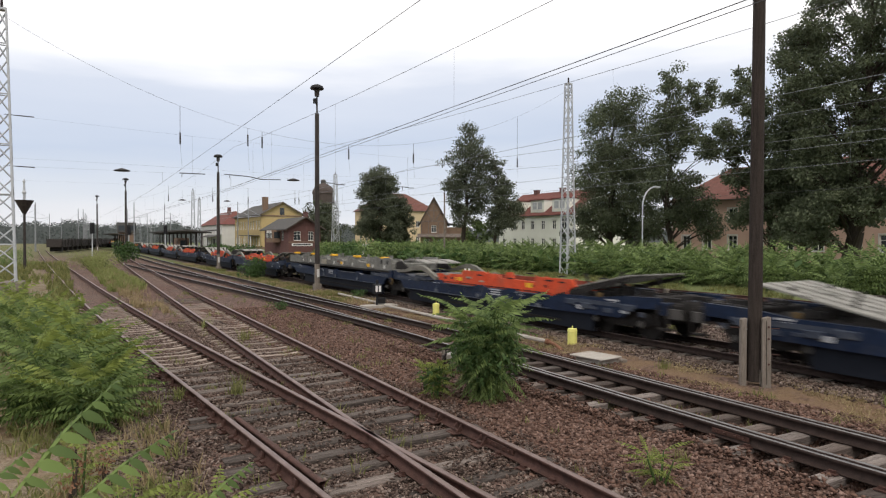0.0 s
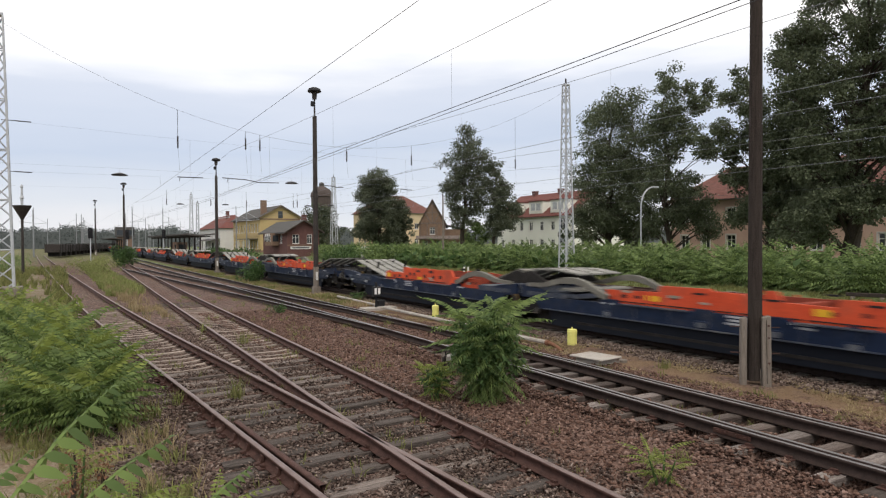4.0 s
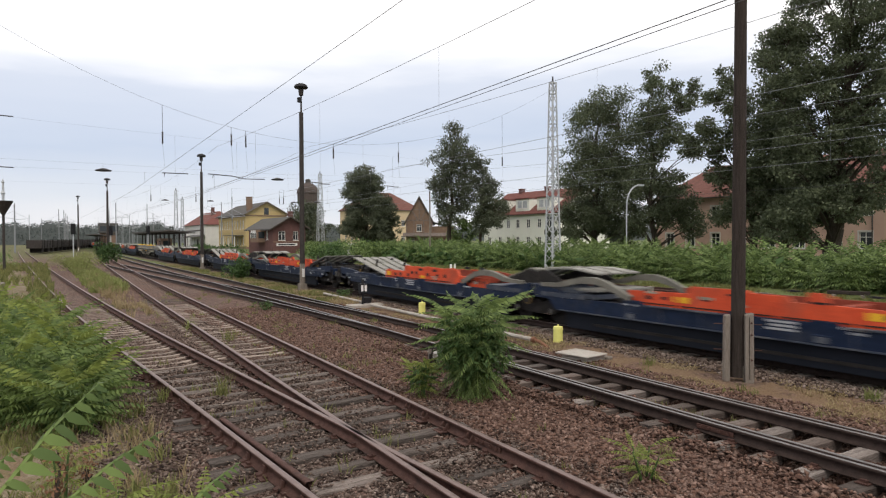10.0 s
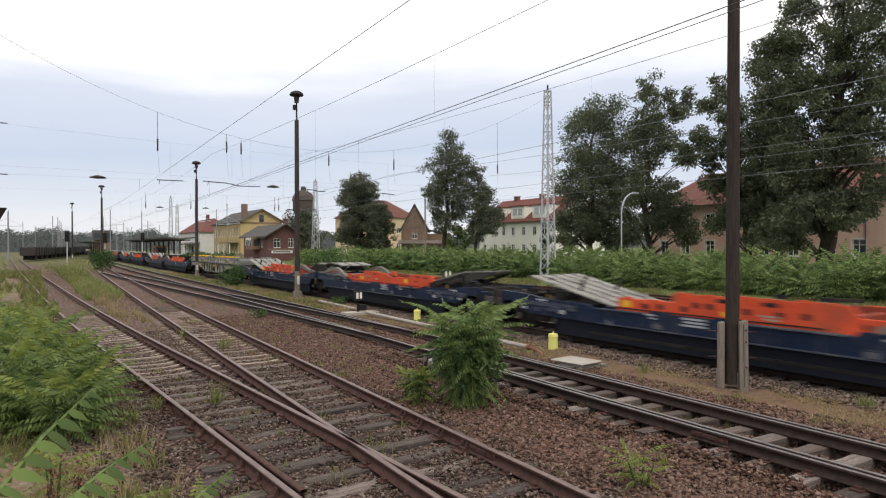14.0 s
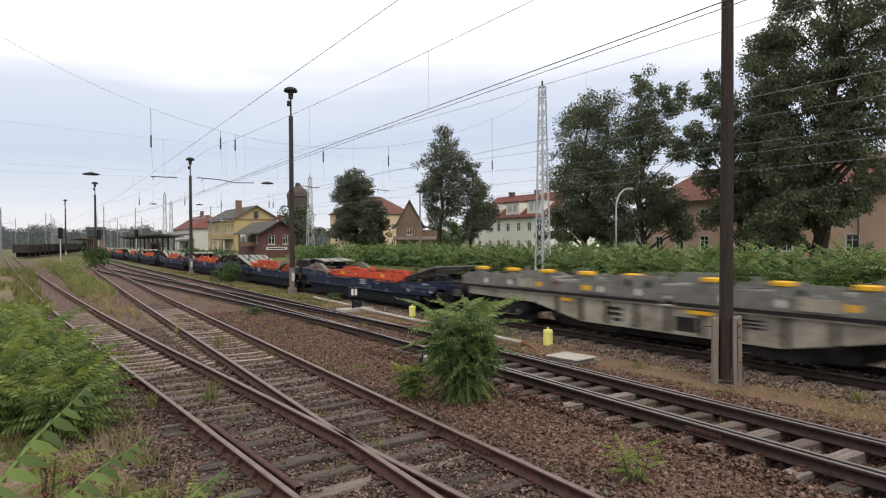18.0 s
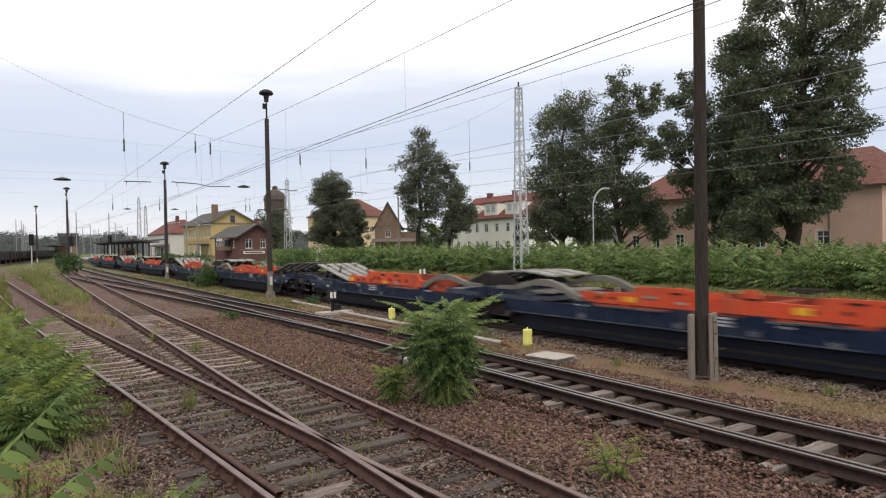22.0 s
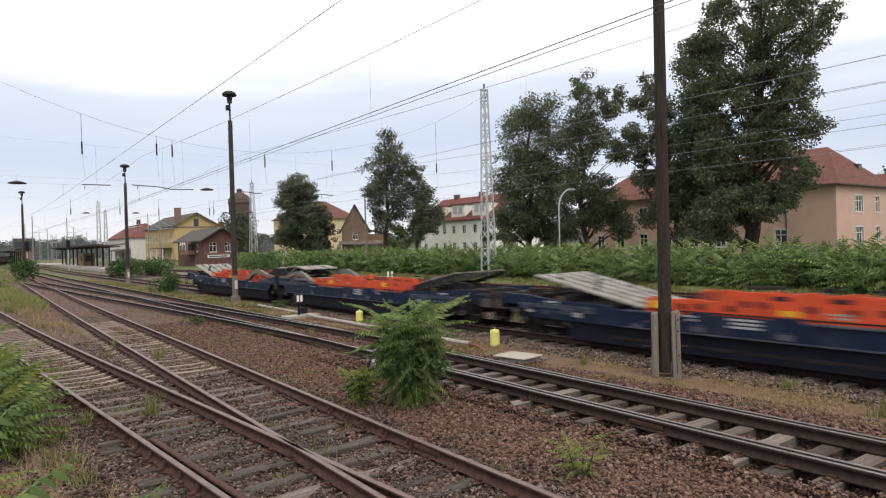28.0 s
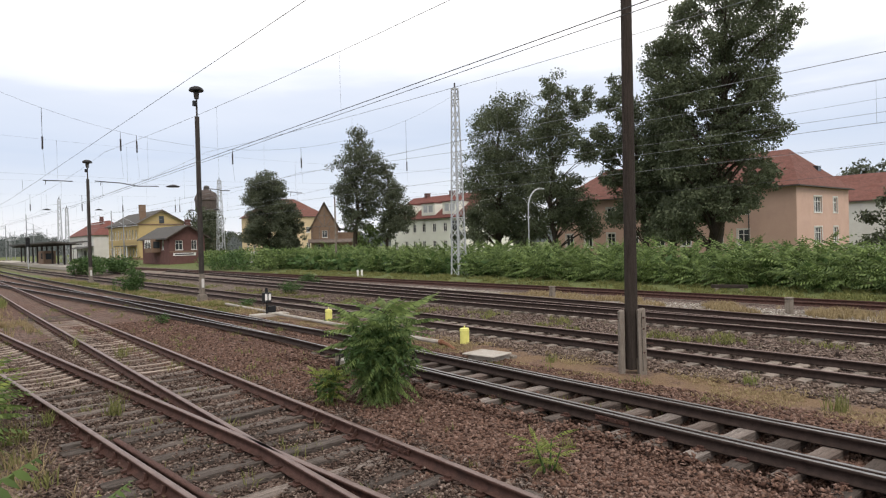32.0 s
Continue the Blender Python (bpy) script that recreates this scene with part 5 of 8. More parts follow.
        part("deck_gear", bm, M_DIRTY, w)
        for k in range(7):
            b = 5.7 + 1.21 * k
            part("weld_rib", boxes((-1.39, -1.38, *lo(b, b + 0.03), 0.6, 0.98)), M_BLUE_GREY, w)
        part("coupling", boxes((-0.09, 0.09, *lo(-0.05, 0.7), 0.98, 1.08, 0.02)), M_DIRTY, w)
        part("brake_hose", tube(bmesh.new(), [Vector((0.35, Y(a), z)) for a, z in ((0.7, 0.95), (0.4, 0.7), (0.15, 0.55), (-0.05, 0.6))], 0.035, 6), M_BLACK, w)
        part("air_tank", cyl(bmesh.new(), (-1.0, Y(4.6), 0.55), (1.0, Y(4.6), 0.55), 0.2, 0.2, 12), M_DIRTY, w)
        part("centre_sill", boxes((-0.35, 0.35, *lo(0.8, 17.0), 0.55, 0.95)), M_DIRTY, w)
        # Rough brake gear blocks, added dark to give the shade under the wagon.
        part("brake_gear", boxes((-1.05, 1.05, *lo(4.0, 5.4), 0.22, 0.9, 0.05)), M_DIRTY, w)
        part("brake_gear", boxes((-1.05, 1.05, *lo(14.3, 15.6), 0.22, 0.9, 0.05)), M_DIRTY, w)
        ramp(w, [(Y(a), z) for a, z in ((5.75, 1.06), (3.9, 1.42), (2.0, 1.80))])
        if u:
            ramp(w, [(Y(17.14 - m), z) for m, z in ((2.1, 1.27), (0.35, 1.80), (0.02, 1.76))], 1.22, 4, M_WING)
        else:
            ramp(w, [(Y(17.14 - m), z) for m, z in ((0.2, 1.76), (0.7, 1.83), (1.5, 1.84), (2.6, 1.72))], 0.98, 3)
            for s in (-1, 1):
                part("ramp_side", prism(bmesh.new(), tuple((Y(17.14 - m), z) for m, z in ((-0.1, 1.40), (0.0, 1.72), (0.5, 1.80), (1.35, 1.44), (1.0, 1.38))), s * 1.12, s * 1.2, "x"), M_DIRTY, w)
            part("ramp_tray", boxes((-1.2, 1.2, *lo(14.3, 15.2), 1.22, 1.28)), M_RAMP, w)
        for a in (2.4, 3.9):
            for s in (-0.8, 0.8):
                part("ramp_prop", cyl(bmesh.new(), (s, Y(a), 1.08), (s, Y(a + 0.3), 1.78), 0.05, 0.05, 6), M_DIRTY, w)
        part("tool_box", boxes((-0.9, 0.9, *lo(1.2, 2.0), 1.08, 1.24, 0.03)), M_DIRTY, w)
        part("lever", boxes((-1.30, -1.22, *lo(3.0, 3.16), 1.1, 1.26, 0.02)), M_BRASS, w)
        for a, z in ((1.6, 1.0), (3.3, 0.92), (4.0, 1.0)):
            part("brake_box", boxes((-1.44, -1.37, *lo(a, a + 0.45), z - 0.18, z, 0.02)), M_BLUE_GREY, w)
    bogie(w, 2.4)
    bogie(w, 17.25, True)
    bogie(w, WAGON - 2.4)
    return w


def build_load_frame(length):
    """A grey steel loading frame with lugs and yellow pads."""
    t = thing("loading_frame", "long grey steel loading frame with yellow pads, carried on a wagon", "frame", TRACK_X, 0, 0, 0, "grey frames on the train")
    for s in (-1, 1):
        bm = bmesh.new()
        pts = [(0, 1.24), (0, 1.86), (0.15, 1.92), (1.5, 1.92), (1.7, 1.72)]
        a = 1.7
        while a < length - 3.2:
            pts += [(a + 0.9, 1.72), (a + 1.15, 1.60), (a + 2.2, 1.60), (a + 2.45, 1.72)]
            a += 2.45
        pts += [(length - 0.3, 1.72), (length, 1.6), (length, 1.24)]
        prism(bm, tuple(pts), s * 1.24, s * 1.34, "x")
        part("side_beam", bm, M_CRATE, t)
        part("lower_flange", boxes((min(s * 1.2, s * 1.40), max(s * 1.2, s * 1.40), 0.1, length - 0.1, 1.2, 1.29)), M_DIRTY, t)
        for i in range(int(length / 1.4)):
            if i % 4 != 2:
                part("round_cover", cyl(bmesh.new(), (s * 1.335, 0.8 + i * 1.4, 1.46), (s * 1.346, 0.8 + i * 1.4, 1.46), 0.10, 0.10, 10), M_GREYWALL, t)
        for a in (0.45, 1.15):
            part("dark_hole", cyl(bmesh.new(), (s * 1.335, a, 1.7), (s * 1.348, a, 1.7), 0.11, 0.11, 12), M_BLACK, t)
        for i in range(2):
            a = 2.6 + i * length / 4.3
            part("plate", boxes((min(s * 1.34, s * 1.347), max(s * 1.34, s * 1.347), a, a + 0.35, 1.4, 1.55)), M_YELLOW, t)
        for i in range(5 if s < 0 else 0):
            a = 0.9 + i * (length - 2.2) / 4
            part("pad_seat", boxes((-1.30, -1.08, a + 0.05, a + 0.38, 1.58, 1.84)), M_CRATE, t)
            part("pad", boxes((-1.34, -1.0, a, a + 0.42, 1.84, 1.95, 0.02)), M_YELLOW, t, "yellow pad")
    for s in (-1, 1):
        for i in range(int(length / 0.9)):
            a = 0.3 + i * 0.9 + 0.3 * ((i * 5) % 3)
            if a < length - 0.6:
                part("lug", boxes((min(s * 1.16, s * 1.24), max(s * 1.16, s * 1.24), a, a + 0.2 + 0.12 * (i % 3), 1.58, 1.74 + 0.05 * ((i * 7) % 4))), M_CRATE, t)
        for i in range(int(length / 1.9) - 1):
            part("stiffener", boxes((min(s * 1.34, s * 1.36), max(s * 1.34, s * 1.36), 1.2 + i * 1.9, 1.28 + i * 1.9, 1.26, 1.6)), M_CRATE, t)
        part("dirt_panel", boxes(*[(min(s * 1.34, s * 1.345), max(s * 1.34, s * 1.345), 1.9 + i * 3.1, 3.0 + i * 3.1, 1.26, 1.36) for i in range(int(length / 3.1) - 1)]), M_AXLE, t)
    part("worn_patch", boxes((-1.352, -1.34, length * 0.55, length * 0.55 + 0.9, 1.34, 1.62)), M_CREAM, t, "pale worn patch")
    part("red_plate", boxes((-1.35, -1.34, length * 0.42, length * 0.42 + 0.35, 1.5, 1.6)), M_ROOF, t)
    part("deck", boxes((-1.24, 1.24, 0.2, length - 0.2, 1.27, 1.32)), M_CRATE, t)
    for i in range(5):
        a = 0.8 + i * (length - 2.6) / 4
        part("cross_member", boxes((-1.2, 1.2, a, a + 0.35, 1.32, 1.62, 0.03)), M_CRATE, t)
    return t


def build_flat_wagon():
    w = thing("flat_wagon", "dirty cream container flat wagon with dark underframe", "freight wagon", TRACK_X, 0, 0, 0, "wagons of the freight train")
    for s in (-1, 1):
        bm = bmesh.new()
        prism(bm, ((0.7, 1.16), (FLAT - 0.7, 1.16), (FLAT - 0.7, 0.92), (FLAT - 4.4, 0.86), (FLAT - 6.6, 0.45), (6.6, 0.45), (4.4, 0.86), (0.7, 0.92)), s * 1.22, s * 1.30, "x")
        part("side_sill", bm, M_CREAM, w)
        part("sill_flange", boxes((min(s * 1.18, s * 1.38), max(s * 1.18, s * 1.38), 0.7, FLAT - 0.7, 1.16, 1.195)), M_CREAM, w)
        bm = bmesh.new()
        for i in range(9):
            box(bm, min(s * 1.30, s * 1.36), max(s * 1.30, s * 1.36), 5.4 + i * 1.05, 5.50 + i * 1.05, 0.5, 1.15)
        part("rib", bm, M_DIRTY, w)
        for a, z, rows, wide, h in ((7.0, 0.98, (1, 0.9, 0.6), 0.7, 0.05), (11.2, 0.9, (1, 1, 0.6), 0.6, 0.09)):
            bm = bmesh.new()
            bars(bm, s * 1.302, a, z, rows, wide, h, s)
            part("lettering", bm, M_BLACK, w)
        for a, b in ((8.3, 9.0), (13.2, 13.6)):
            part("plate", boxes((min(s * 1.31, s * 1.37), max(s * 1.31, s * 1.37), a, b, 1.02, 1.12)), M_YELLOW, w)
        for Y in (0.0, FLAT):
            q = 1 if Y == 0 else -1
            part("buffer", cyl(cyl(bmesh.new(), (s * 0.875, Y + q * 0.18, 1.02), (s * 0.875, Y + q * 0.72, 1.02), 0.11, 0.13, 10), (s * 0.875, Y + q * 0.1, 1.02), (s * 0.875, Y + q * 0.18, 1.02), 0.23, 0.23, 14), M_DIRTY, w)
    part("floor", boxes((-1.22, 1.22, 0.65, FLAT - 0.65, 1.05, 1.14)), M_DIRTY, w)
    # Dark boxes added below the floor in place of the shade beneath it.
    part("underframe", boxes((-0.9, 0.9, 5.2, FLAT - 5.2, 0.2, 0.7, 0.04), (-1.1, -0.6, 6.0, 8.0, 0.15, 0.8, 0.03), (-1.1, -0.6, 11.5, 12.6, 0.2, 0.8, 0.03)), M_DIRTY, w)
    for s in (-1, 1):
        bm = bmesh.new()
        for i in range(8):
            if i == 3:
                box(bm, min(s * 1.30, s * 1.312), max(s * 1.30, s * 1.312), 5.6 + i * 1.05, 6.3 + i * 1.05, 0.55, 0.92)
        part("dark_panel", bm, M_DIRTY, w)
        part("end_beam", boxes((-1.25, 1.25, 0.55, 0.75, 0.75, 1.16, 0.02) if s < 0 else (-1.25, 1.25, FLAT - 0.75, FLAT - 0.55, 0.75, 1.16, 0.02)), M_DIRTY, w)
    part("tank", cyl(bmesh.new(), (-0.9, 9, 0.6), (0.9, 9, 0.6), 0.28, 0.28, 14), M_DIRTY, w)
    bogie(w, 2.6)
    bogie(w, FLAT - 2.6)
    return w


TRAIN = []      # (thing, distance of its front behind the first coupling at 0 s)
FIRST_GAP = 12.13
pocket = build_pocket_wagon()
TRAIN.append((pocket, WAGON))
TRAIN.append((tagged(build_pocket_wagon(True), "dark blue twin pocket wagon, one half under a long grey frame"), 0.0))
for k in (-2, -1, 2, 3, 4, 5):
    TRAIN.append((copy_thing(pocket, pose(TRACK_X, 0, 0)), k * WAGON))
flat = build_flat_wagon()
TRAIN.append((flat, 6 * WAGON))
for k in range(5):
    TRAIN.append((copy_thing(pocket, pose(TRACK_X, 0, 0)), 6 * WAGON + FLAT + k * WAGON))
frame_a = build_load_frame(16.4)
TRAIN.append((frame_a, 17.4))
frame_b = build_load_frame(9.3)
TRAIN.append((frame_b, 6 * WAGON + 0.2))
TRAIN.append((copy_thing(frame_b, pose(TRACK_X, 0, 0)), 6 * WAGON + 9.8))


def motions():
    """The train rolls past towards -y, gathering speed."""
    for ob, d in TRAIN:
        walk(ob, [(t, pose(TRACK_X, FIRST_GAP + d - travelled(t), 0)) for t in range(33)])


# ---- overhead line ----
def lattice_mast(label, x, y, h, base_w=1.1, top_w=0.35, panels=14, group="lattice masts", block=False, z=-0.2):
    t = thing("lattice_mast", label, "mast", x, y, z, 0, group)
    cor = lambda q, i: Vector(((base_w + (top_w - base_w) * q) * (0.5 if i in (0, 3) else -0.5), (base_w + (top_w - base_w) * q) * (0.5 if i in (0, 1) else -0.5), h * q))
    leg = 0.075
    for i in range(4):
        part("corner_leg", cyl(bmesh.new(), cor(0, i), cor(1, i), leg, leg * 0.8, 4), M_GALV, t)
    for i in range(4):
        for k in range(panels):
            a, b = (i, (i + 1) % 4) if k % 2 else ((i + 1) % 4, i)
            part("brace", cyl(bmesh.new(), cor(k / panels, a), cor((k + 1) / panels, b), 0.04, 0.04, 4, False), M_GALV, t)
            if k % 3 == 0:
                part("brace", cyl(bmesh.new(), cor(k / panels, a), cor(k / panels, b), 0.035, 0.035, 4, False), M_GALV, t)
    part("cap", boxes((-top_w * 0.6, top_w * 0.6, -top_w * 0.6, top_w * 0.6, h, h + 0.12)), M_GALV, t)
    part("top_insulator", cyl(bmesh.new(), (0, 0, h + 0.1), (0, 0, h + 0.6), 0.08, 0.06, 8), M_INSUL, t)
    if block:
        part("concrete_foot", boxes((-0.95, 0.95, -0.95, 0.95, -0.3, 0.7, 0.05)), M_POST, t)
    return t


MAST_L, MAST_R = (-2.66, 43.1), (36.9, 42.2)
lattice_mast("tall galvanised lattice mast on a concrete foot among weeds", *MAST_L, 15.5, 1.1, 0.4, 17, block=True)
lattice_mast("slender galvanised lattice mast at the edge of the hedge", *MAST_R, 16.0, 0.92, 0.40, 19)
lattice_mast("distant galvanised lattice mast above the scrub", 46.5, 121, 15.5, 1.3, 0.5, 14)


def wire(name, label, pts, r=0.012, mat=None):
    return tagged(part(name, tube(bmesh.new(), [Vector(p) for p in pts], r), mat or M_WIRE), label, "wire")


def sag_line(a, b, sag, n=18):
    a, b = Vector(a), Vector(b)
    return [a.lerp(b, i / n) - Vector((0, 0, 4 * sag * (i / n) * (1 - i / n))) for i in range(n + 1)]


def catenary(x0, contact, messenger, y0=-25, y1=150, spans=((-25, 42), (42, 100), (100, 150)), double=False, drop=9.0, fall=0.0, sag=0.75, mat=None):
    """A contact wire below a sagging messenger, joined by droppers. fall: by how much both come down per metre."""
    t = thing("overhead_line", "overhead contact wire hung from a messenger wire by droppers", "wire", x0, 0, 0, 0, "overhead lines")
    low = lambda y: contact - fall * min(y, 50)
    part("contact_wire", tube(bmesh.new(), [Vector((0, y, low(y))) for y in np.linspace(y0, y1, 30)], 0.0075), mat or M_WIRE, t)
    if double:
        part("contact_wire", tube(bmesh.new(), [Vector((0.16, y, low(y) + 0.17)) for y in np.linspace(y0, y1, 30)], 0.010), M_WIRE, t)
    if messenger:
        for a, b in spans:
            high = lambda y: messenger - fall * min(y, 50) * 0.6 - 4 * sag * (y - a) / (b - a) * (b - y) / (b - a)
            part("messenger_wire", tube(bmesh.new(), [Vector((0, y, high(y))) for y in np.linspace(a, b, 18)], 0.008), M_WIRE_PALE, t)
            y = a + drop * 0.5
            while y < b:
                part("dropper", cyl(bmesh.new(), (0, y, low(y)), (0, y, high(y)), 0.0035, 0.0035, 4, False), M_WIRE_PALE, t)
                y += drop
    # hangers to the cross-span over all tracks
    if y1 > 60:
        q = (x0 - MAST_L[0]) / (MAST_R[0] - MAST_L[0])
        ys = MAST_L[1] + (MAST_R[1] - MAST_L[1]) * q
        part("hanger", cyl(bmesh.new(), (0, ys, low(ys)), (0, ys, max(6.9, low(ys) + 0.1)), 0.006, 0.006, 4, False), M_WIRE, t)
    return t


catenary(5.38, 7.22, 0, fall=0.022)
catenary(9.4, 6.68, 9.0, double=True, fall=0.016)
catenary(15.4, 6.5, 9.1, fall=0.004, mat=M_WIRE_PALE)
catenary(22.0, 6.0, 8.0, mat=M_WIRE_PALE)
catenary(29.4, 6.2, 8.2, y1=105, spans=((-25, 42), (42, 105)), mat=M_WIRE_PALE)


def string_insulator(x, y, z, ztop, length=0.9, label="dark ribbed insulator hanging on a dropper"):
    t = thing("insulator", label, "insulator", x, y, z, 0, "insulators of the headspan")
    prof = [(0.03, 0.0)]
    for i in range(7):
        prof += [(0.062, 0.08 + i * 0.1), (0.03, 0.13 + i * 0.1)]
    part("ribbed_body", lathe(bmesh.new(), prof, 8), M_INSUL, t)
    part("hanger", cyl(bmesh.new(), (0, 0, 0.7), (0, 0, ztop - z), 0.014, 0.014, 4, False), M_WIRE, t)
    part("lower_hanger", cyl(bmesh.new(), (0, 0, 0.02), (0.1, 0, 7.3 - z), 0.006, 0.006, 4, False), M_WIRE_PALE, t)


SPAN_A, SPAN_B, SPAN_SAG = (MAST_L[0], MAST_L[1], 15.06), (MAST_R[0], MAST_R[1], 15.4), 5.85


def span_point(q):
    a, b = Vector(SPAN_A), Vector(SPAN_B)
    return a.lerp(b, q) - Vector((0, 0, 4 * SPAN_SAG * q * (1 - q)))


wire("headspan_wire", "sagging headspan wire between two lattice masts", [span_point(i / 30) for i in range(31)], 0.0075, M_WIRE_PALE)
wire("cross_span_wire", "upper cross-span wire over all tracks", sag_line((*MAST_L, 9.66), (*MAST_R, 8.7), 0.3), 0.003, M_WIRE_PALE)
wire("cross_span_wire", "lower cross-span wire over all tracks", sag_line((*MAST_L, 6.86), (*MAST_R, 6.9), 0.0), 0.003, M_WIRE_PALE)
for q, z in ((0.229, 8.66), (0.332, 8.82), (0.355, 8.77), (0.506, 8.39), (0.633, 8.39), (0.868, 8.62)):
    p = span_point(q)
    string_insulator(p.x, p.y, z, p.z)
# feeder wires high over the hedge side
for z, x in ((10.2, 33.5), (9.3, 33.0), (7.2, 32.5), (5.8, 31.8)):
    wire("feeder_wire", "line-side feeder wire above the hedge", sag_line((x + 1.0, -30, z + 0.6), (MAST_R[0], MAST_R[1], z), 0.5), 0.0065, M_WIRE)
# registration arms over the tracks at the headspan
def upper_span(x):
    q = (x - MAST_L[0]) / (MAST_R[0] - MAST_L[0])
    return MAST_L[1] + (MAST_R[1] - MAST_L[1]) * q, 9.66 - 0.96 * q - 1.2 * q * (1 - q)


for x, z, n, bend in ((7.1, 6.9, 1.5, 0.0), (10.8, 6.95, 3.6, -0.22), (16.4, 6.7, 1.4, -0.1), (21.9, 6.65, 1.0, -0.06)):
    ys, zs = upper_span(x)
    t = thing("registration_arm", "thin dark registration arm below the headspan", "arm", x, ys, z, 0, "arms in the overhead line")
    part("arm", tube(bmesh.new(), [Vector((-n / 2, 0, 0)), Vector((-n * 0.1, 0, bend * 0.3)), Vector((n * 0.15, 0, bend)), Vector((n / 2, 0, bend * 0.85))], 0.03, 5), M_WIRE, t)
    part("hanger", cyl(bmesh.new(), (0, 0, bend * 0.5), (0, 0, zs - z + 0.01), 0.005, 0.005, 4, False), M_WIRE_PALE, t)
    part("claw", cyl(bmesh.new(), (-n * 0.4, 0, 0), (-n * 0.42, 0, -0.25), 0.02, 0.015, 5), M_INSUL, t)
for z in (9.67, 6.87):
    t = thing("rod_insulator", "dark rod insulator in a span wire beside the lattice mast", "insulator", -2.1, 43.09, z - 0.02, 0, "rod insulators")
    part("rod", cyl(bmesh.new(), (0.1, 0, 0), (0.9, 0, -0.02), 0.03, 0.025, 6), M_INSUL, t)
    part("cap", cyl(bmesh.new(), (-0.5, 0, 0.01), (0.12, 0, 0), 0.015, 0.02, 6), M_WIRE, t)


def pole_mast(x, y, h):
    t = thing("span_mast", "slender grey mast that carries a span wire", "mast", x, y, -0.3, 0, "span masts")
    part("post", cyl(bmesh.new(), (0, 0, 0), (0, 0, h), 0.12, 0.08, 8), M_POST, t)
    part("cap", cyl(bmesh.new(), (0, 0, h), (0, 0, h + 0.2), 0.1, 0.05, 8), M_INSUL, t)


FAR_A, FAR_B = (-6.0, 88.0), (38.1, 64.7)
pole_mast(*FAR_A, 9.9)
pole_mast(*FAR_B, 8.3)
wire("cross_span_wire", "thin cross-span wire over the far tracks", [(*FAR_A, 9.4), (*FAR_B, 7.8)], 0.003, M_WIRE_PALE)


def on_far_span(x, y):
    """The spot on the far span in the same direction from the siding's end."""
    ex, ey = FAR_B[0] - FAR_A[0], FAR_B[1] - FAR_A[1]
    k = (FAR_A[0] * ey - FAR_A[1] * ex) / (x * ey - y * ex)
    return x * k, y * k, k, 9.4 - 1.6 * (x * k - FAR_A[0]) / ex


def hanging_lamp(x, y, z, top):
    t = thing("hanging_lamp", "dark flat lamp hung over the tracks from span wires", "lamp", x, y, z, 0, "lamps hung over the tracks")
    part("shade", lathe(bmesh.new(), ((0.02, -0.02), (0.38, -0.02), (0.40, 0.02), (0.2, 0.09), (0.05, 0.13)), 14), M_BLACK, t)
    part("hanger", cyl(bmesh.new(), (0, 0, 0.1), (0, 0, top - z + 0.01), 0.004, 0.004, 4, False), M_WIRE_PALE, t)


wire("lamp_span_wire", "thin span wire that carries the hanging lamps", [(*MAST_L, 7.3), (2.8, 37.9, 6.75), (12.9, 41.0, 6.95), (*MAST_R, 7.6)], 0.003, M_WIRE_PALE)
hanging_lamp(2.8, 37.9, 6.4, 6.75)
hanging_lamp(12.9, 41.0, 6.6, 6.95)
for x, y, z in ((25.8, 75.7, 7.1), (17.6, 82.2, 7.4), (12.0, 79.1, 7.2), (31.9, 84.2, 7.7)):
    a, b, k, top = on_far_span(x, y)
    hanging_lamp(a, b, 2.88 + (z - 2.88) * k, top)
for x, y, z in ((11.4, 85.6, 7.4), (16.4, 84.7, 7.4), (20.6, 84.1, 7.3), (26.4, 83.2, 7.3), (26.9, 83.1, 7.3)):
    a, b, k, top = on_far_span(x, y)
    string_insulator(a, b, 2.88 + (z - 2.88) * k, top + 0.01, 0.9, "dark ribbed insulator on the far cross-span")
lattice_mast("slim distant lattice mast beyond the platform canopy", 24.6, 148.0, 13.2, 0.9, 0.4, 12)
lattice_mast("slim distant lattice mast beyond the platform canopy", 26.4, 151.0, 11.6, 0.8, 0.4, 12)


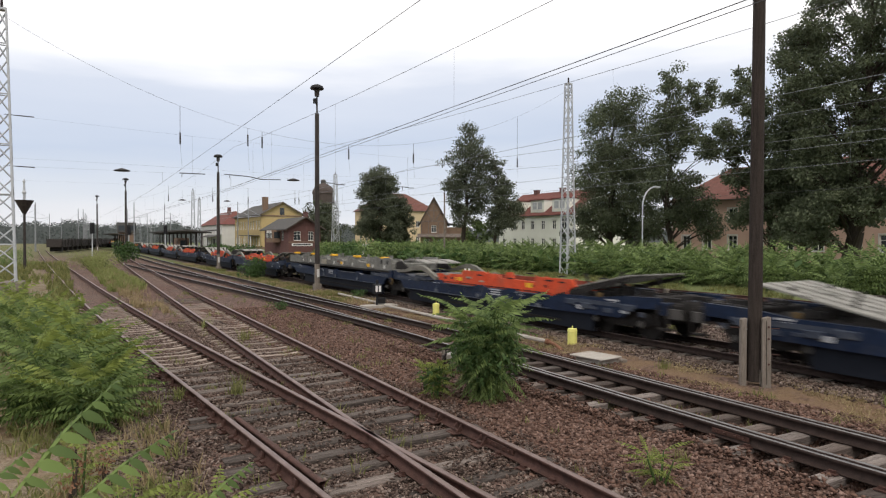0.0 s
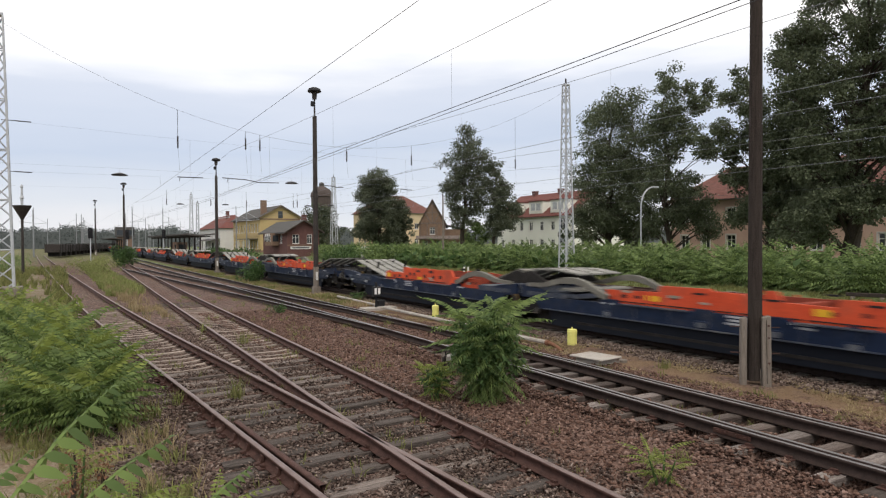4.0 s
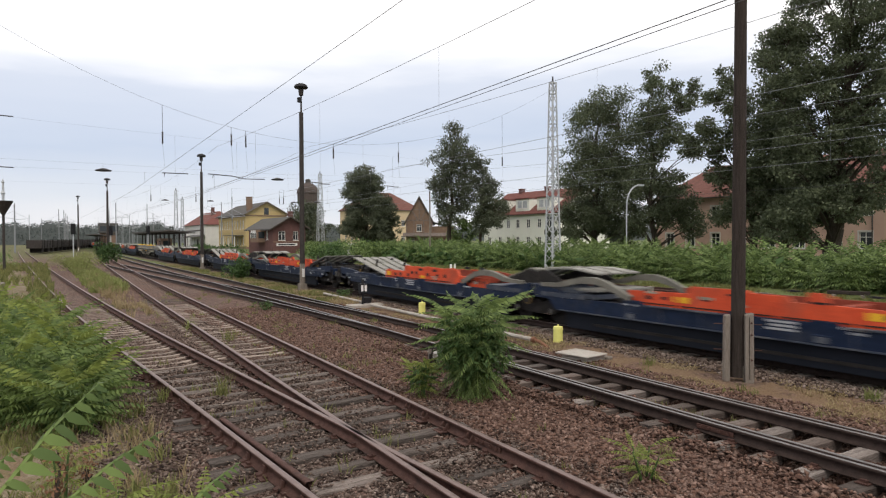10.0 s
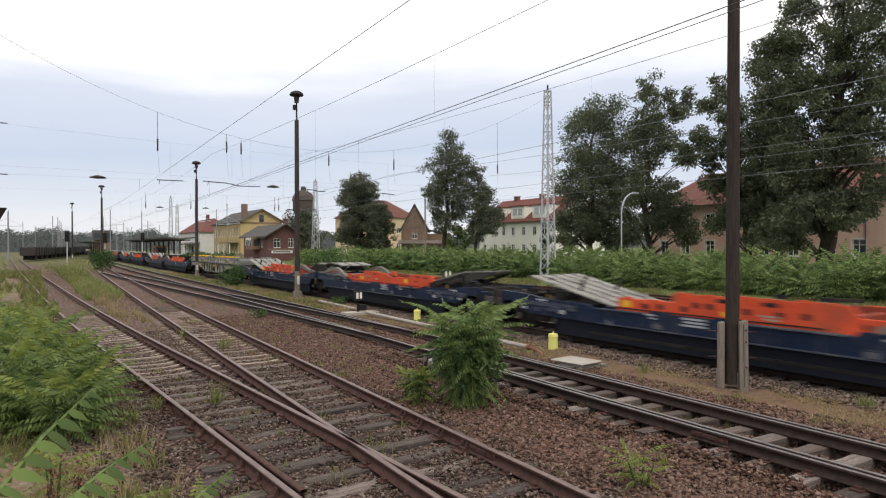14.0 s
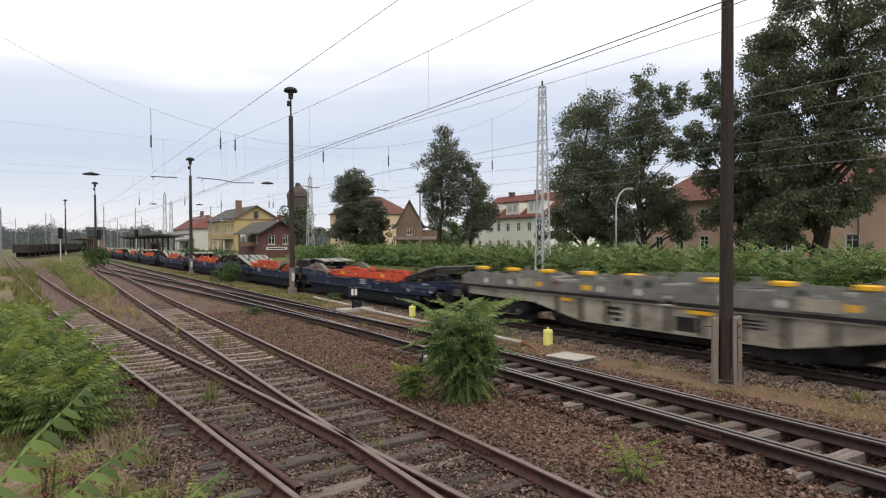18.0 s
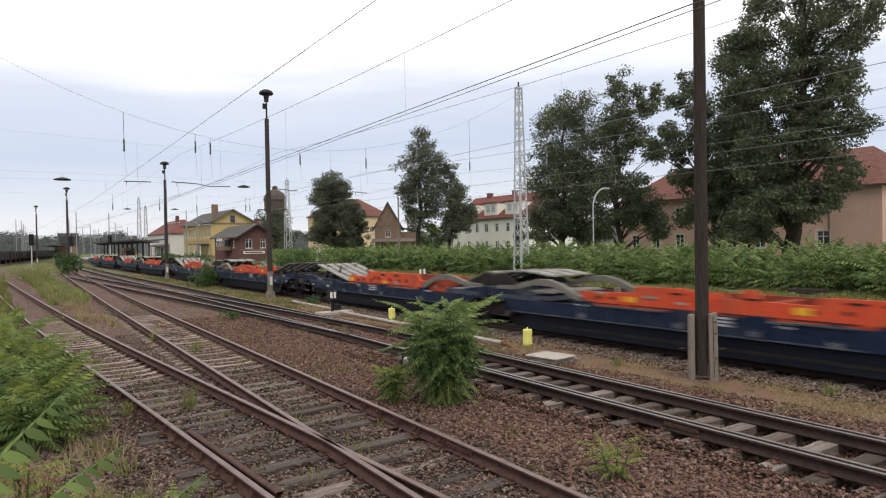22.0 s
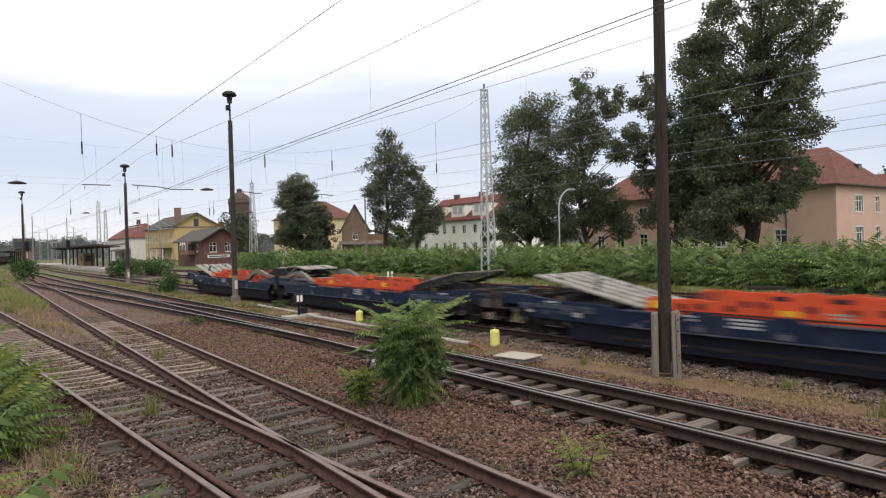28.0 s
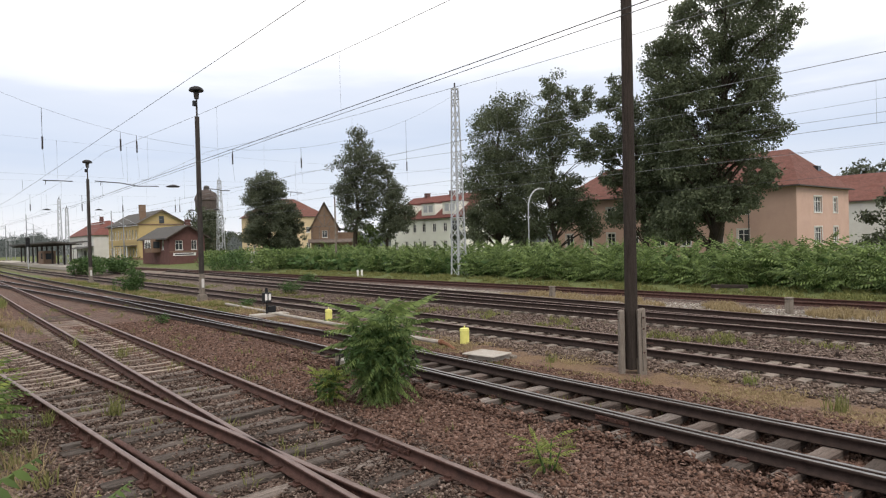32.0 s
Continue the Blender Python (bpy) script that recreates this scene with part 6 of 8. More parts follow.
# ---- posts and lamps ----
def yard_lamp(x, y, h, label, group="yard lamps", r=0.16):
    t = thing("yard_lamp", label, "lamp", x, y, -0.2, 0, group)
    part("post", cyl(bmesh.new(), (0, 0, 0), (0, 0, h - 1.75), r, r * 0.8, 12), M_LAMPPOST, t)
    part("grey_base", cyl(bmesh.new(), (0, 0, 0.1), (0, 0, 1.55), r + 0.01, r + 0.004, 12), M_POST, t)
    part("plate", boxes((-0.07, 0.07, -r - 0.03, -r + 0.02, 0.75, 1.25)), M_GREYWALL, t, "small pale plate")
    part("foot", boxes((-0.22, 0.22, -0.22, 0.22, -0.2, 0.35, 0.03)), M_POST, t)
    part("neck", cyl(bmesh.new(), (0, 0, h - 1.75), (0, 0, h - 0.4), 0.055, 0.05, 8), M_LAMPPOST, t)
    part("box", boxes((-0.22, 0.02, -0.1, 0.1, h - 1.15, h - 0.85, 0.02)), M_BLACK, t)
    part("collar", cyl(bmesh.new(), (0, 0, h - 0.72), (0, 0, h - 0.35), 0.13, 0.16, 10), M_LAMPPOST, t)
    part("shade", lathe(bmesh.new(), ((0.13, h - 0.30), (0.38, h - 0.30), (0.42, h - 0.24), (0.36, h - 0.11), (0.18, h - 0.02), (0.04, h)), 20), M_BLACK, t, "dark mushroom-shaped shade")
    return t


yard_lamp(13.42, 38.0, 12.37, "tall dark steel yard lamp with a mushroom shade beside the train")
yard_lamp(13.3, 66.0, 11.26, "tall dark steel yard lamp beside the bushes")
yard_lamp(7.9, 100.8, 11.45, "distant dark yard lamp in the grass")
yard_lamp(6.5, 150.0, 11.8, "far yard lamp near the parked wagons")


def wooden_pole():
    t = thing("wooden_pole", "dark tarred wooden pole clamped between two grey posts", "pole", 12.72, 8.66, -0.25)
    t.matrix_basis = pose(12.72, 8.66, -0.25, -0.7, 1.5, 0)
    part("shaft", cyl(bmesh.new(), (0, 0, 0.12), (0, 0, 10.5), 0.148, 0.118, 14), M_POLE, t)
    for off, near, half, h, lean in ((-0.236, -0.02, 0.058, 1.45, 0.0), (0.195, -0.12, 0.088, 1.49, -0.8)):
        bm = boxes((-half, half, -0.10, 0.10, -0.1, h, 0.015))
        for v in bm.verts:
            if v.co.z > 1:
                v.co.z += 0.25 * v.co.x
        ob = part("clamp_post", bm, M_POST, t, "weathered grey square post")
        ob.matrix_basis = pose(off * 0.743 + near * 0.669, -off * 0.669 + near * 0.743, 0, 0, lean, -42)
        if off > 0:
            part("crack", boxes((-0.012, 0.002, -0.104, -0.09, 0.1, h - 0.06)), M_POLE, ob)
            for z in (0.52, 1.05, 1.3):
                part("bolt_head", cyl(bmesh.new(), (0.035, -0.12, z), (0.035, -0.098, z), 0.022, 0.022, 8), M_RAIL, ob)
    for k, h in ((0.03, 0.26), (0.07, 0.2)):
        part("splint", boxes((k - 0.07, k - 0.058, -0.165, -0.15, 0.08, 0.12 + h)), M_POST, t, "pale splintered wood")
    for z in (0.7, 1.25):
        bm = bmesh.new()
        cyl(bm, (-0.36, 0.33, z), (0.36, -0.33, z), 0.01, 0.01, 6)
        part("through_bolt", bm, M_RAIL, t)
    return t


wooden_pole()

t = thing("funnel_post", "dark post with a funnel-shaped lamp bracket", "post", -2.85, 72, -0.2)
part("shaft", cyl(bmesh.new(), (0, 0, 0), (0, 0, 5.6), 0.13, 0.11, 10), M_LAMPPOST, t)
part("funnel", lathe(bmesh.new(), ((0.12, 5.3), (0.75, 6.5), (0.78, 6.6), (0.15, 6.6)), 14), M_LAMPPOST, t)
part("spike", lathe(bmesh.new(), ((0.1, 6.6), (0.12, 7.2), (0.2, 7.3), (0.1, 7.5), (0.08, 8.2), (0.14, 8.3), (0.02, 8.6)), 8), M_GALV, t)


def canister(x, y):
    t = thing("cable_marker", "pale yellow plastic cap over a cable marker", "marker", x, y, -0.23, 0, "yellow caps along the line")
    part("cap", lathe(bmesh.new(), ((0.135, 0.0), (0.14, 0.03), (0.137, 0.47), (0.13, 0.495), (0.03, 0.50)), 18), M_LEMON, t)
    part("ring", lathe(bmesh.new(), ((0.142, 0.40), (0.147, 0.41), (0.147, 0.43), (0.142, 0.44)), 18), M_LEMON, t)
    part("eyelet", cyl(bmesh.new(), (0, 0, 0.5), (0, 0, 0.57), 0.022, 0.015, 6), M_LEMON, t)


canister(12.92, 14.6)
canister(13.1, 22.95)

t = thing("dwarf_signal", "small black dwarf signal lamp on a white foot", "signal", 12.48, 27.3, -0.2)
part("post", cyl(bmesh.new(), (0, 0, 0), (0, 0, 0.6), 0.06, 0.05, 8), M_BLACK, t)
part("weight", boxes((0.05, 0.42, -0.07, 0.07, 0.1, 0.38, 0.03)), M_BLACK, t)
part("lamp_box", boxes((-0.17, 0.17, -0.14, 0.14, 0.55, 1.0, 0.02)), M_BLACK, t)
part("lamp_face", boxes((-0.14, -0.03, -0.146, -0.14, 0.66, 0.94), (0.03, 0.14, -0.146, -0.14, 0.66, 0.94)), M_WHITE, t)
part("chimney", cyl(bmesh.new(), (0, 0, 1.0), (0, 0, 1.2), 0.08, 0.06, 8), M_BLACK, t)
part("foot", boxes((-0.7, 0.9, -0.35, 0.35, -0.1, 0.06, 0.02)), M_SLAB, t)

t = thing("cable_cover", "pale concrete cable chamber with a lifted lid", "cover", 11.72, 12.35, -0.22, 8)
part("chamber", boxes((-0.36, 0.40, -0.42, 0.38, -0.1, 0.12, 0.02)), M_SLAB, t)
part("lid", boxes((-0.45, 0.36, -0.52, 0.50, 0.125, 0.17, 0.015)), M_SLAB, t)
part("side_block", boxes((0.42, 0.62, -0.5, -0.05, -0.05, 0.06, 0.02)), M_POST, t)
for a, b in (((13.0, 33.4), (12.72, 27.9)), ((12.55, 26.6), (12.35, 21.0)), ((12.33, 20.9), (12.2, 14.9))):
    t = thing("cable_duct", "pale concrete cable duct lying along the track", "duct", a[0], a[1], -0.2, 0, "cable ducts along the line")
    part("duct", cyl(bmesh.new(), (0, 0, 0.1), (b[0] - a[0], b[1] - a[1], 0.1), 0.065, 0.065, 8), M_SLAB, t)
t = thing("marker_post", "small grey post with a white label in the shrub", "post", 7.0, 11.9, -0.2)
part("post", boxes((-0.014, 0.014, -0.014, 0.014, 0, 0.66)), M_LAMPPOST, t)
part("box", boxes((-0.06, -0.01, -0.03, 0.03, 0.5, 0.64, 0.01)), M_LAMPPOST, t)
part("plate", boxes((0.0, 0.11, -0.05, -0.035, 0.52, 0.64, 0.01)), M_SLAB, t)


for x, y in ((26.3, 10.8), (26.2, 22.6)):
    t = thing("concrete_post", "short weathered concrete post beside the far track", "post", x, y, -0.3, 0, "short posts beside the far track")
    part("shaft", boxes((-0.14, 0.14, -0.12, 0.12, -0.1, 0.62, 0.03)), M_POST, t)
    part("cap", boxes((-0.16, 0.16, -0.14, 0.14, 0.62, 0.68, 0.02)), M_POST, t)
t = thing("clay_pipe", "short rust-brown clay pipe at the end of the cable duct", "pipe", 12.2, 14.75, -0.2)
part("pipe", tube(bmesh.new(), [Vector(p) for p in ((0, 0.1, 0.1), (-0.04, -0.2, 0.09), (-0.1, -0.5, 0.03), (-0.14, -0.7, -0.04))], 0.055, 8), M_RUST, t)
part("collar", cyl(bmesh.new(), (0, 0.14, 0.1), (-0.01, 0.02, 0.1), 0.085, 0.085, 10), M_RUST, t)
t = thing("marker_pair", "two small white marker stakes in the grass by the hedge", "marker", 32.6, 51.2, -0.2)
for a in (-0.22, 0.22):
    part("stake", boxes((a - 0.1, a + 0.1, -0.03, 0.03, 0.0, 0.62, 0.01)), M_WHITE, t)
t = thing("garden_fence", "white metal garden fence behind the hedge", "fence", 64.0, 9.5, 0.0)
for i in range(22):
    part("post", boxes((-0.025, 0.025, i * 0.6 - 0.025, i * 0.6 + 0.025, -0.2, 1.5)), M_WHITE, t)
for z in (0.5, 1.0, 1.42):
    part("rail", boxes((-0.02, 0.02, -0.2, 12.8, z, z + 0.06)), M_WHITE, t)
t = thing("timber_beam", "old dark timber beam lying propped at the hedge foot", "beam", 33.6, 16.8, -0.2, 20)
part("beam", boxes((-0.12, 0.12, -0.9, 0.9, 0.22, 0.40, 0.02)), M_POLE, t)
for a in (-0.6, 0.6):
    part("prop", boxes((-0.2, 0.2, a - 0.1, a + 0.1, -0.1, 0.22, 0.02)), M_POST, t)


def street_lamp(x, y, h):
    t = thing("street_lamp", "pale curved street lamp before the trees", "street lamp", x, y, -0.2)
    pts = [Vector((0, 0, 0)), Vector((0, 0, h - 2))] + [Vector((1.3 * (1 - math.cos(a)) * 1.3, 0, h - 2 + 1.9 * math.sin(a))) for a in np.linspace(0.2, 1.5, 7)]
    bm = tube(bmesh.new(), pts, 0.07, 6)
    part("pole", bm, M_GALV, t)
    e = pts[-1]
    part("head", boxes((e.x - 0.1, e.x + 0.65, -0.14, 0.14, e.z - 0.08, e.z + 0.08, 0.03)), M_GALV, t)


street_lamp(46.0, 42.4, 8.0)


# ---- buildings ----
def wall_plane(name, parent, mat, length, height, holes, place, gable=0.0):
    """A wall with real openings: local x along the wall, z up, the outside towards -y. holes: (x, z, w, h)."""
    xs = sorted({0.0, length, *[h[0] for h in holes], *[h[0] + h[2] for h in holes]})
    zs = sorted({0.0, height, *[h[1] for h in holes], *[h[1] + h[3] for h in holes]})
    bm = bmesh.new()
    inside = lambda x, z: any(h[0] <= x <= h[0] + h[2] and h[1] <= z <= h[1] + h[3] for h in holes)
    quad = lambda *c: bm.faces.new([bm.verts.new(p) for p in c])
    for a, b in zip(xs[:-1], xs[1:]):
        for c, d in zip(zs[:-1], zs[1:]):
            if not inside((a + b) / 2, (c + d) / 2):
                quad((a, 0, c), (b, 0, c), (b, 0, d), (a, 0, d))
    for x, z, w, h in holes:
        q = 0.22
        quad((x, 0, z), (x, q, z), (x + w, q, z), (x + w, 0, z))
        quad((x, 0, z + h), (x + w, 0, z + h), (x + w, q, z + h), (x, q, z + h))
        quad((x, 0, z), (x, 0, z + h), (x, q, z + h), (x, q, z))
        quad((x + w, 0, z), (x + w, q, z), (x + w, q, z + h), (x + w, 0, z + h))
    if gable:
        bm.faces.new([bm.verts.new(p) for p in ((0, 0, height), (length, 0, height), (length / 2, 0, height + gable))])
    quad((0, 0.3, 0), (0, 0.3, height), (length, 0.3, height), (length, 0.3, 0))
    ob = part(name, bm, mat, parent)
    ob.matrix_basis = place
    return ob


def window(parent, place, w, h, bars_n=1, cross=True):
    o = new("window")
    o.parent = parent
    o.matrix_basis = place
    f = 0.07
    bm = boxes((0, f, 0.1, 0.16, 0, h), (w - f, w, 0.1, 0.16, 0, h), (f, w - f, 0.1, 0.16, 0, f), (f, w - f, 0.1, 0.16, h - f, h))
    for i in range(bars_n):
        x = w * (i + 1) / (bars_n + 1)
        box(bm, x - 0.035, x + 0.035, 0.1, 0.15, f, h - f)
    if cross:
        box(bm, f, w - f, 0.1, 0.15, h * 0.66, h * 0.66 + 0.06)
    part("frame", bm, M_FRAME, o)
    part("pane", boxes((f * 0.5, w - f * 0.5, 0.17, 0.19, 0.02, h - 0.02)), M_GLASS, o)
    part("sill", boxes((-0.06, w + 0.06, -0.06, 0.1, -0.08, 0)), M_FRAME, o)


def house(name, label, x0, y0, wx, ly, eave, ridge, mat, roof_mat, west=(), south=(), hip=True, base=-0.1, over=0.4, roof="y", trim=None, surround=False, run=None):
    """A block with a west wall (towards the tracks) and a south wall that show; windows given as (along, z, w, h)."""
    t = thing(name, label, "house", x0, y0, base)
    W = Matrix.Translation((0, ly, 0)) @ pose(0, 0, 0, 0, 0, -90)
    S = Matrix.Identity(4)
    g = 0 if hip or roof == "x" else ridge - eave
    gw = ridge - eave if roof == "x" and not hip else 0
    # west wall runs from the far end towards the camera: along = metres from the far end
    wall_plane("west_wall", t, mat, ly, eave, west, W, gw)
    wall_plane("south_wall", t, mat, wx, eave, south, S, g)
    wall_plane("east_wall", t, mat, ly, eave, (), Matrix.Translation((wx, 0, 0)) @ pose(0, 0, 0, 0, 0, 90), gw)
    wall_plane("north_wall", t, mat, wx, eave, (), Matrix.Translation((wx, ly, 0)) @ pose(0, 0, 0, 0, 0, 180), g)
    for M, ws in ((W, west), (S, south)):
        for a, z, w, h in ws:
            if z > 0.05:
                window(t, M @ Matrix.Translation((a, 0, z)), w, h, 2 if w > 1.5 else 1)
                if surround:
                    sb = boxes((a - 0.13, a, -0.03, 0.02, z - 0.1, z + h + 0.13), (a + w, a + w + 0.13, -0.03, 0.02, z - 0.1, z + h + 0.13), (a, a + w, -0.03, 0.02, z + h, z + h + 0.13))
                    ob = part("window_surround", sb, M_GREYWALL, t)
                    ob.matrix_basis = M
    bm = bmesh.new()
    o, th = over, 0.14
    ze = eave - 0.05
    if hip:
        k = run or min(wx, ly) * 0.5
        c = [(-o, -o, ze), (wx + o, -o, ze), (wx + o, ly + o, ze), (-o, ly + o, ze)]
        r = [(wx / 2, k, ridge), (wx / 2, ly - k, ridge)] if ly >= wx else [(k, ly / 2, ridge), (wx - k, ly / 2, ridge)]
        V = [bm.verts.new(p) for p in c + r] + [bm.verts.new((p[0], p[1], p[2] - th)) for p in c]
        F = ((0, 1, 4), (1, 2, 5, 4), (2, 3, 5), (3, 0, 4, 5)) if ly >= wx else ((0, 1, 5, 4), (1, 2, 5), (2, 3, 4, 5), (3, 0, 4))
        for q in F:
            bm.faces.new([V[i] for i in q])
        for i in range(4):
            bm.faces.new([V[6 + i], V[6 + (i + 1) % 4], V[(i + 1) % 4], V[i]])
        bm.faces.new([V[9], V[8], V[7], V[6]])
    elif roof == "y":
        s = (ridge - eave) / (wx / 2)
        prism(bm, ((-o, ze - o * s), (wx / 2, ridge), (wx + o, ze - o * s), (wx + o, ze - o * s + th), (wx / 2, ridge + th * 1.2), (-o, ze - o * s + th)), -o, ly + o, "y")
    else:
        s = (ridge - eave) / (ly / 2)
        prism(bm, ((-o, ze - o * s), (ly / 2, ridge), (ly + o, ze - o * s), (ly + o, ze - o * s + th), (ly / 2, ridge + th * 1.2), (-o, ze - o * s + th)), -o, wx + o, "x")
    part("roof", bm, roof_mat, t)
    part("gutter", boxes((-o - 0.1, -o, -o, ly + o, ze - 0.16, ze - 0.04), (-o, wx + o, -o - 0.1, -o, ze - 0.16, ze - 0.04)) if hip else boxes((-o - 0.08, -o, -o, ly + o, ze - o * 0.6 - 0.1, ze - o * 0.6)), M_ROOF_DARK, t)
    return t


def chimney(parent, x, y, z0, z1, w=0.6, mat=None):
    part("chimney", boxes((x - w / 2, x + w / 2, y - w / 2, y + w / 2, z0, z1, 0.02), (x - w / 2 - 0.06, x + w / 2 + 0.06, y - w / 2 - 0.06, y + w / 2 + 0.06, z1 - 0.15, z1)), mat or M_BRICK, parent)


def grid_windows(starts, rows):
    return tuple((a, z, w, h) for a in starts for z, w, h in rows)


ROWS_PINK = ((1.75, 1.15, 1.65), (4.95, 1.15, 1.55))
pink = house("apartment_house", "long pink plastered apartment house with a red hipped roof", 66.6, 26.5, 13.6, 30.0, 7.65, 11.9, M_PINK, M_ROOF,
             grid_windows((1.6, 4.6, 8.0, 11.2, 14.6, 17.8, 21.4, 24.2), ROWS_PINK), ((4.2, 1.75, 1.9, 1.7), (9.2, 1.75, 1.15, 1.7), (4.2, 4.95, 1.9, 1.6), (9.2, 4.95, 1.15, 1.6)), surround=True, run=3.4)
part("downpipe", cyl(bmesh.new(), (-0.08, 4.6, 0), (-0.08, 4.6, 7.5), 0.06, 0.06, 8), M_ROOF_DARK, pink)
part("dormer", boxes((1.2, 3.2, 18.5, 20.2, 8.4, 9.2, 0.05)), M_ROOF, pink)
part("skylight", boxes((8.6, 9.4, 1.2, 1.7, 9.45, 10.0)), M_GLASS, pink)

ROWS_IV = ((1.75, 0.95, 1.3), (4.55, 0.95, 1.4))
ivory = house("apartment_house", "ivory plastered house with a red mansard roof and white dormers", 68.6, 77.0, 11.0, 20.0, 7.0, 10.9, M_IVORY, M_ROOF_BROWN,
              grid_windows((1.0, 4.2, 6.6, 9.2, 12.0, 14.8), ROWS_IV) + ((16.9, 1.2, 1.5, 2.4), (16.9, 4.4, 1.5, 2.0)), (), hip=False, over=0.3)
for a in (2.0, 7.6, 13.6):
    d = part("dormer", boxes((0.3, 4.2, a, a + 3.6, 7.35, 9.4, 0.04)), M_IVORY, ivory, "white dormer")
    part("dormer_window", boxes((0.27, 0.3, a + 0.5, a + 1.6, 7.9, 9.0), (0.27, 0.3, a + 1.9, a + 3.0, 7.9, 9.0)), M_PANE_SKY, d)
    part("dormer_frame", boxes((0.24, 0.27, a + 0.4, a + 3.1, 7.78, 7.9), (0.24, 0.27, a + 0.4, a + 3.1, 9.0, 9.1), (0.24, 0.27, a + 1.6, a + 1.9, 7.9, 9.0)), M_FRAME, d)
    part("dormer_roof", boxes((0.1, 4.4, a - 0.15, a + 3.75, 9.4, 9.56)), M_ROOF_BROWN, d)
for a in (3.0, 9.0, 16.0):
    chimney(ivory, 5.5, a, 10.2, 11.7, 0.8)

station = house("station_building", "yellow brick station building with a grey gabled roof", 44.0, 166.0, 10.6, 29.0, 9.3, 12.2, M_OCHRE, M_ROOF_DARK,
                grid_windows(tuple(1.2 + 2.75 * i for i in range(10)), ((1.2, 1.15, 2.0), (5.4, 1.15, 2.2))), ((6.6, 5.6, 1.5, 2.0), (2.0, 1.0, 1.2, 2.0)), hip=False, over=0.7)
chimney(station, 1.6, 2.4, 8, 13.6, 1.3, M_OLDBRICK)
part("gable_window", boxes((4.7, 5.9, -0.04, 0.0, 9.0, 10.8)), M_GLASS, station)
part("cornice", boxes((-0.12, 0.0, 0, 29, 4.5, 4.75), (0, 10.6, -0.12, 0.0, 4.5, 4.75)), M_OCHRE, station)
part("canopy", boxes((-2.4, 0.0, 2, 14, 3.6, 3.8)), M_ROOF_DARK, station)
for a in (2.2, 8.0, 13.7):
    part("canopy_post", boxes((-2.3, -2.15, a, a + 0.15, 0, 3.6)), M_FRAME, station)
part("plinth", boxes((-0.08, 0.0, 0, 29, 0, 0.8), (0, 10.6, -0.08, 0.0, 0, 0.8)), M_OLDBRICK, station)
part("eaves_band", boxes((-0.14, 0.0, 0, 29, 8.5, 9.1), (0, 10.6, -0.14, 0.0, 8.6, 8.9)), M_OLDBRICK, station)
part("verge_board", prism(bmesh.new(), ((-0.75, 8.75), (5.3, 12.1), (11.35, 8.75), (11.35, 9.0), (5.3, 12.4), (-0.75, 9.0)), -0.8, -0.72, "y"), M_TIMBER, station)

brick = house("signal_box", "dark red brick signal building with white windows", 36.7, 119.5, 6.2, 16.5, 5.1, 6.9, M_BRICK, M_ROOF_DARK,
              grid_windows((5.6, 7.6, 9.6, 12.0), ((2.7, 1.3, 1.7),)), ((1.0, 2.6, 1.3, 1.7), (3.8, 2.6, 1.0, 1.7)), hip=False, over=0.8)
part("name_board", boxes((0.6, 4.6, -0.08, -0.02, 1.55, 2.05)), M_WHITE, brick, "white board with an unreadable name")
part("board_bars", boxes((0.9, 4.2, -0.09, -0.08, 1.7, 1.9)), M_BLACK, brick)
part("bay", boxes((-1.6, 0.0, 5.0, 9.5, 2.2, 4.6, 0.05)), M_OLDBRICK, brick)
part("bay_window", boxes((-1.65, -1.6, 5.4, 9.1, 3.0, 4.2), (-1.3, -0.2, 4.94, 5.0, 3.0, 4.2)), M_GLASS, brick)
part("bay_frame", boxes(*[(-1.69, -1.65, 5.4 + i * 0.92, 5.5 + i * 0.92, 3.0, 4.2) for i in range(5)]), M_FRAME, brick)
chimney(brick, 4.6, 4.0, 6, 8.2, 0.8)
for a in (5.5, 6.7, 7.9):
    part("blind", boxes((-1.72, -1.69, a, a + 0.8, 4.0, 4.5)), M_WHITE, brick, "white window blind")
part("string_course", boxes((-0.05, 6.25, -0.06, 0.0, 2.2, 2.4)), M_OLDBRICK, brick)
part("verge_board", prism(bmesh.new(), ((-0.85, 4.45), (3.1, 6.86), (7.05, 4.45), (7.05, 4.7), (3.1, 7.1), (-0.85, 4.7)), -0.9, -0.82, "y"), M_TIMBER, brick)

goods = house("goods_house", "long pale building with a red-brown hipped roof behind the platform", 42.5, 206, 11, 34, 7.3, 11.6, M_GREYWALL, M_ROOF_BROWN, grid_windows(tuple(2 + 3.6 * i for i in range(9)), ((1.2, 1.1, 1.8), (4.4, 1.1, 1.6))), ())
part("awning", prism(bmesh.new(), ((-3.0, 3.3), (0.0, 3.9), (0.0, 4.05), (-3.0, 3.45)), -0.0, 22.0, "y"), M_ROOF_DARK, goods)
for a in (1.0, 7.0, 13.0, 19.0):
    part("awning_post", boxes((-2.9, -2.75, a, a + 0.15, 0.0, 3.4)), M_LAMPPOST, goods)
part("goods_door", boxes((-0.05, 0.0, 4.0, 6.4, 0.1, 2.8), (-0.05, 0.0, 10.0, 12.4, 0.1, 2.8)), M_LAMPPOST, goods)
chimney(goods, 4.0, 8.0, 9.5, 12.8, 0.9)
chimney(goods, 6.5, 20.0, 9.5, 12.6, 0.9)
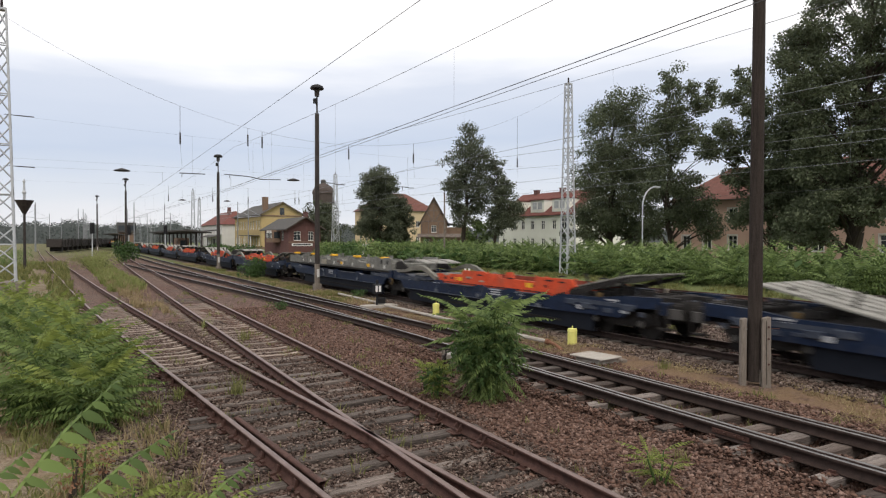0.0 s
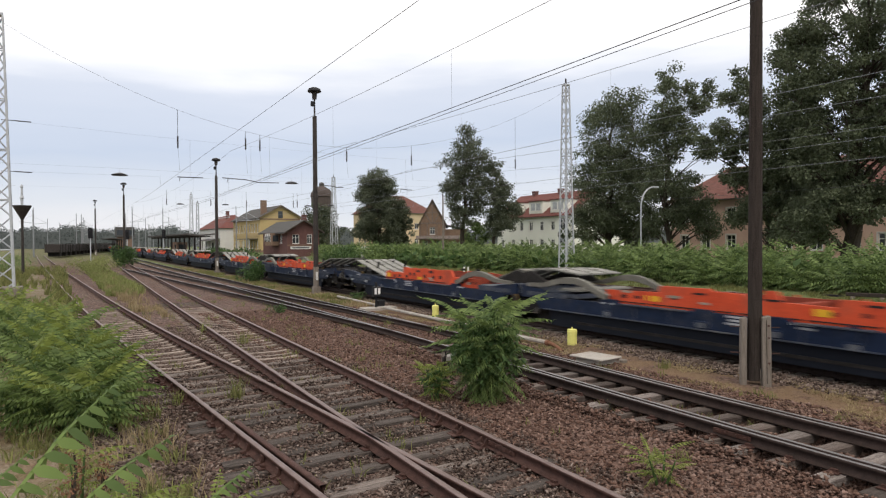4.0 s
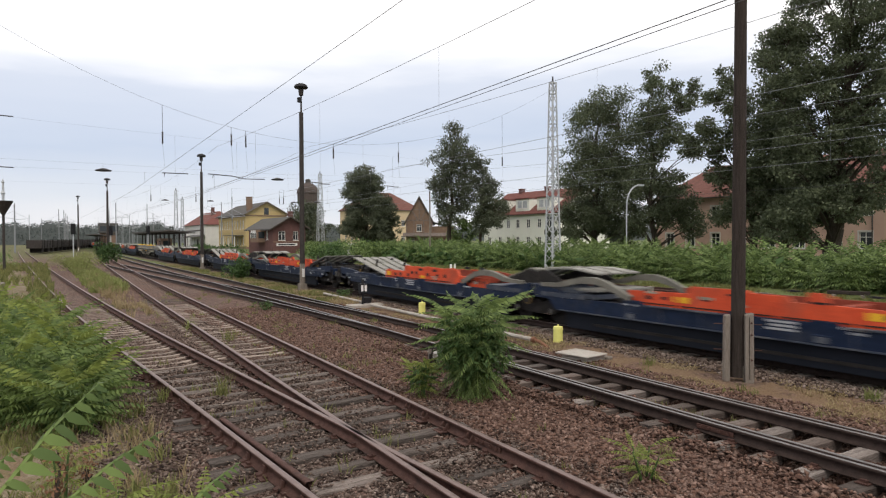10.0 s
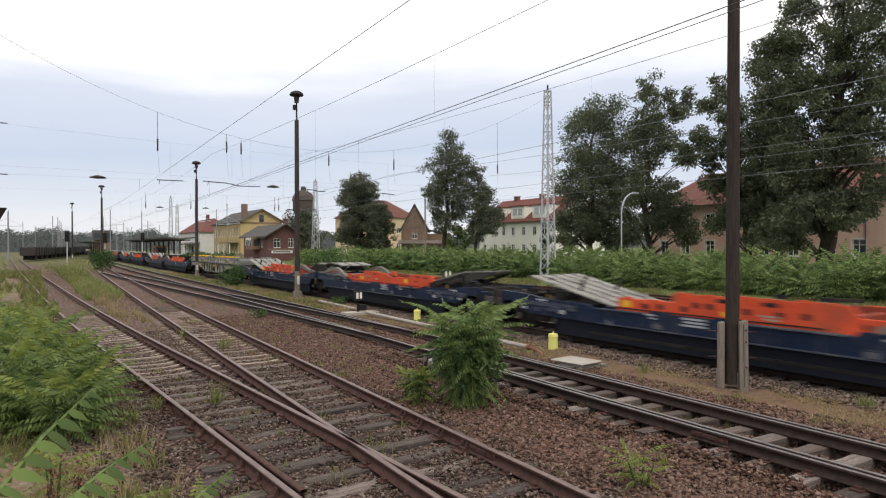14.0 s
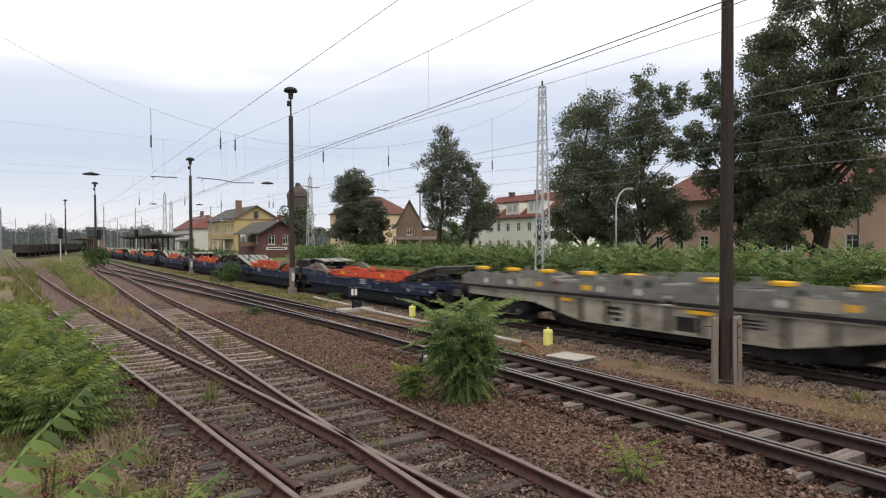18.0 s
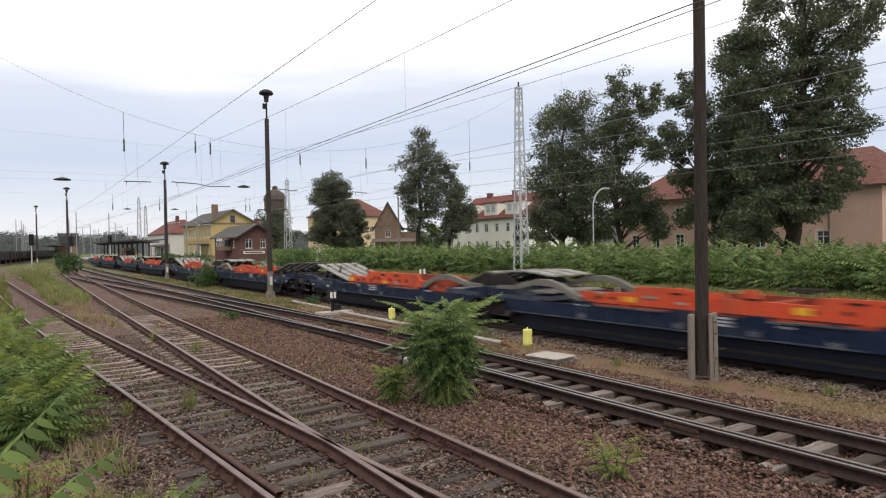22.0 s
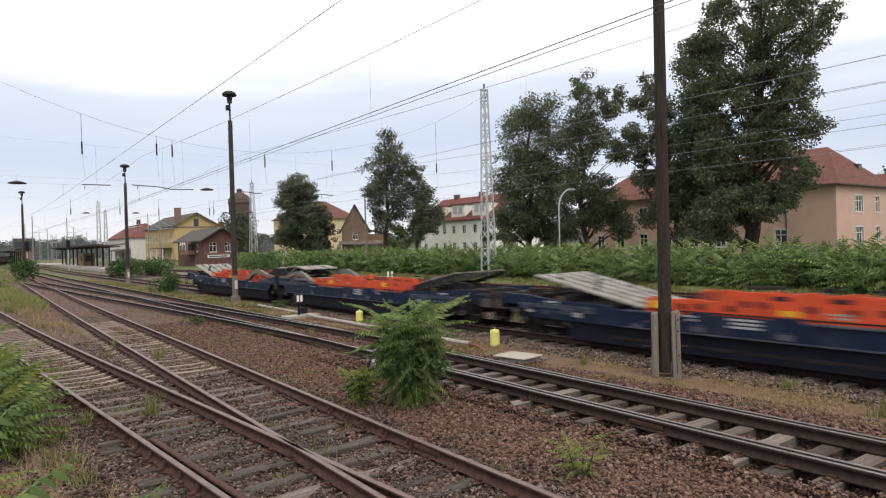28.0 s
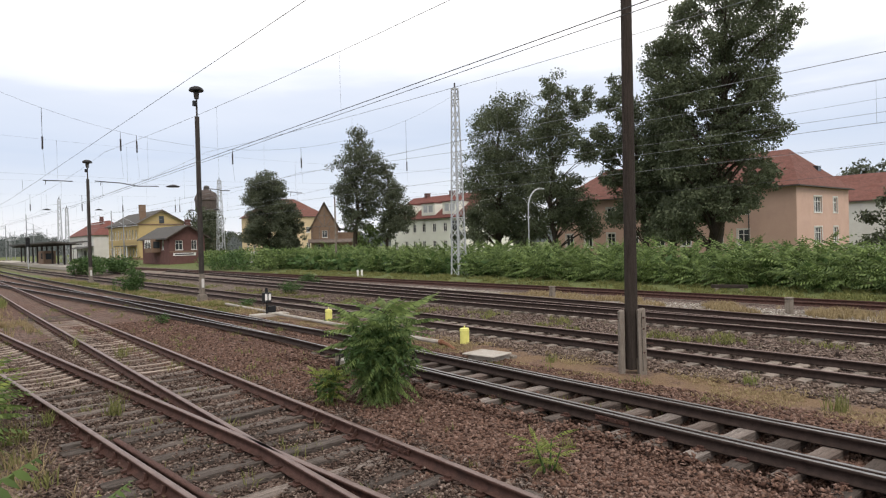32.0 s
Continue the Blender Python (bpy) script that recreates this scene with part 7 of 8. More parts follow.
old = house("old_house", "old brown house with a steep timber-framed gable and a veranda", 60.9, 112.6, 5.2, 10.0, 6.4, 11.0, M_OLDBRICK, M_ROOF_DARK, (), ((0.7, 1.4, 1.0, 1.5), (3.4, 1.4, 1.0, 1.5), (2.1, 4.2, 1.0, 1.4)), hip=False, over=0.5)
old.matrix_basis = pose(60.9, 112.6, -0.1, 0, 0, -29)
bm = boxes(*[(a, a + 0.16, -0.05, 0.0, 3.4, 6.4) for a in (0.1, 1.5, 3.4, 4.9)], (0, 5.2, -0.05, 0, 3.3, 3.5), (0, 5.2, -0.05, 0, 6.3, 6.5), (1.3, 3.9, -0.05, 0, 8.4, 8.55), (2.5, 2.7, -0.05, 0, 6.5, 10.6))
for s in (-1, 1):
    prism(bm, tuple((2.6 + s * a, z) for a, z in ((0.2, 6.5), (0.45, 6.5), (1.6, 8.4), (1.35, 8.4))), -0.05, 0.0, "y")
part("timber_frame", bm, M_TIMBER, old)
part("annexe", boxes((5.2, 9.4, 0.6, 8, 0, 5.2)), M_OLDBRICK, old)
part("annexe_roof", prism(bmesh.new(), ((5.0, 6.0), (9.8, 5.0), (9.8, 5.15), (5.0, 6.15)), 0.2, 8.2, "y"), M_ROOF_DARK, old)
part("veranda_roof", prism(bmesh.new(), ((-1.6, 3.2), (0, 3.8), (0, 3.95), (-1.6, 3.35)), -0.6, 9.4, "x"), M_TIMBER, old)
for a in (-0.4, 2.0, 4.4, 6.8, 9.2):
    part("veranda_post", boxes((a - 0.07, a + 0.07, -1.5, -1.36, 0, 3.3)), M_TIMBER, old)
part("annexe_window", boxes((6.4, 7.3, 0.56, 0.6, 1.4, 2.7), (7.8, 8.7, 0.56, 0.6, 1.4, 2.7)), M_PANE_SKY, old)
house("apricot_house", "apricot plastered house with a red roof behind trees", 67.8, 150.0, 18.0, 12.0, 10.2, 14.9, M_PEACH, M_ROOF, ((3, 2, 1.1, 1.5), (7, 2, 1.1, 1.5), (3, 6, 1.1, 1.5), (7, 6, 1.1, 1.5)),
      grid_windows((1.5, 4.5, 8, 12, 15.5), ((2.0, 1.1, 1.5), (6.0, 1.1, 1.5))), roof="x")
house("white_house", "distant white house with an orange roof and a blue door", 104.0, 30.0, 12.0, 9.0, 7.4, 11.2, M_GREYWALL, M_ROOF, ((2, 1.5, 1.1, 1.4), (6, 4.4, 1.1, 1.4)), ((2, 4.4, 1.4, 1.5), (6, 4.4, 1.4, 1.5)), hip=False)

M_WATER = surface("sooty_brown_brick", (0.05, 0.038, 0.034), (0.09, 0.07, 0.062), 0.6, 0.9, 0.1, 0, 12)
t = thing("water_tower", "old dark brick water tower with a domed top", "tower", 88.5, 243.0, 0)
part("shaft", lathe(bmesh.new(), ((3.0, 0), (2.7, 14.5)), 20), M_OLDBRICK, t)
part("tank", lathe(bmesh.new(), ((2.8, 14.3), (4.0, 16.2), (4.1, 20.0), (4.3, 20.2)), 24), M_WATER, t)
part("dome", lathe(bmesh.new(), ((4.4, 20.2), (4.1, 21.6), (3.2, 23.0), (1.6, 24.0), (1.0, 24.3)), 24), M_WATER, t)
part("lantern", lathe(bmesh.new(), ((1.0, 24.2), (1.0, 25.1), (1.2, 25.2), (0.3, 25.8)), 14), M_ROOF_DARK, t)

t = thing("platform_canopy", "dark platform canopy on a row of posts", "canopy", 23.0, 128, 0)
part("roof", prism(bmesh.new(), ((-2.6, 4.3), (0, 4.0), (2.6, 4.3), (2.6, 4.55), (0, 4.25), (-2.6, 4.55)), 0, 62, "y"), M_ROOF_DARK, t)
for i in range(11):
    part("post", boxes((-0.14, 0.14, 1 + i * 6 - 0.14, 1 + i * 6 + 0.14, 0.3, 4.05)), M_LAMPPOST, t)
    part("bracket", boxes((-1.8, 1.8, 1 + i * 6 - 0.08, 1 + i * 6 + 0.08, 3.85, 4.05)), M_LAMPPOST, t)
t = thing("platform_canopy", "second dark platform canopy farther along the tracks", "canopy", 13.4, 172, 0)
part("roof", prism(bmesh.new(), ((-2.8, 3.9), (0, 3.6), (2.8, 3.9), (2.8, 4.1), (0, 3.8), (-2.8, 4.1)), 0, 40, "y"), M_ROOF_DARK, t)
for i in range(7):
    part("post", boxes((-0.14, 0.14, 1 + i * 6 - 0.14, 1 + i * 6 + 0.14, -0.2, 3.65)), M_LAMPPOST, t)
t = tagged(part("platform", boxes((20.2, 25.8, 112, 230, -0.25, 0.32, 0.03)), M_SLAB), "low concrete station platform", "platform", "", "structure")
t = thing("kiosk", "small grey platform hut under the canopy", "hut", 23.0, 150, 0.32)
part("hut_body", boxes((-1.1, 1.1, 0, 6, 0, 2.6, 0.03)), M_OLDBRICK, t)
part("hut_window", boxes((-1.13, -1.1, 1.0, 2.4, 1.0, 2.1), (-0.7, 0.7, -0.03, 0, 0.9, 2.1)), M_GLASS, t)
t = tagged(part("wall_1", boxes((44, 44.3, 100, 116, -0.2, 2.0)), M_GREYWALL), "low pale boundary wall by the tracks", "wall", "", "structure")


def parked_wagon(x, y, rz):
    t = thing("open_wagon", "dark brown parked open goods wagon", "freight wagon", x, y, 0, rz, "parked wagons")
    part("body", boxes((-1.4, 1.4, 0, 12.5, 0.95, 2.65, 0.03)), M_LAMPPOST, t)
    part("end_door", boxes((-1.2, 1.2, -0.04, 0, 1.0, 2.6)), M_LAMPPOST, t)
    for i in range(7):
        for sx in (-1.48, 1.4):
            part("stake", boxes((sx, sx + 0.08, 0.4 + i * 1.9, 0.55 + i * 1.9, 0.95, 2.8)), M_DIRTY, t)
    for a in (1.5, 8.7):
        part("running_gear", boxes((-1.1, 1.1, a, a + 2.3, 0.05, 1.1, 0.1)), M_DIRTY, t)


for i in range(9):
    parked_wagon(-1.1 + i * 13.0 * math.sin(radians(9.2)), 158 + i * 13.0 * math.cos(radians(9.2)), -9.2)


def signal(x, y, h, label="black main signal head on a grey post"):
    t = thing("signal", label, "signal", x, y, -0.2, 0, "signals")
    part("post", cyl(bmesh.new(), (0, 0, 0), (0, 0, h), 0.09, 0.08, 8), M_GALV, t)
    part("head", boxes((-0.34, 0.34, -0.2, 0.15, h - 1.7, h, 0.05)), M_BLACK, t)
    for i in range(3):
        part("hood", cyl(bmesh.new(), (0, -0.2, h - 0.4 - 0.5 * i), (0, -0.42, h - 0.4 - 0.5 * i), 0.13, 0.13, 8), M_BLACK, t)


signal(17.8, 138, 5.6)
signal(10.5, 128, 5.4)
signal(4.4, 118, 5.5)
t = thing("gantry_tower", "grey signal cabin tower in the distance", "tower", 20.7, 262, 0)
part("shaft", boxes((-2.5, 2.5, -2, 2, 0, 5)), M_OLDBRICK, t)
part("cabin", boxes((-3, 3, -3, 3, 4.9, 8.5, 0.1)), M_ROOF_DARK, t)
part("cabin_window", boxes((-2.8, 2.8, -3.05, -3.0, 5.6, 7.4)), M_GLASS, t)

far_rng = random.Random(5)
mast_src = None
for i in range(44):
    y = 130 + i * 9 + far_rng.uniform(-5, 5)
    x = far_rng.choice((-14, -8, 1, 12.8, 19, 26, 33)) + (y - 120) * 0.045 + far_rng.uniform(-1, 1)
    h = far_rng.choice((9.5, 10.5, 12, 15))
    if mast_src is None:
        mast_src = thing("catenary_mast", "distant grey catenary mast with a bracket arm", "mast", x, y, -0.2, 0, "far catenary masts")
        part("post", cyl(bmesh.new(), (0, 0, 0), (0, 0, 11), 0.13, 0.08, 8), M_FARMAST, mast_src)
        part("bracket_arm", cyl(bmesh.new(), (0, 0, 7.6), (2.8, 0, 7.9), 0.06, 0.04, 6), M_GALV, mast_src)
        part("stay", cyl(bmesh.new(), (0, 0, 9.4), (2.8, 0, 7.9), 0.03, 0.03, 5), M_GALV, mast_src)
    else:
        copy_thing(mast_src, pose(x, y, -0.2 + far_rng.uniform(-1.5, 2.5) * 0, 0, 0, far_rng.choice((0, 180))))


# ---- trees and scrub ----
grown_tree("lime_tree", "tall dark green lime tree before the pink house", 51.0, 26.6,
           ((-1.5, 21.0, 1.4), (1, 21.2, 1.6), (3.5, 20.5, 1.4), (5.5, 19.0, 1.0), (-2, 18.5, 1.6), (1, 18, 1.6), (4, 17.5, 1.2), (-3.5, 18, 1.2), (-4.5, 16.5, 1.0), (-3, 15.5, 1.6), (-0.5, 15, 1.4), (3.5, 15, 1.2),
            (-3.5, 13, 1.6), (-0.5, 12.5, 1.6), (3.5, 13, 1.2), (4, 11, 1.2), (-2.5, 10, 1.6), (0.5, 9.5, 1.4), (2.5, 9, 1.2), (3.5, 7.4, 1.1), (-2, 7, 1.6), (0.5, 7, 1.3), (-3, 4.8, 1.4), (-1.2, 5.2, 1.3), (-4.2, 3.4, 1.1), (-2.2, 3.4, 1.1),
            (1.6, 16.4, 1.4), (1.7, 13.8, 1.4), (1.8, 11.3, 1.4), (2.2, 6.0, 1.2), (1.0, 4.6, 1.2)), 108000, M_LEAF_DARK, 0.62, 0.205, 11, 1.6, 1.2)
grown_tree("lime_tree", "dark lime tree with a ragged crown behind the wooden pole", 53.0, 34.5,
           ((-2, 17.5, 1.0), (-3, 16, 1.0), (-1, 15, 1.5), (-3.5, 13, 1.2), (-5, 11.5, 1.1), (-1, 12, 1.6), (-3, 11, 1.1), (-2.5, 8.5, 1.3), (-0.5, 8.5, 1.7), (-1, 5.8, 1.4), (1, 12.5, 1.4), (1.2, 9.5, 1.5), (1.4, 6.4, 1.5), (-2.2, 5.0, 1.2), (0.6, 4.0, 1.3)), 36000, M_LEAF_DARK, 0.36, 0.22, 12, -1.5, 1.0, 0.94, 0.84)
grown_tree("lime_tree", "dense young lime tree between two taller trees", 52.5, 31.4,
           ((-0.6, 13.5, 1.3), (0.8, 12.2, 1.5), (-1.2, 10.8, 1.6), (1.0, 9.8, 1.7), (-1.6, 8.2, 1.7), (0.4, 7.6, 1.8), (2.0, 7.2, 1.4), (-1.2, 5.8, 1.6), (0.8, 5.4, 1.5), (2.4, 5.0, 1.2), (-0.2, 4.0, 1.2)), 42000, M_LEAF_DARK, 0.28, 0.21, 31, 0.3, 0.8, 1.0, 0.9)
grown_tree("oak_tree", "dark tree with an open lobed crown", 54.0, 46.2,
           ((0, 19.5, 1.4), (2, 19, 0.8), (4, 19, 0.8), (3, 17.5, 1.2), (0, 16.5, 1.8), (-0.6, 14.5, 1.4), (1.7, 14.5, 1.4), (4, 12.5, 1.1), (0, 12, 1.7), (1.5, 8.7, 1.9), (-1, 8.2, 1.9), (1, 5.8, 1.8), (3, 6.2, 1.5), (3.8, 4.2, 1.3), (-1.8, 4.2, 1.3)), 41000, M_LEAF_DARK, 0.34, 0.22, 13, -0.4, 1.0, 0.935, 0.88)
grown_tree("lime_tree", "full dark green tree beside the street lamp", 55.0, 55.6,
           ((1.5, 18.6, 2.2), (-0.5, 17, 2.2), (3.2, 16.2, 1.9), (-1.5, 13.5, 2.3), (2.5, 13.2, 2.5), (-2, 10, 2.3), (1.5, 9.5, 2.8), (4, 10, 2.3), (-1, 6.5, 2.5), (2.5, 6, 2.5), (0.5, 4.5, 2.0), (-2.2, 3.8, 1.7), (3.0, 3.4, 1.7), (4.8, 5.2, 1.5), (-3.2, 5.8, 1.5)), 66000, M_LEAF_DARK, 0.4, 0.23, 14, 0.6, 1.0, 0.965, 0.95)
grown_tree("ash_tree", "slender airy tree near the ivory house", 55.0, 87.1,
           ((1, 19, 1.5), (0, 16.5, 2.1), (2.5, 15.5, 1.7), (-1, 13.5, 2.1), (2.5, 13, 2.0), (-2.7, 11.5, 1.0), (0, 11, 2.0), (2.5, 10, 1.9), (-1.5, 9, 1.6), (1, 7.6, 1.8), (-1, 6.8, 1.5), (4, 11.5, 1.1)), 26000, M_LEAF_MID, 0.42, 0.26, 15, 0.8)
grown_tree("ash_tree", "smaller drooping tree beside the ivory house", 58.2, 83.1,
           ((0, 13.5, 1.3), (1, 11.5, 1.2), (1.5, 9.5, 1.5), (0, 9, 1.5), (3, 7.5, 1.3), (0.5, 7, 1.8), (2, 5.7, 1.3), (0, 4.9, 1.5)), 16000, M_LEAF_MID, 0.3, 0.26, 16, 0.6)
grown_tree("hornbeam_tree", "dense round dark green tree by the station", 51.0, 110.1,
           ((0, 15, 2.1), (-1.6, 13.5, 1.9), (1.8, 13.5, 1.9), (-1.8, 11, 2.1), (0.6, 11, 2.3), (2.5, 10, 1.8), (-2.1, 8, 2.1), (0.6, 7.5, 2.4), (2.8, 7, 1.9), (-2.2, 5, 2.1), (0, 4.5, 2.3), (2.7, 4.5, 2.0), (4.7, 8, 1.1)), 52000, M_LEAF_MID, 0.4, 0.28, 17, 0.0, 1.0, 0.94, 0.92)
tree("hornbeam_tree", "smaller tree beside the round tree", 55.6, 111.5, 11.0, 6.0, 12000, M_LEAF_MID, 0.3, 0.03, 0.34, 18, limbs=16)
tree("lime_tree", "tall tree at the edge of the street", 53.5, 8.6, 19.0, 8.0, 18000, M_LEAF_DARK, 0.5, 0.15, 0.26, 19, limbs=18)
tree("garden_tree", "distant green tree beyond the houses", 112, 46, 15.5, 9, 5000, M_LEAF_MID, 0.3, 0.1, 0.5, 20, limbs=12)
tree("garden_tree", "distant green tree beyond the houses", 118, 36, 15.0, 10, 5000, M_LEAF_MID, 0.3, 0.1, 0.5, 21, limbs=12)
tree("garden_tree", "leafy garden tree beside the pink house", 96, 25.5, 8.0, 9, 6000, M_LEAF_MID, 0.25, 0.05, 0.4, 22, limbs=10)
tree("station_tree", "small tree beside the water tower", 70, 196, 16, 12, 5000, M_LEAF_MID, 0.3, 0.05, 0.6, 23, limbs=12)
tree("station_tree", "tree below the water tower", 76, 206, 14, 14, 5000, M_LEAF_MID, 0.3, 0.05, 0.6, 24, limbs=12)
tree("garden_tree", "young green tree between houses", 60.5, 92, 6.5, 5, 3500, M_SUMAC, 0.15, 0.1, 0.35, 25, limbs=10)

t = thing("topiary_tree", "small round clipped tree before the ivory house", "tree", 63.5, 73.0, 0.2)
part("stem", cyl(bmesh.new(), (0, 0, 0), (0, 0, 3.0), 0.06, 0.05, 6), M_BARK, t)
d = rand_dirs(2200)
v, f = leaf_quads(d * (0.72 + 0.12 * rng.random((2200, 1))) + np.array([0, 0, 3.4]), d + rng.normal(size=(2200, 3)) * 0.6, rand_dirs(2200), np.full(2200, 0.2), np.full(2200, 0.13))
raw("ball_crown", v, f, M_LEAF_DARK, t)


def hedge():
    """A thicket of tree-of-heaven shoots along the far side of the yard."""
    k, per = 800, 11
    y = -8 + 88 * rng.random(k) ** 0.85
    front = 34.6 + 0.04 * y + np.array([noise.noise((0.0, b * 0.3, 1.0)) * 1.0 for b in y]) + np.where(np.abs(y - 42.5) < 2.2, 2.0, 0)
    x = front + 6.0 * rng.random(k) ** 1.5
    top = 1.66 + np.array([noise.noise((a * 0.4, b * 0.4, 5.0)) for a, b in zip(x, y)]) * 0.6 - 0.75 * np.clip(1.3 - (x - front), 0, 1.3) / 1.3 + rng.normal(size=k) * 0.2
    q = 0.35 + 0.65 * (np.arange(per)[None] + rng.random((k, per))) / per
    a = np.arange(per)[None] * 2.4 + 6.283 * rng.random((k, 1)) + rng.normal(size=(k, per)) * 0.2
    el = 0.0 + 1.1 * q ** 2 + rng.normal(size=(k, per)) * 0.12
    feet = np.stack([np.repeat(x[:, None], per, 1), np.repeat(y[:, None], per, 1), top[:, None] * q], 2).reshape(-1, 3)
    dirs = np.stack([np.cos(a) * np.cos(el), np.sin(a) * np.cos(el), np.sin(el)], 2).reshape(-1, 3)
    v, f = fronds(feet, dirs, 0.95 + 0.5 * rng.random(k * per), 8, 0.36, None, 1.1, 0.10, 0.5)
    ob = raw("hedge", v, f, M_SUMAC)
    tagged(ob, "dense green thicket of tree-of-heaven shoots along the yard", "hedge", "", "stuff")
    # Large darker leaves inside, so the thicket's depth is shaded by colour.
    m = 3000
    p = np.stack([36.2 + 4.5 * rng.random(m), -8 + 88 * rng.random(m), 1.35 * rng.random(m)], 1)
    v, f = leaf_quads(p, rand_dirs(m), rand_dirs(m), np.full(m, 0.8), np.full(m, 0.5))
    tagged(raw("hedge_inside", v, f, M_BUSH), "inner leaves of the thicket, coloured darker for shade", "hedge", "", "stuff")


hedge()
for i in range(9):
    y = 74 + i * 3.4
    clump_bush("scrub", "green scrub beside the far tracks", 34.5 + rng.normal() * 1.2 + (i % 3) * 3.2, y, -0.2, 2.6, 2.6, 2.2 + 0.7 * rng.random(), 1500, M_BUSH if i % 2 else M_SUMAC, 0.3)

frond_bush("tree_of_heaven", "bushy green tree-of-heaven sapling between the tracks", 7.2, 10.65, -0.2, 1.9, 1.12, 198, M_SUMAC_DEEP, 9, (0.68, 0.92), 13, fill=2400, rise=-0.45, low=0.08, peak=0.9)
frond_bush("tree_of_heaven", "low green sapling beside the larger one", 6.35, 11.2, -0.2, 0.72, 0.45, 44, M_SUMAC_NEAR, 4, (0.40, 0.55), 11, fill=150, rise=0.15, low=0.15)
frond_bush("weed", "small yellowish green weed in the ballast", 6.62, 5.85, -0.22, 0.40, 0.5, 34, M_SUMAC_NEAR, 5, (0.28, 0.42), 9, rise=0.15, low=0.15)
for x, y, h, r in ((0.15, 13.3, 1.5, 0.9), (0.15, 14.6, 1.6, 0.9), (-0.25, 15.8, 1.8, 0.9), (0.0, 17.4, 1.8, 1.1), (-0.9, 19.2, 1.9, 1.1), (0.4, 16.0, 1.3, 0.7), (-1.4, 22.5, 1.9, 1.2), (-0.3, 20.8, 1.7, 1.1), (0.45, 11.9, 1.0, 0.6), (0.1, 12.5, 0.9, 0.6), (-0.45, 12.9, 0.9, 0.6), (0.7, 13.0, 0.9, 0.55), (0.75, 14.4, 1.1, 0.6)):
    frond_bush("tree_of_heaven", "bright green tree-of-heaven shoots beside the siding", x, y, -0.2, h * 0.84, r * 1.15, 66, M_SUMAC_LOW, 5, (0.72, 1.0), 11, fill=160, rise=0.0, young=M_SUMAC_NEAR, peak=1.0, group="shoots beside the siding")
clump_bush("bush", "soft feathery green bush beside the shoots", -0.2, 13.9, -0.2, 0.42, 0.42, 1.05, 2600, M_FEATHER, 0.055)
for x, y in ((0.2, 9.6), (0.45, 9.0), (0.1, 8.6)):
    clump_bush("dock_plant", "rust-red withered dock plant in the verge grass", x, y, -0.2, 0.13, 0.13, 0.6, 110, M_DOCK, 0.05, "plant")


def point_lantern(x, y):
    """A low switch lantern: a grey box with a white face on a short dark stem."""
    t = thing("point_lantern", "low grey switch lantern with a white face on a dark stem", "signal lamp", x, y, -0.28, -25)
    part("stem", cyl(bmesh.new(), (0, 0, 0), (0, 0, 0.2), 0.03, 0.03, 8), M_BLACK, t)
    part("foot", boxes((-0.14, 0.14, -0.07, 0.07, 0, 0.05, 0.01)), M_DIRTY, t)
    part("case", boxes((-0.17, 0.17, -0.1, 0.1, 0.2, 0.47, 0.015)), M_POST, t)
    part("face", boxes((-0.05, 0.12, -0.108, -0.1, 0.25, 0.41)), M_GREYWALL, t, "white face")
    part("frame_bar", boxes((-0.10, -0.075, -0.112, -0.1, 0.2, 0.47)), M_BLACK, t)
    part("cap", boxes((-0.19, 0.19, -0.12, 0.12, 0.47, 0.49)), M_DIRTY, t)


point_lantern(8.2, 13.75)
def near_sapling():
    """Long arching leaves of a sapling that stands right before the camera."""
    t = thing("tree_of_heaven", "young sapling with long arching leaves close to the camera", "shrub", 0.0, 0.0, 0.0)
    for foot, tip in (((-0.15, 2.82, 1.98), (0.2, 3.35, 2.27)), ((0.04, 2.78, 1.92), (0.41, 3.13, 2.06)), ((0.47, 2.80, 1.81), (0.74, 3.07, 1.88)), ((-0.3, 2.75, 1.95), (-0.1, 3.05, 2.10)), ((-0.08, 2.7, 1.84), (0.12, 2.9, 1.90))):
        f, e = np.array([foot]), np.array([tip])
        far = np.linalg.norm(e - f, axis=1)
        v, q = fronds(f, e - f + np.array([[0, 0, 0.12]]) * far, far, 9, 0.46, oval_leaves, 0.82, 0.14, 0.16)
        raw("leaf", v, q, M_SAPLING, t)
        part("stem", cyl(bmesh.new(), (foot[0] * 0.5, 2.5, -0.25), foot, 0.012, 0.005, 5), M_BUSH, t)


near_sapling()
for x, y, h in ((0.6, 7.6, 0.5), (1.35, 7.2, 0.35), (0.2, 9.0, 0.6)):
    frond_bush("weed", "low green weed beside the siding", x, y, -0.2, h, 0.3, 18, M_SUMAC_NEAR, 4, (0.4, 0.6), 8)
clump_bush("bush", "dark green bush at the foot of the yard lamp", 12.7, 50.5, -0.2, 0.95, 0.95, 1.6, 2200, M_BUSH, 0.14)
clump_bush("bush", "green bush between the sidings", 6.9, 92, -0.2, 1.5, 1.5, 2.8, 2600, M_BUSH, 0.22)
clump_bush("bush", "green bush behind the second lamp", 16.9, 88, -0.2, 2.4, 2.4, 2.2, 2500, M_BUSH, 0.28)
clump_bush("bush", "low bush by the dwarf signal", 19.1, 38.3, -0.2, 0.7, 0.7, 0.8, 1000, M_BUSH, 0.1)
clump_bush("bush", "low bush beside the main line", 13.5, 31.9, -0.25, 0.4, 0.4, 0.5, 500, M_BUSH, 0.08)
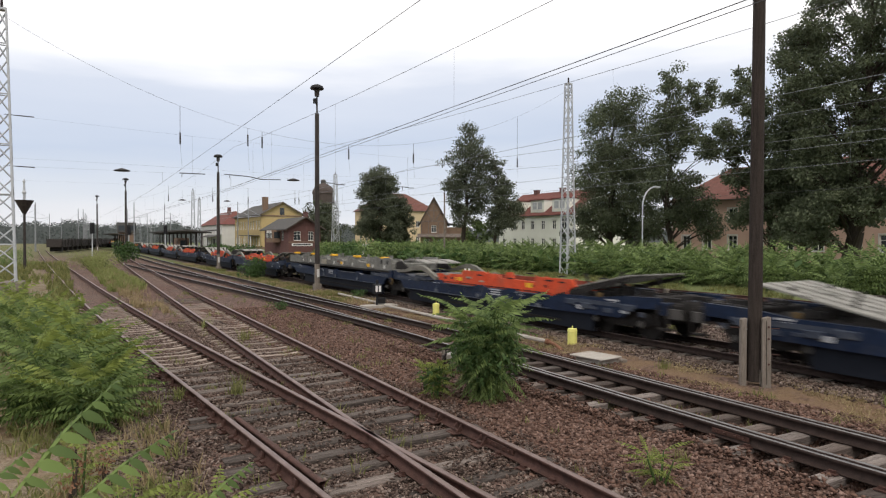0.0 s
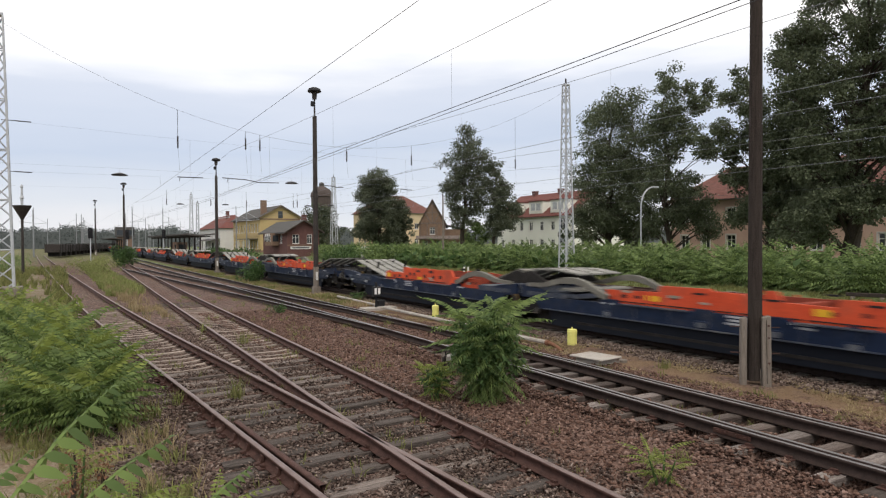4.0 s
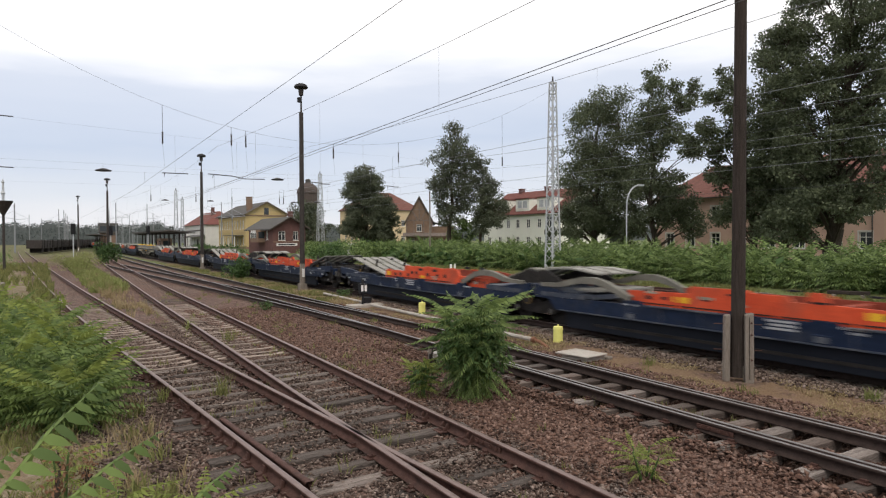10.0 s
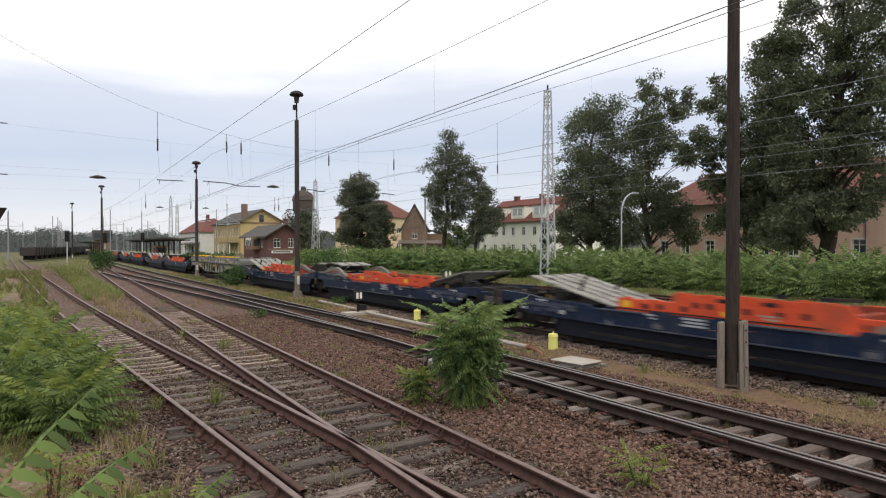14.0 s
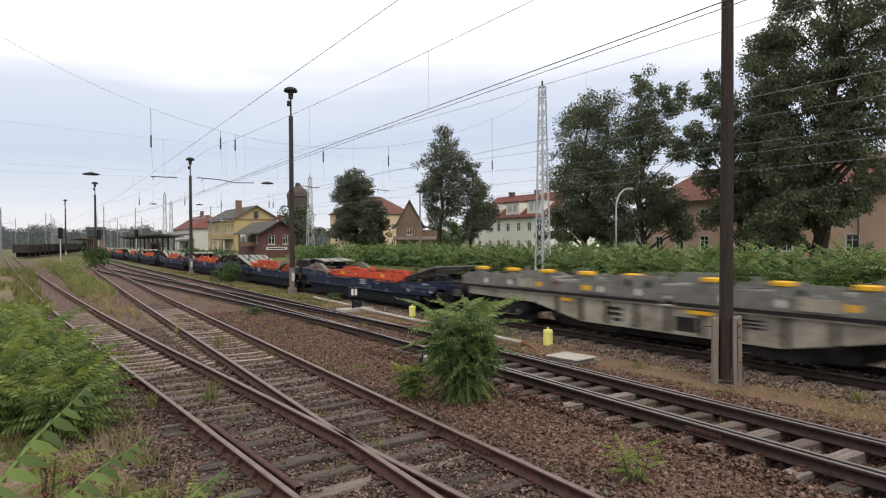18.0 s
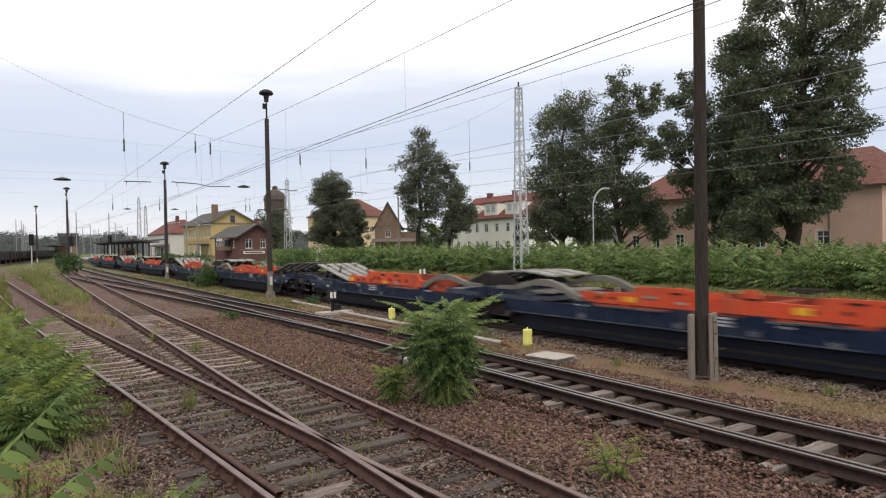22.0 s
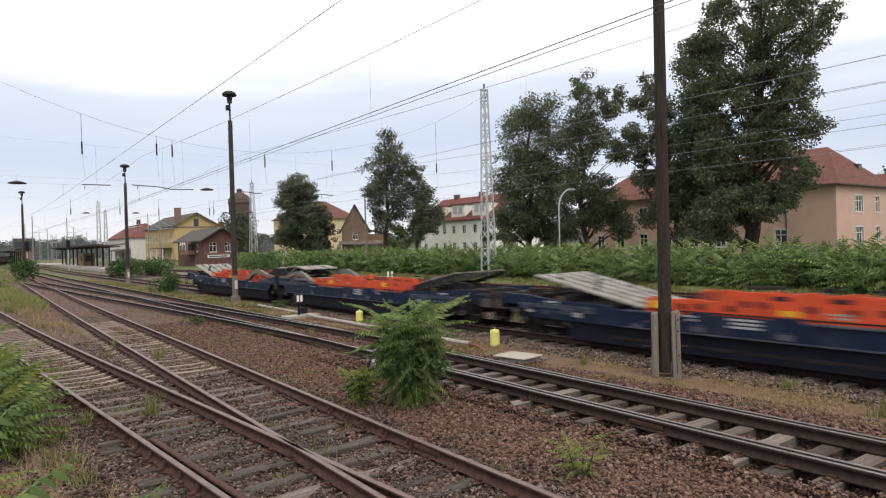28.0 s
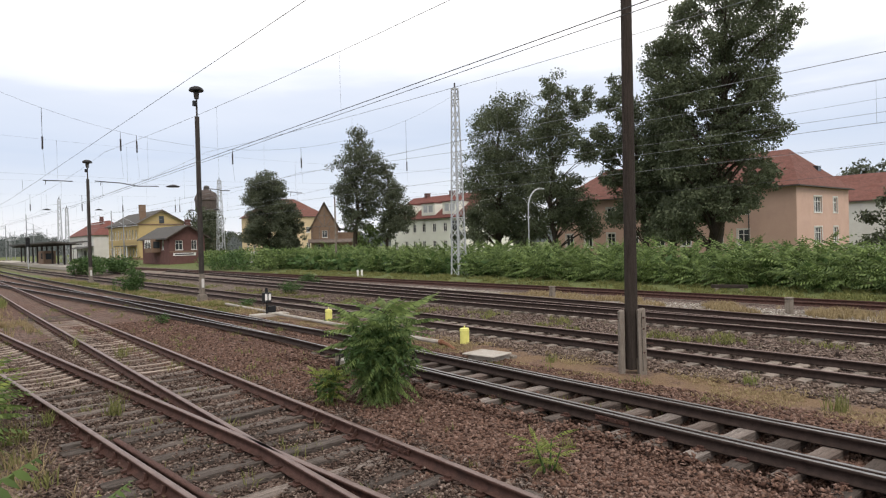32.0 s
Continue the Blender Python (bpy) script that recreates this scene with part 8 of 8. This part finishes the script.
clump_bush("bush", "small green bush beside the white gravel", 25.1, 46.9, -0.25, 0.7, 0.7, 0.8, 900, M_BUSH, 0.12)
clump_bush("bush", "small tuft of leaves in the ballast", 8.3, 28.2, -0.25, 0.3, 0.3, 0.4, 300, M_BUSH, 0.08)
clump_bush("bush", "low bush in the grass strip", 21.0, 90, -0.2, 2.5, 2.5, 2.0, 2000, M_BUSH, 0.3)
for x, y in ((-5.5, 30), (-6.5, 40), (-7, 55), (-6, 66), (-4.5, 80), (-8, 90), (-5, 105), (3.2, 70), (2.9, 84)):
    clump_bush("bush", "green scrub beside the old siding", x, y, -0.2, 1.8, 2.2, 1.5 + 0.8 * rng.random(), 2200, M_WEED if x > 0 else M_SUMAC, 0.12)

TUFTS = ((3.02, 13.3, 0.5), (1.95, 13.5, 0.3), (12.3, 4.3, 0.35), (13.3, 6.2, 0.25), (12.6, 10.9, 0.25), (12.9, 19.5, 0.3), (4.9, 20.5, 0.4), (4.3, 23.5, 0.45))
blades("dry_grass", "dry yellow grass on the strip beside the main line", tuft_points(1600, 11.6, 13.6, 3, 34, 0.05), 0.09, M_STRAW, 0.9)
blades("dry_grass_far", "tall dry grass between the old sidings", tuft_points(150, 2.9, 4.0, 27, 50, 0.2), 0.4, M_STRAW, 0.3, 0.012, 8)
blades("green_grass_far", "green grass between the old sidings", tuft_points(900, 2.4, 4.5, 42, 95, -0.05), 0.52, M_WEED, 0.3, 0.018, 10)
blades("seed_grass_far", "tall seeding grass between the old sidings", tuft_points(300, 2.7, 4.2, 36, 90, 0.0, 0.4, 3.0), 0.42, M_STRAW, 0.25, 0.014, 8)
blades("verge_grass", "grass and weeds left of the siding", tuft_points(2200, -6, 1.5, 4.5, 30, 0.0, 0.9), 0.28, M_GRASS, 0.4, 0.012, 8)
blades("verge_straw", "dry stalks left of the siding", tuft_points(1000, -5, 1.6, 4.5, 24, 0.05, 1.3), 0.32, M_STRAW, 0.4, 0.008, 7)
blades("verge_far_grass", "grass along the old siding", tuft_points(1800, -9, 0.6, 24, 90, -0.1, 0.3), 0.55, M_GRASS, 0.3, 0.03, 8)
blades("track_weeds", "scattered weeds between the tracks", tuft_points(420, 2, 12, 6, 40, 0.28, 1.4), 0.2, M_GRASS, 0.4, 0.009, 8)
for k, (x, y, h) in enumerate(TUFTS):
    pts = [(x + rng.normal() * 0.07, y + rng.normal() * 0.07, ground_height(x, y) - 0.02) for i in range(9)]
    blades("grass_tuft", "small tuft of yellowish grass in the ballast", pts, h, M_WEED if k % 2 else M_GRASS, 0.3, 0.007, 8)
blades("middle_grass", "green grass between the main tracks", tuft_points(800, 17.3, 19.4, 3, 80, 0.18, 0.8), 0.2, M_GRASS, 0.35, 0.016, 8)
blades("pale_grass", "pale dry grass beside the far track", tuft_points(1300, 25.3, 28.0, 2, 26, 0.0, 0.5), 0.26, M_STRAW, 0.3, 0.014, 8)
blades("hedge_grass", "green grass at the foot of the thicket", tuft_points(2400, 31.0, 36, -2, 70, -0.05, 0.5), 0.24, M_GRASS, 0.4, 0.02, 9)
blades("lamp_straw", "dry grass strip round the yard lamps", tuft_points(900, 11.7, 13.6, 28, 85, 0.0, 0.5, 7.0), 0.22, M_STRAW, 0.4, 0.016, 8)
blades("lamp_grass", "green grass strip round the yard lamps", tuft_points(1300, 11.7, 13.6, 30, 85, 0.0, 0.5), 0.22, M_GRASS, 0.3, 0.02, 8)


def forest(name, n, a0, a1, dist, h, seed):
    """A far wooded horizon."""
    r = np.random.default_rng(seed)
    a = radians(a0) + radians(a1 - a0) * r.random(n)
    d = dist * (0.92 + 0.2 * r.random(n))
    top = np.array([h * (0.75 + 0.35 * noise.noise((q * 26, 0.0, seed)) + 0.14 * noise.noise((q * 95, 2.0, seed))) for q in a])
    p = np.stack([d * np.sin(a), d * np.cos(a), top * r.random(n) ** 0.7], 1)
    s = dist * 0.0016 * (0.6 + 0.8 * r.random(n))
    v, f = leaf_quads(p, r.normal(size=(n, 3)), r.normal(size=(n, 3)), s, s * 0.8)
    k = 900
    b = radians(a0) + radians(a1 - a0) * np.linspace(0, 1, k)
    hb = np.array([h * (0.66 + 0.35 * noise.noise((q * 26, 0.0, seed)) + 0.14 * noise.noise((q * 95, 2.0, seed)) + 0.07 * noise.noise((q * 400, 4.0, seed))) for q in b])
    rows = np.concatenate([np.stack([dist * 0.97 * np.sin(b), dist * 0.97 * np.cos(b), b * 0 - 1], 1), np.stack([dist * np.sin(b), dist * np.cos(b), hb], 1), np.stack([dist * 1.1 * np.sin(b), dist * 1.1 * np.cos(b), b * 0 - 1], 1)])
    g = np.arange(k - 1)
    body = np.concatenate([np.stack([g, g + 1, g + 1 + k, g + k], 1), np.stack([g + k, g + 1 + k, g + 1 + 2 * k, g + 2 * k], 1)]) + len(v)
    tagged(raw(name, np.concatenate([v, rows]), np.concatenate([f, body]), M_FOREST), "distant dark wooded horizon", "forest", "", "stuff")


forest("forest", 90000, -50, 26, 430, 15, 3)
forest("far_forest", 60000, 20, 100, 520, 14, 4)

motions()
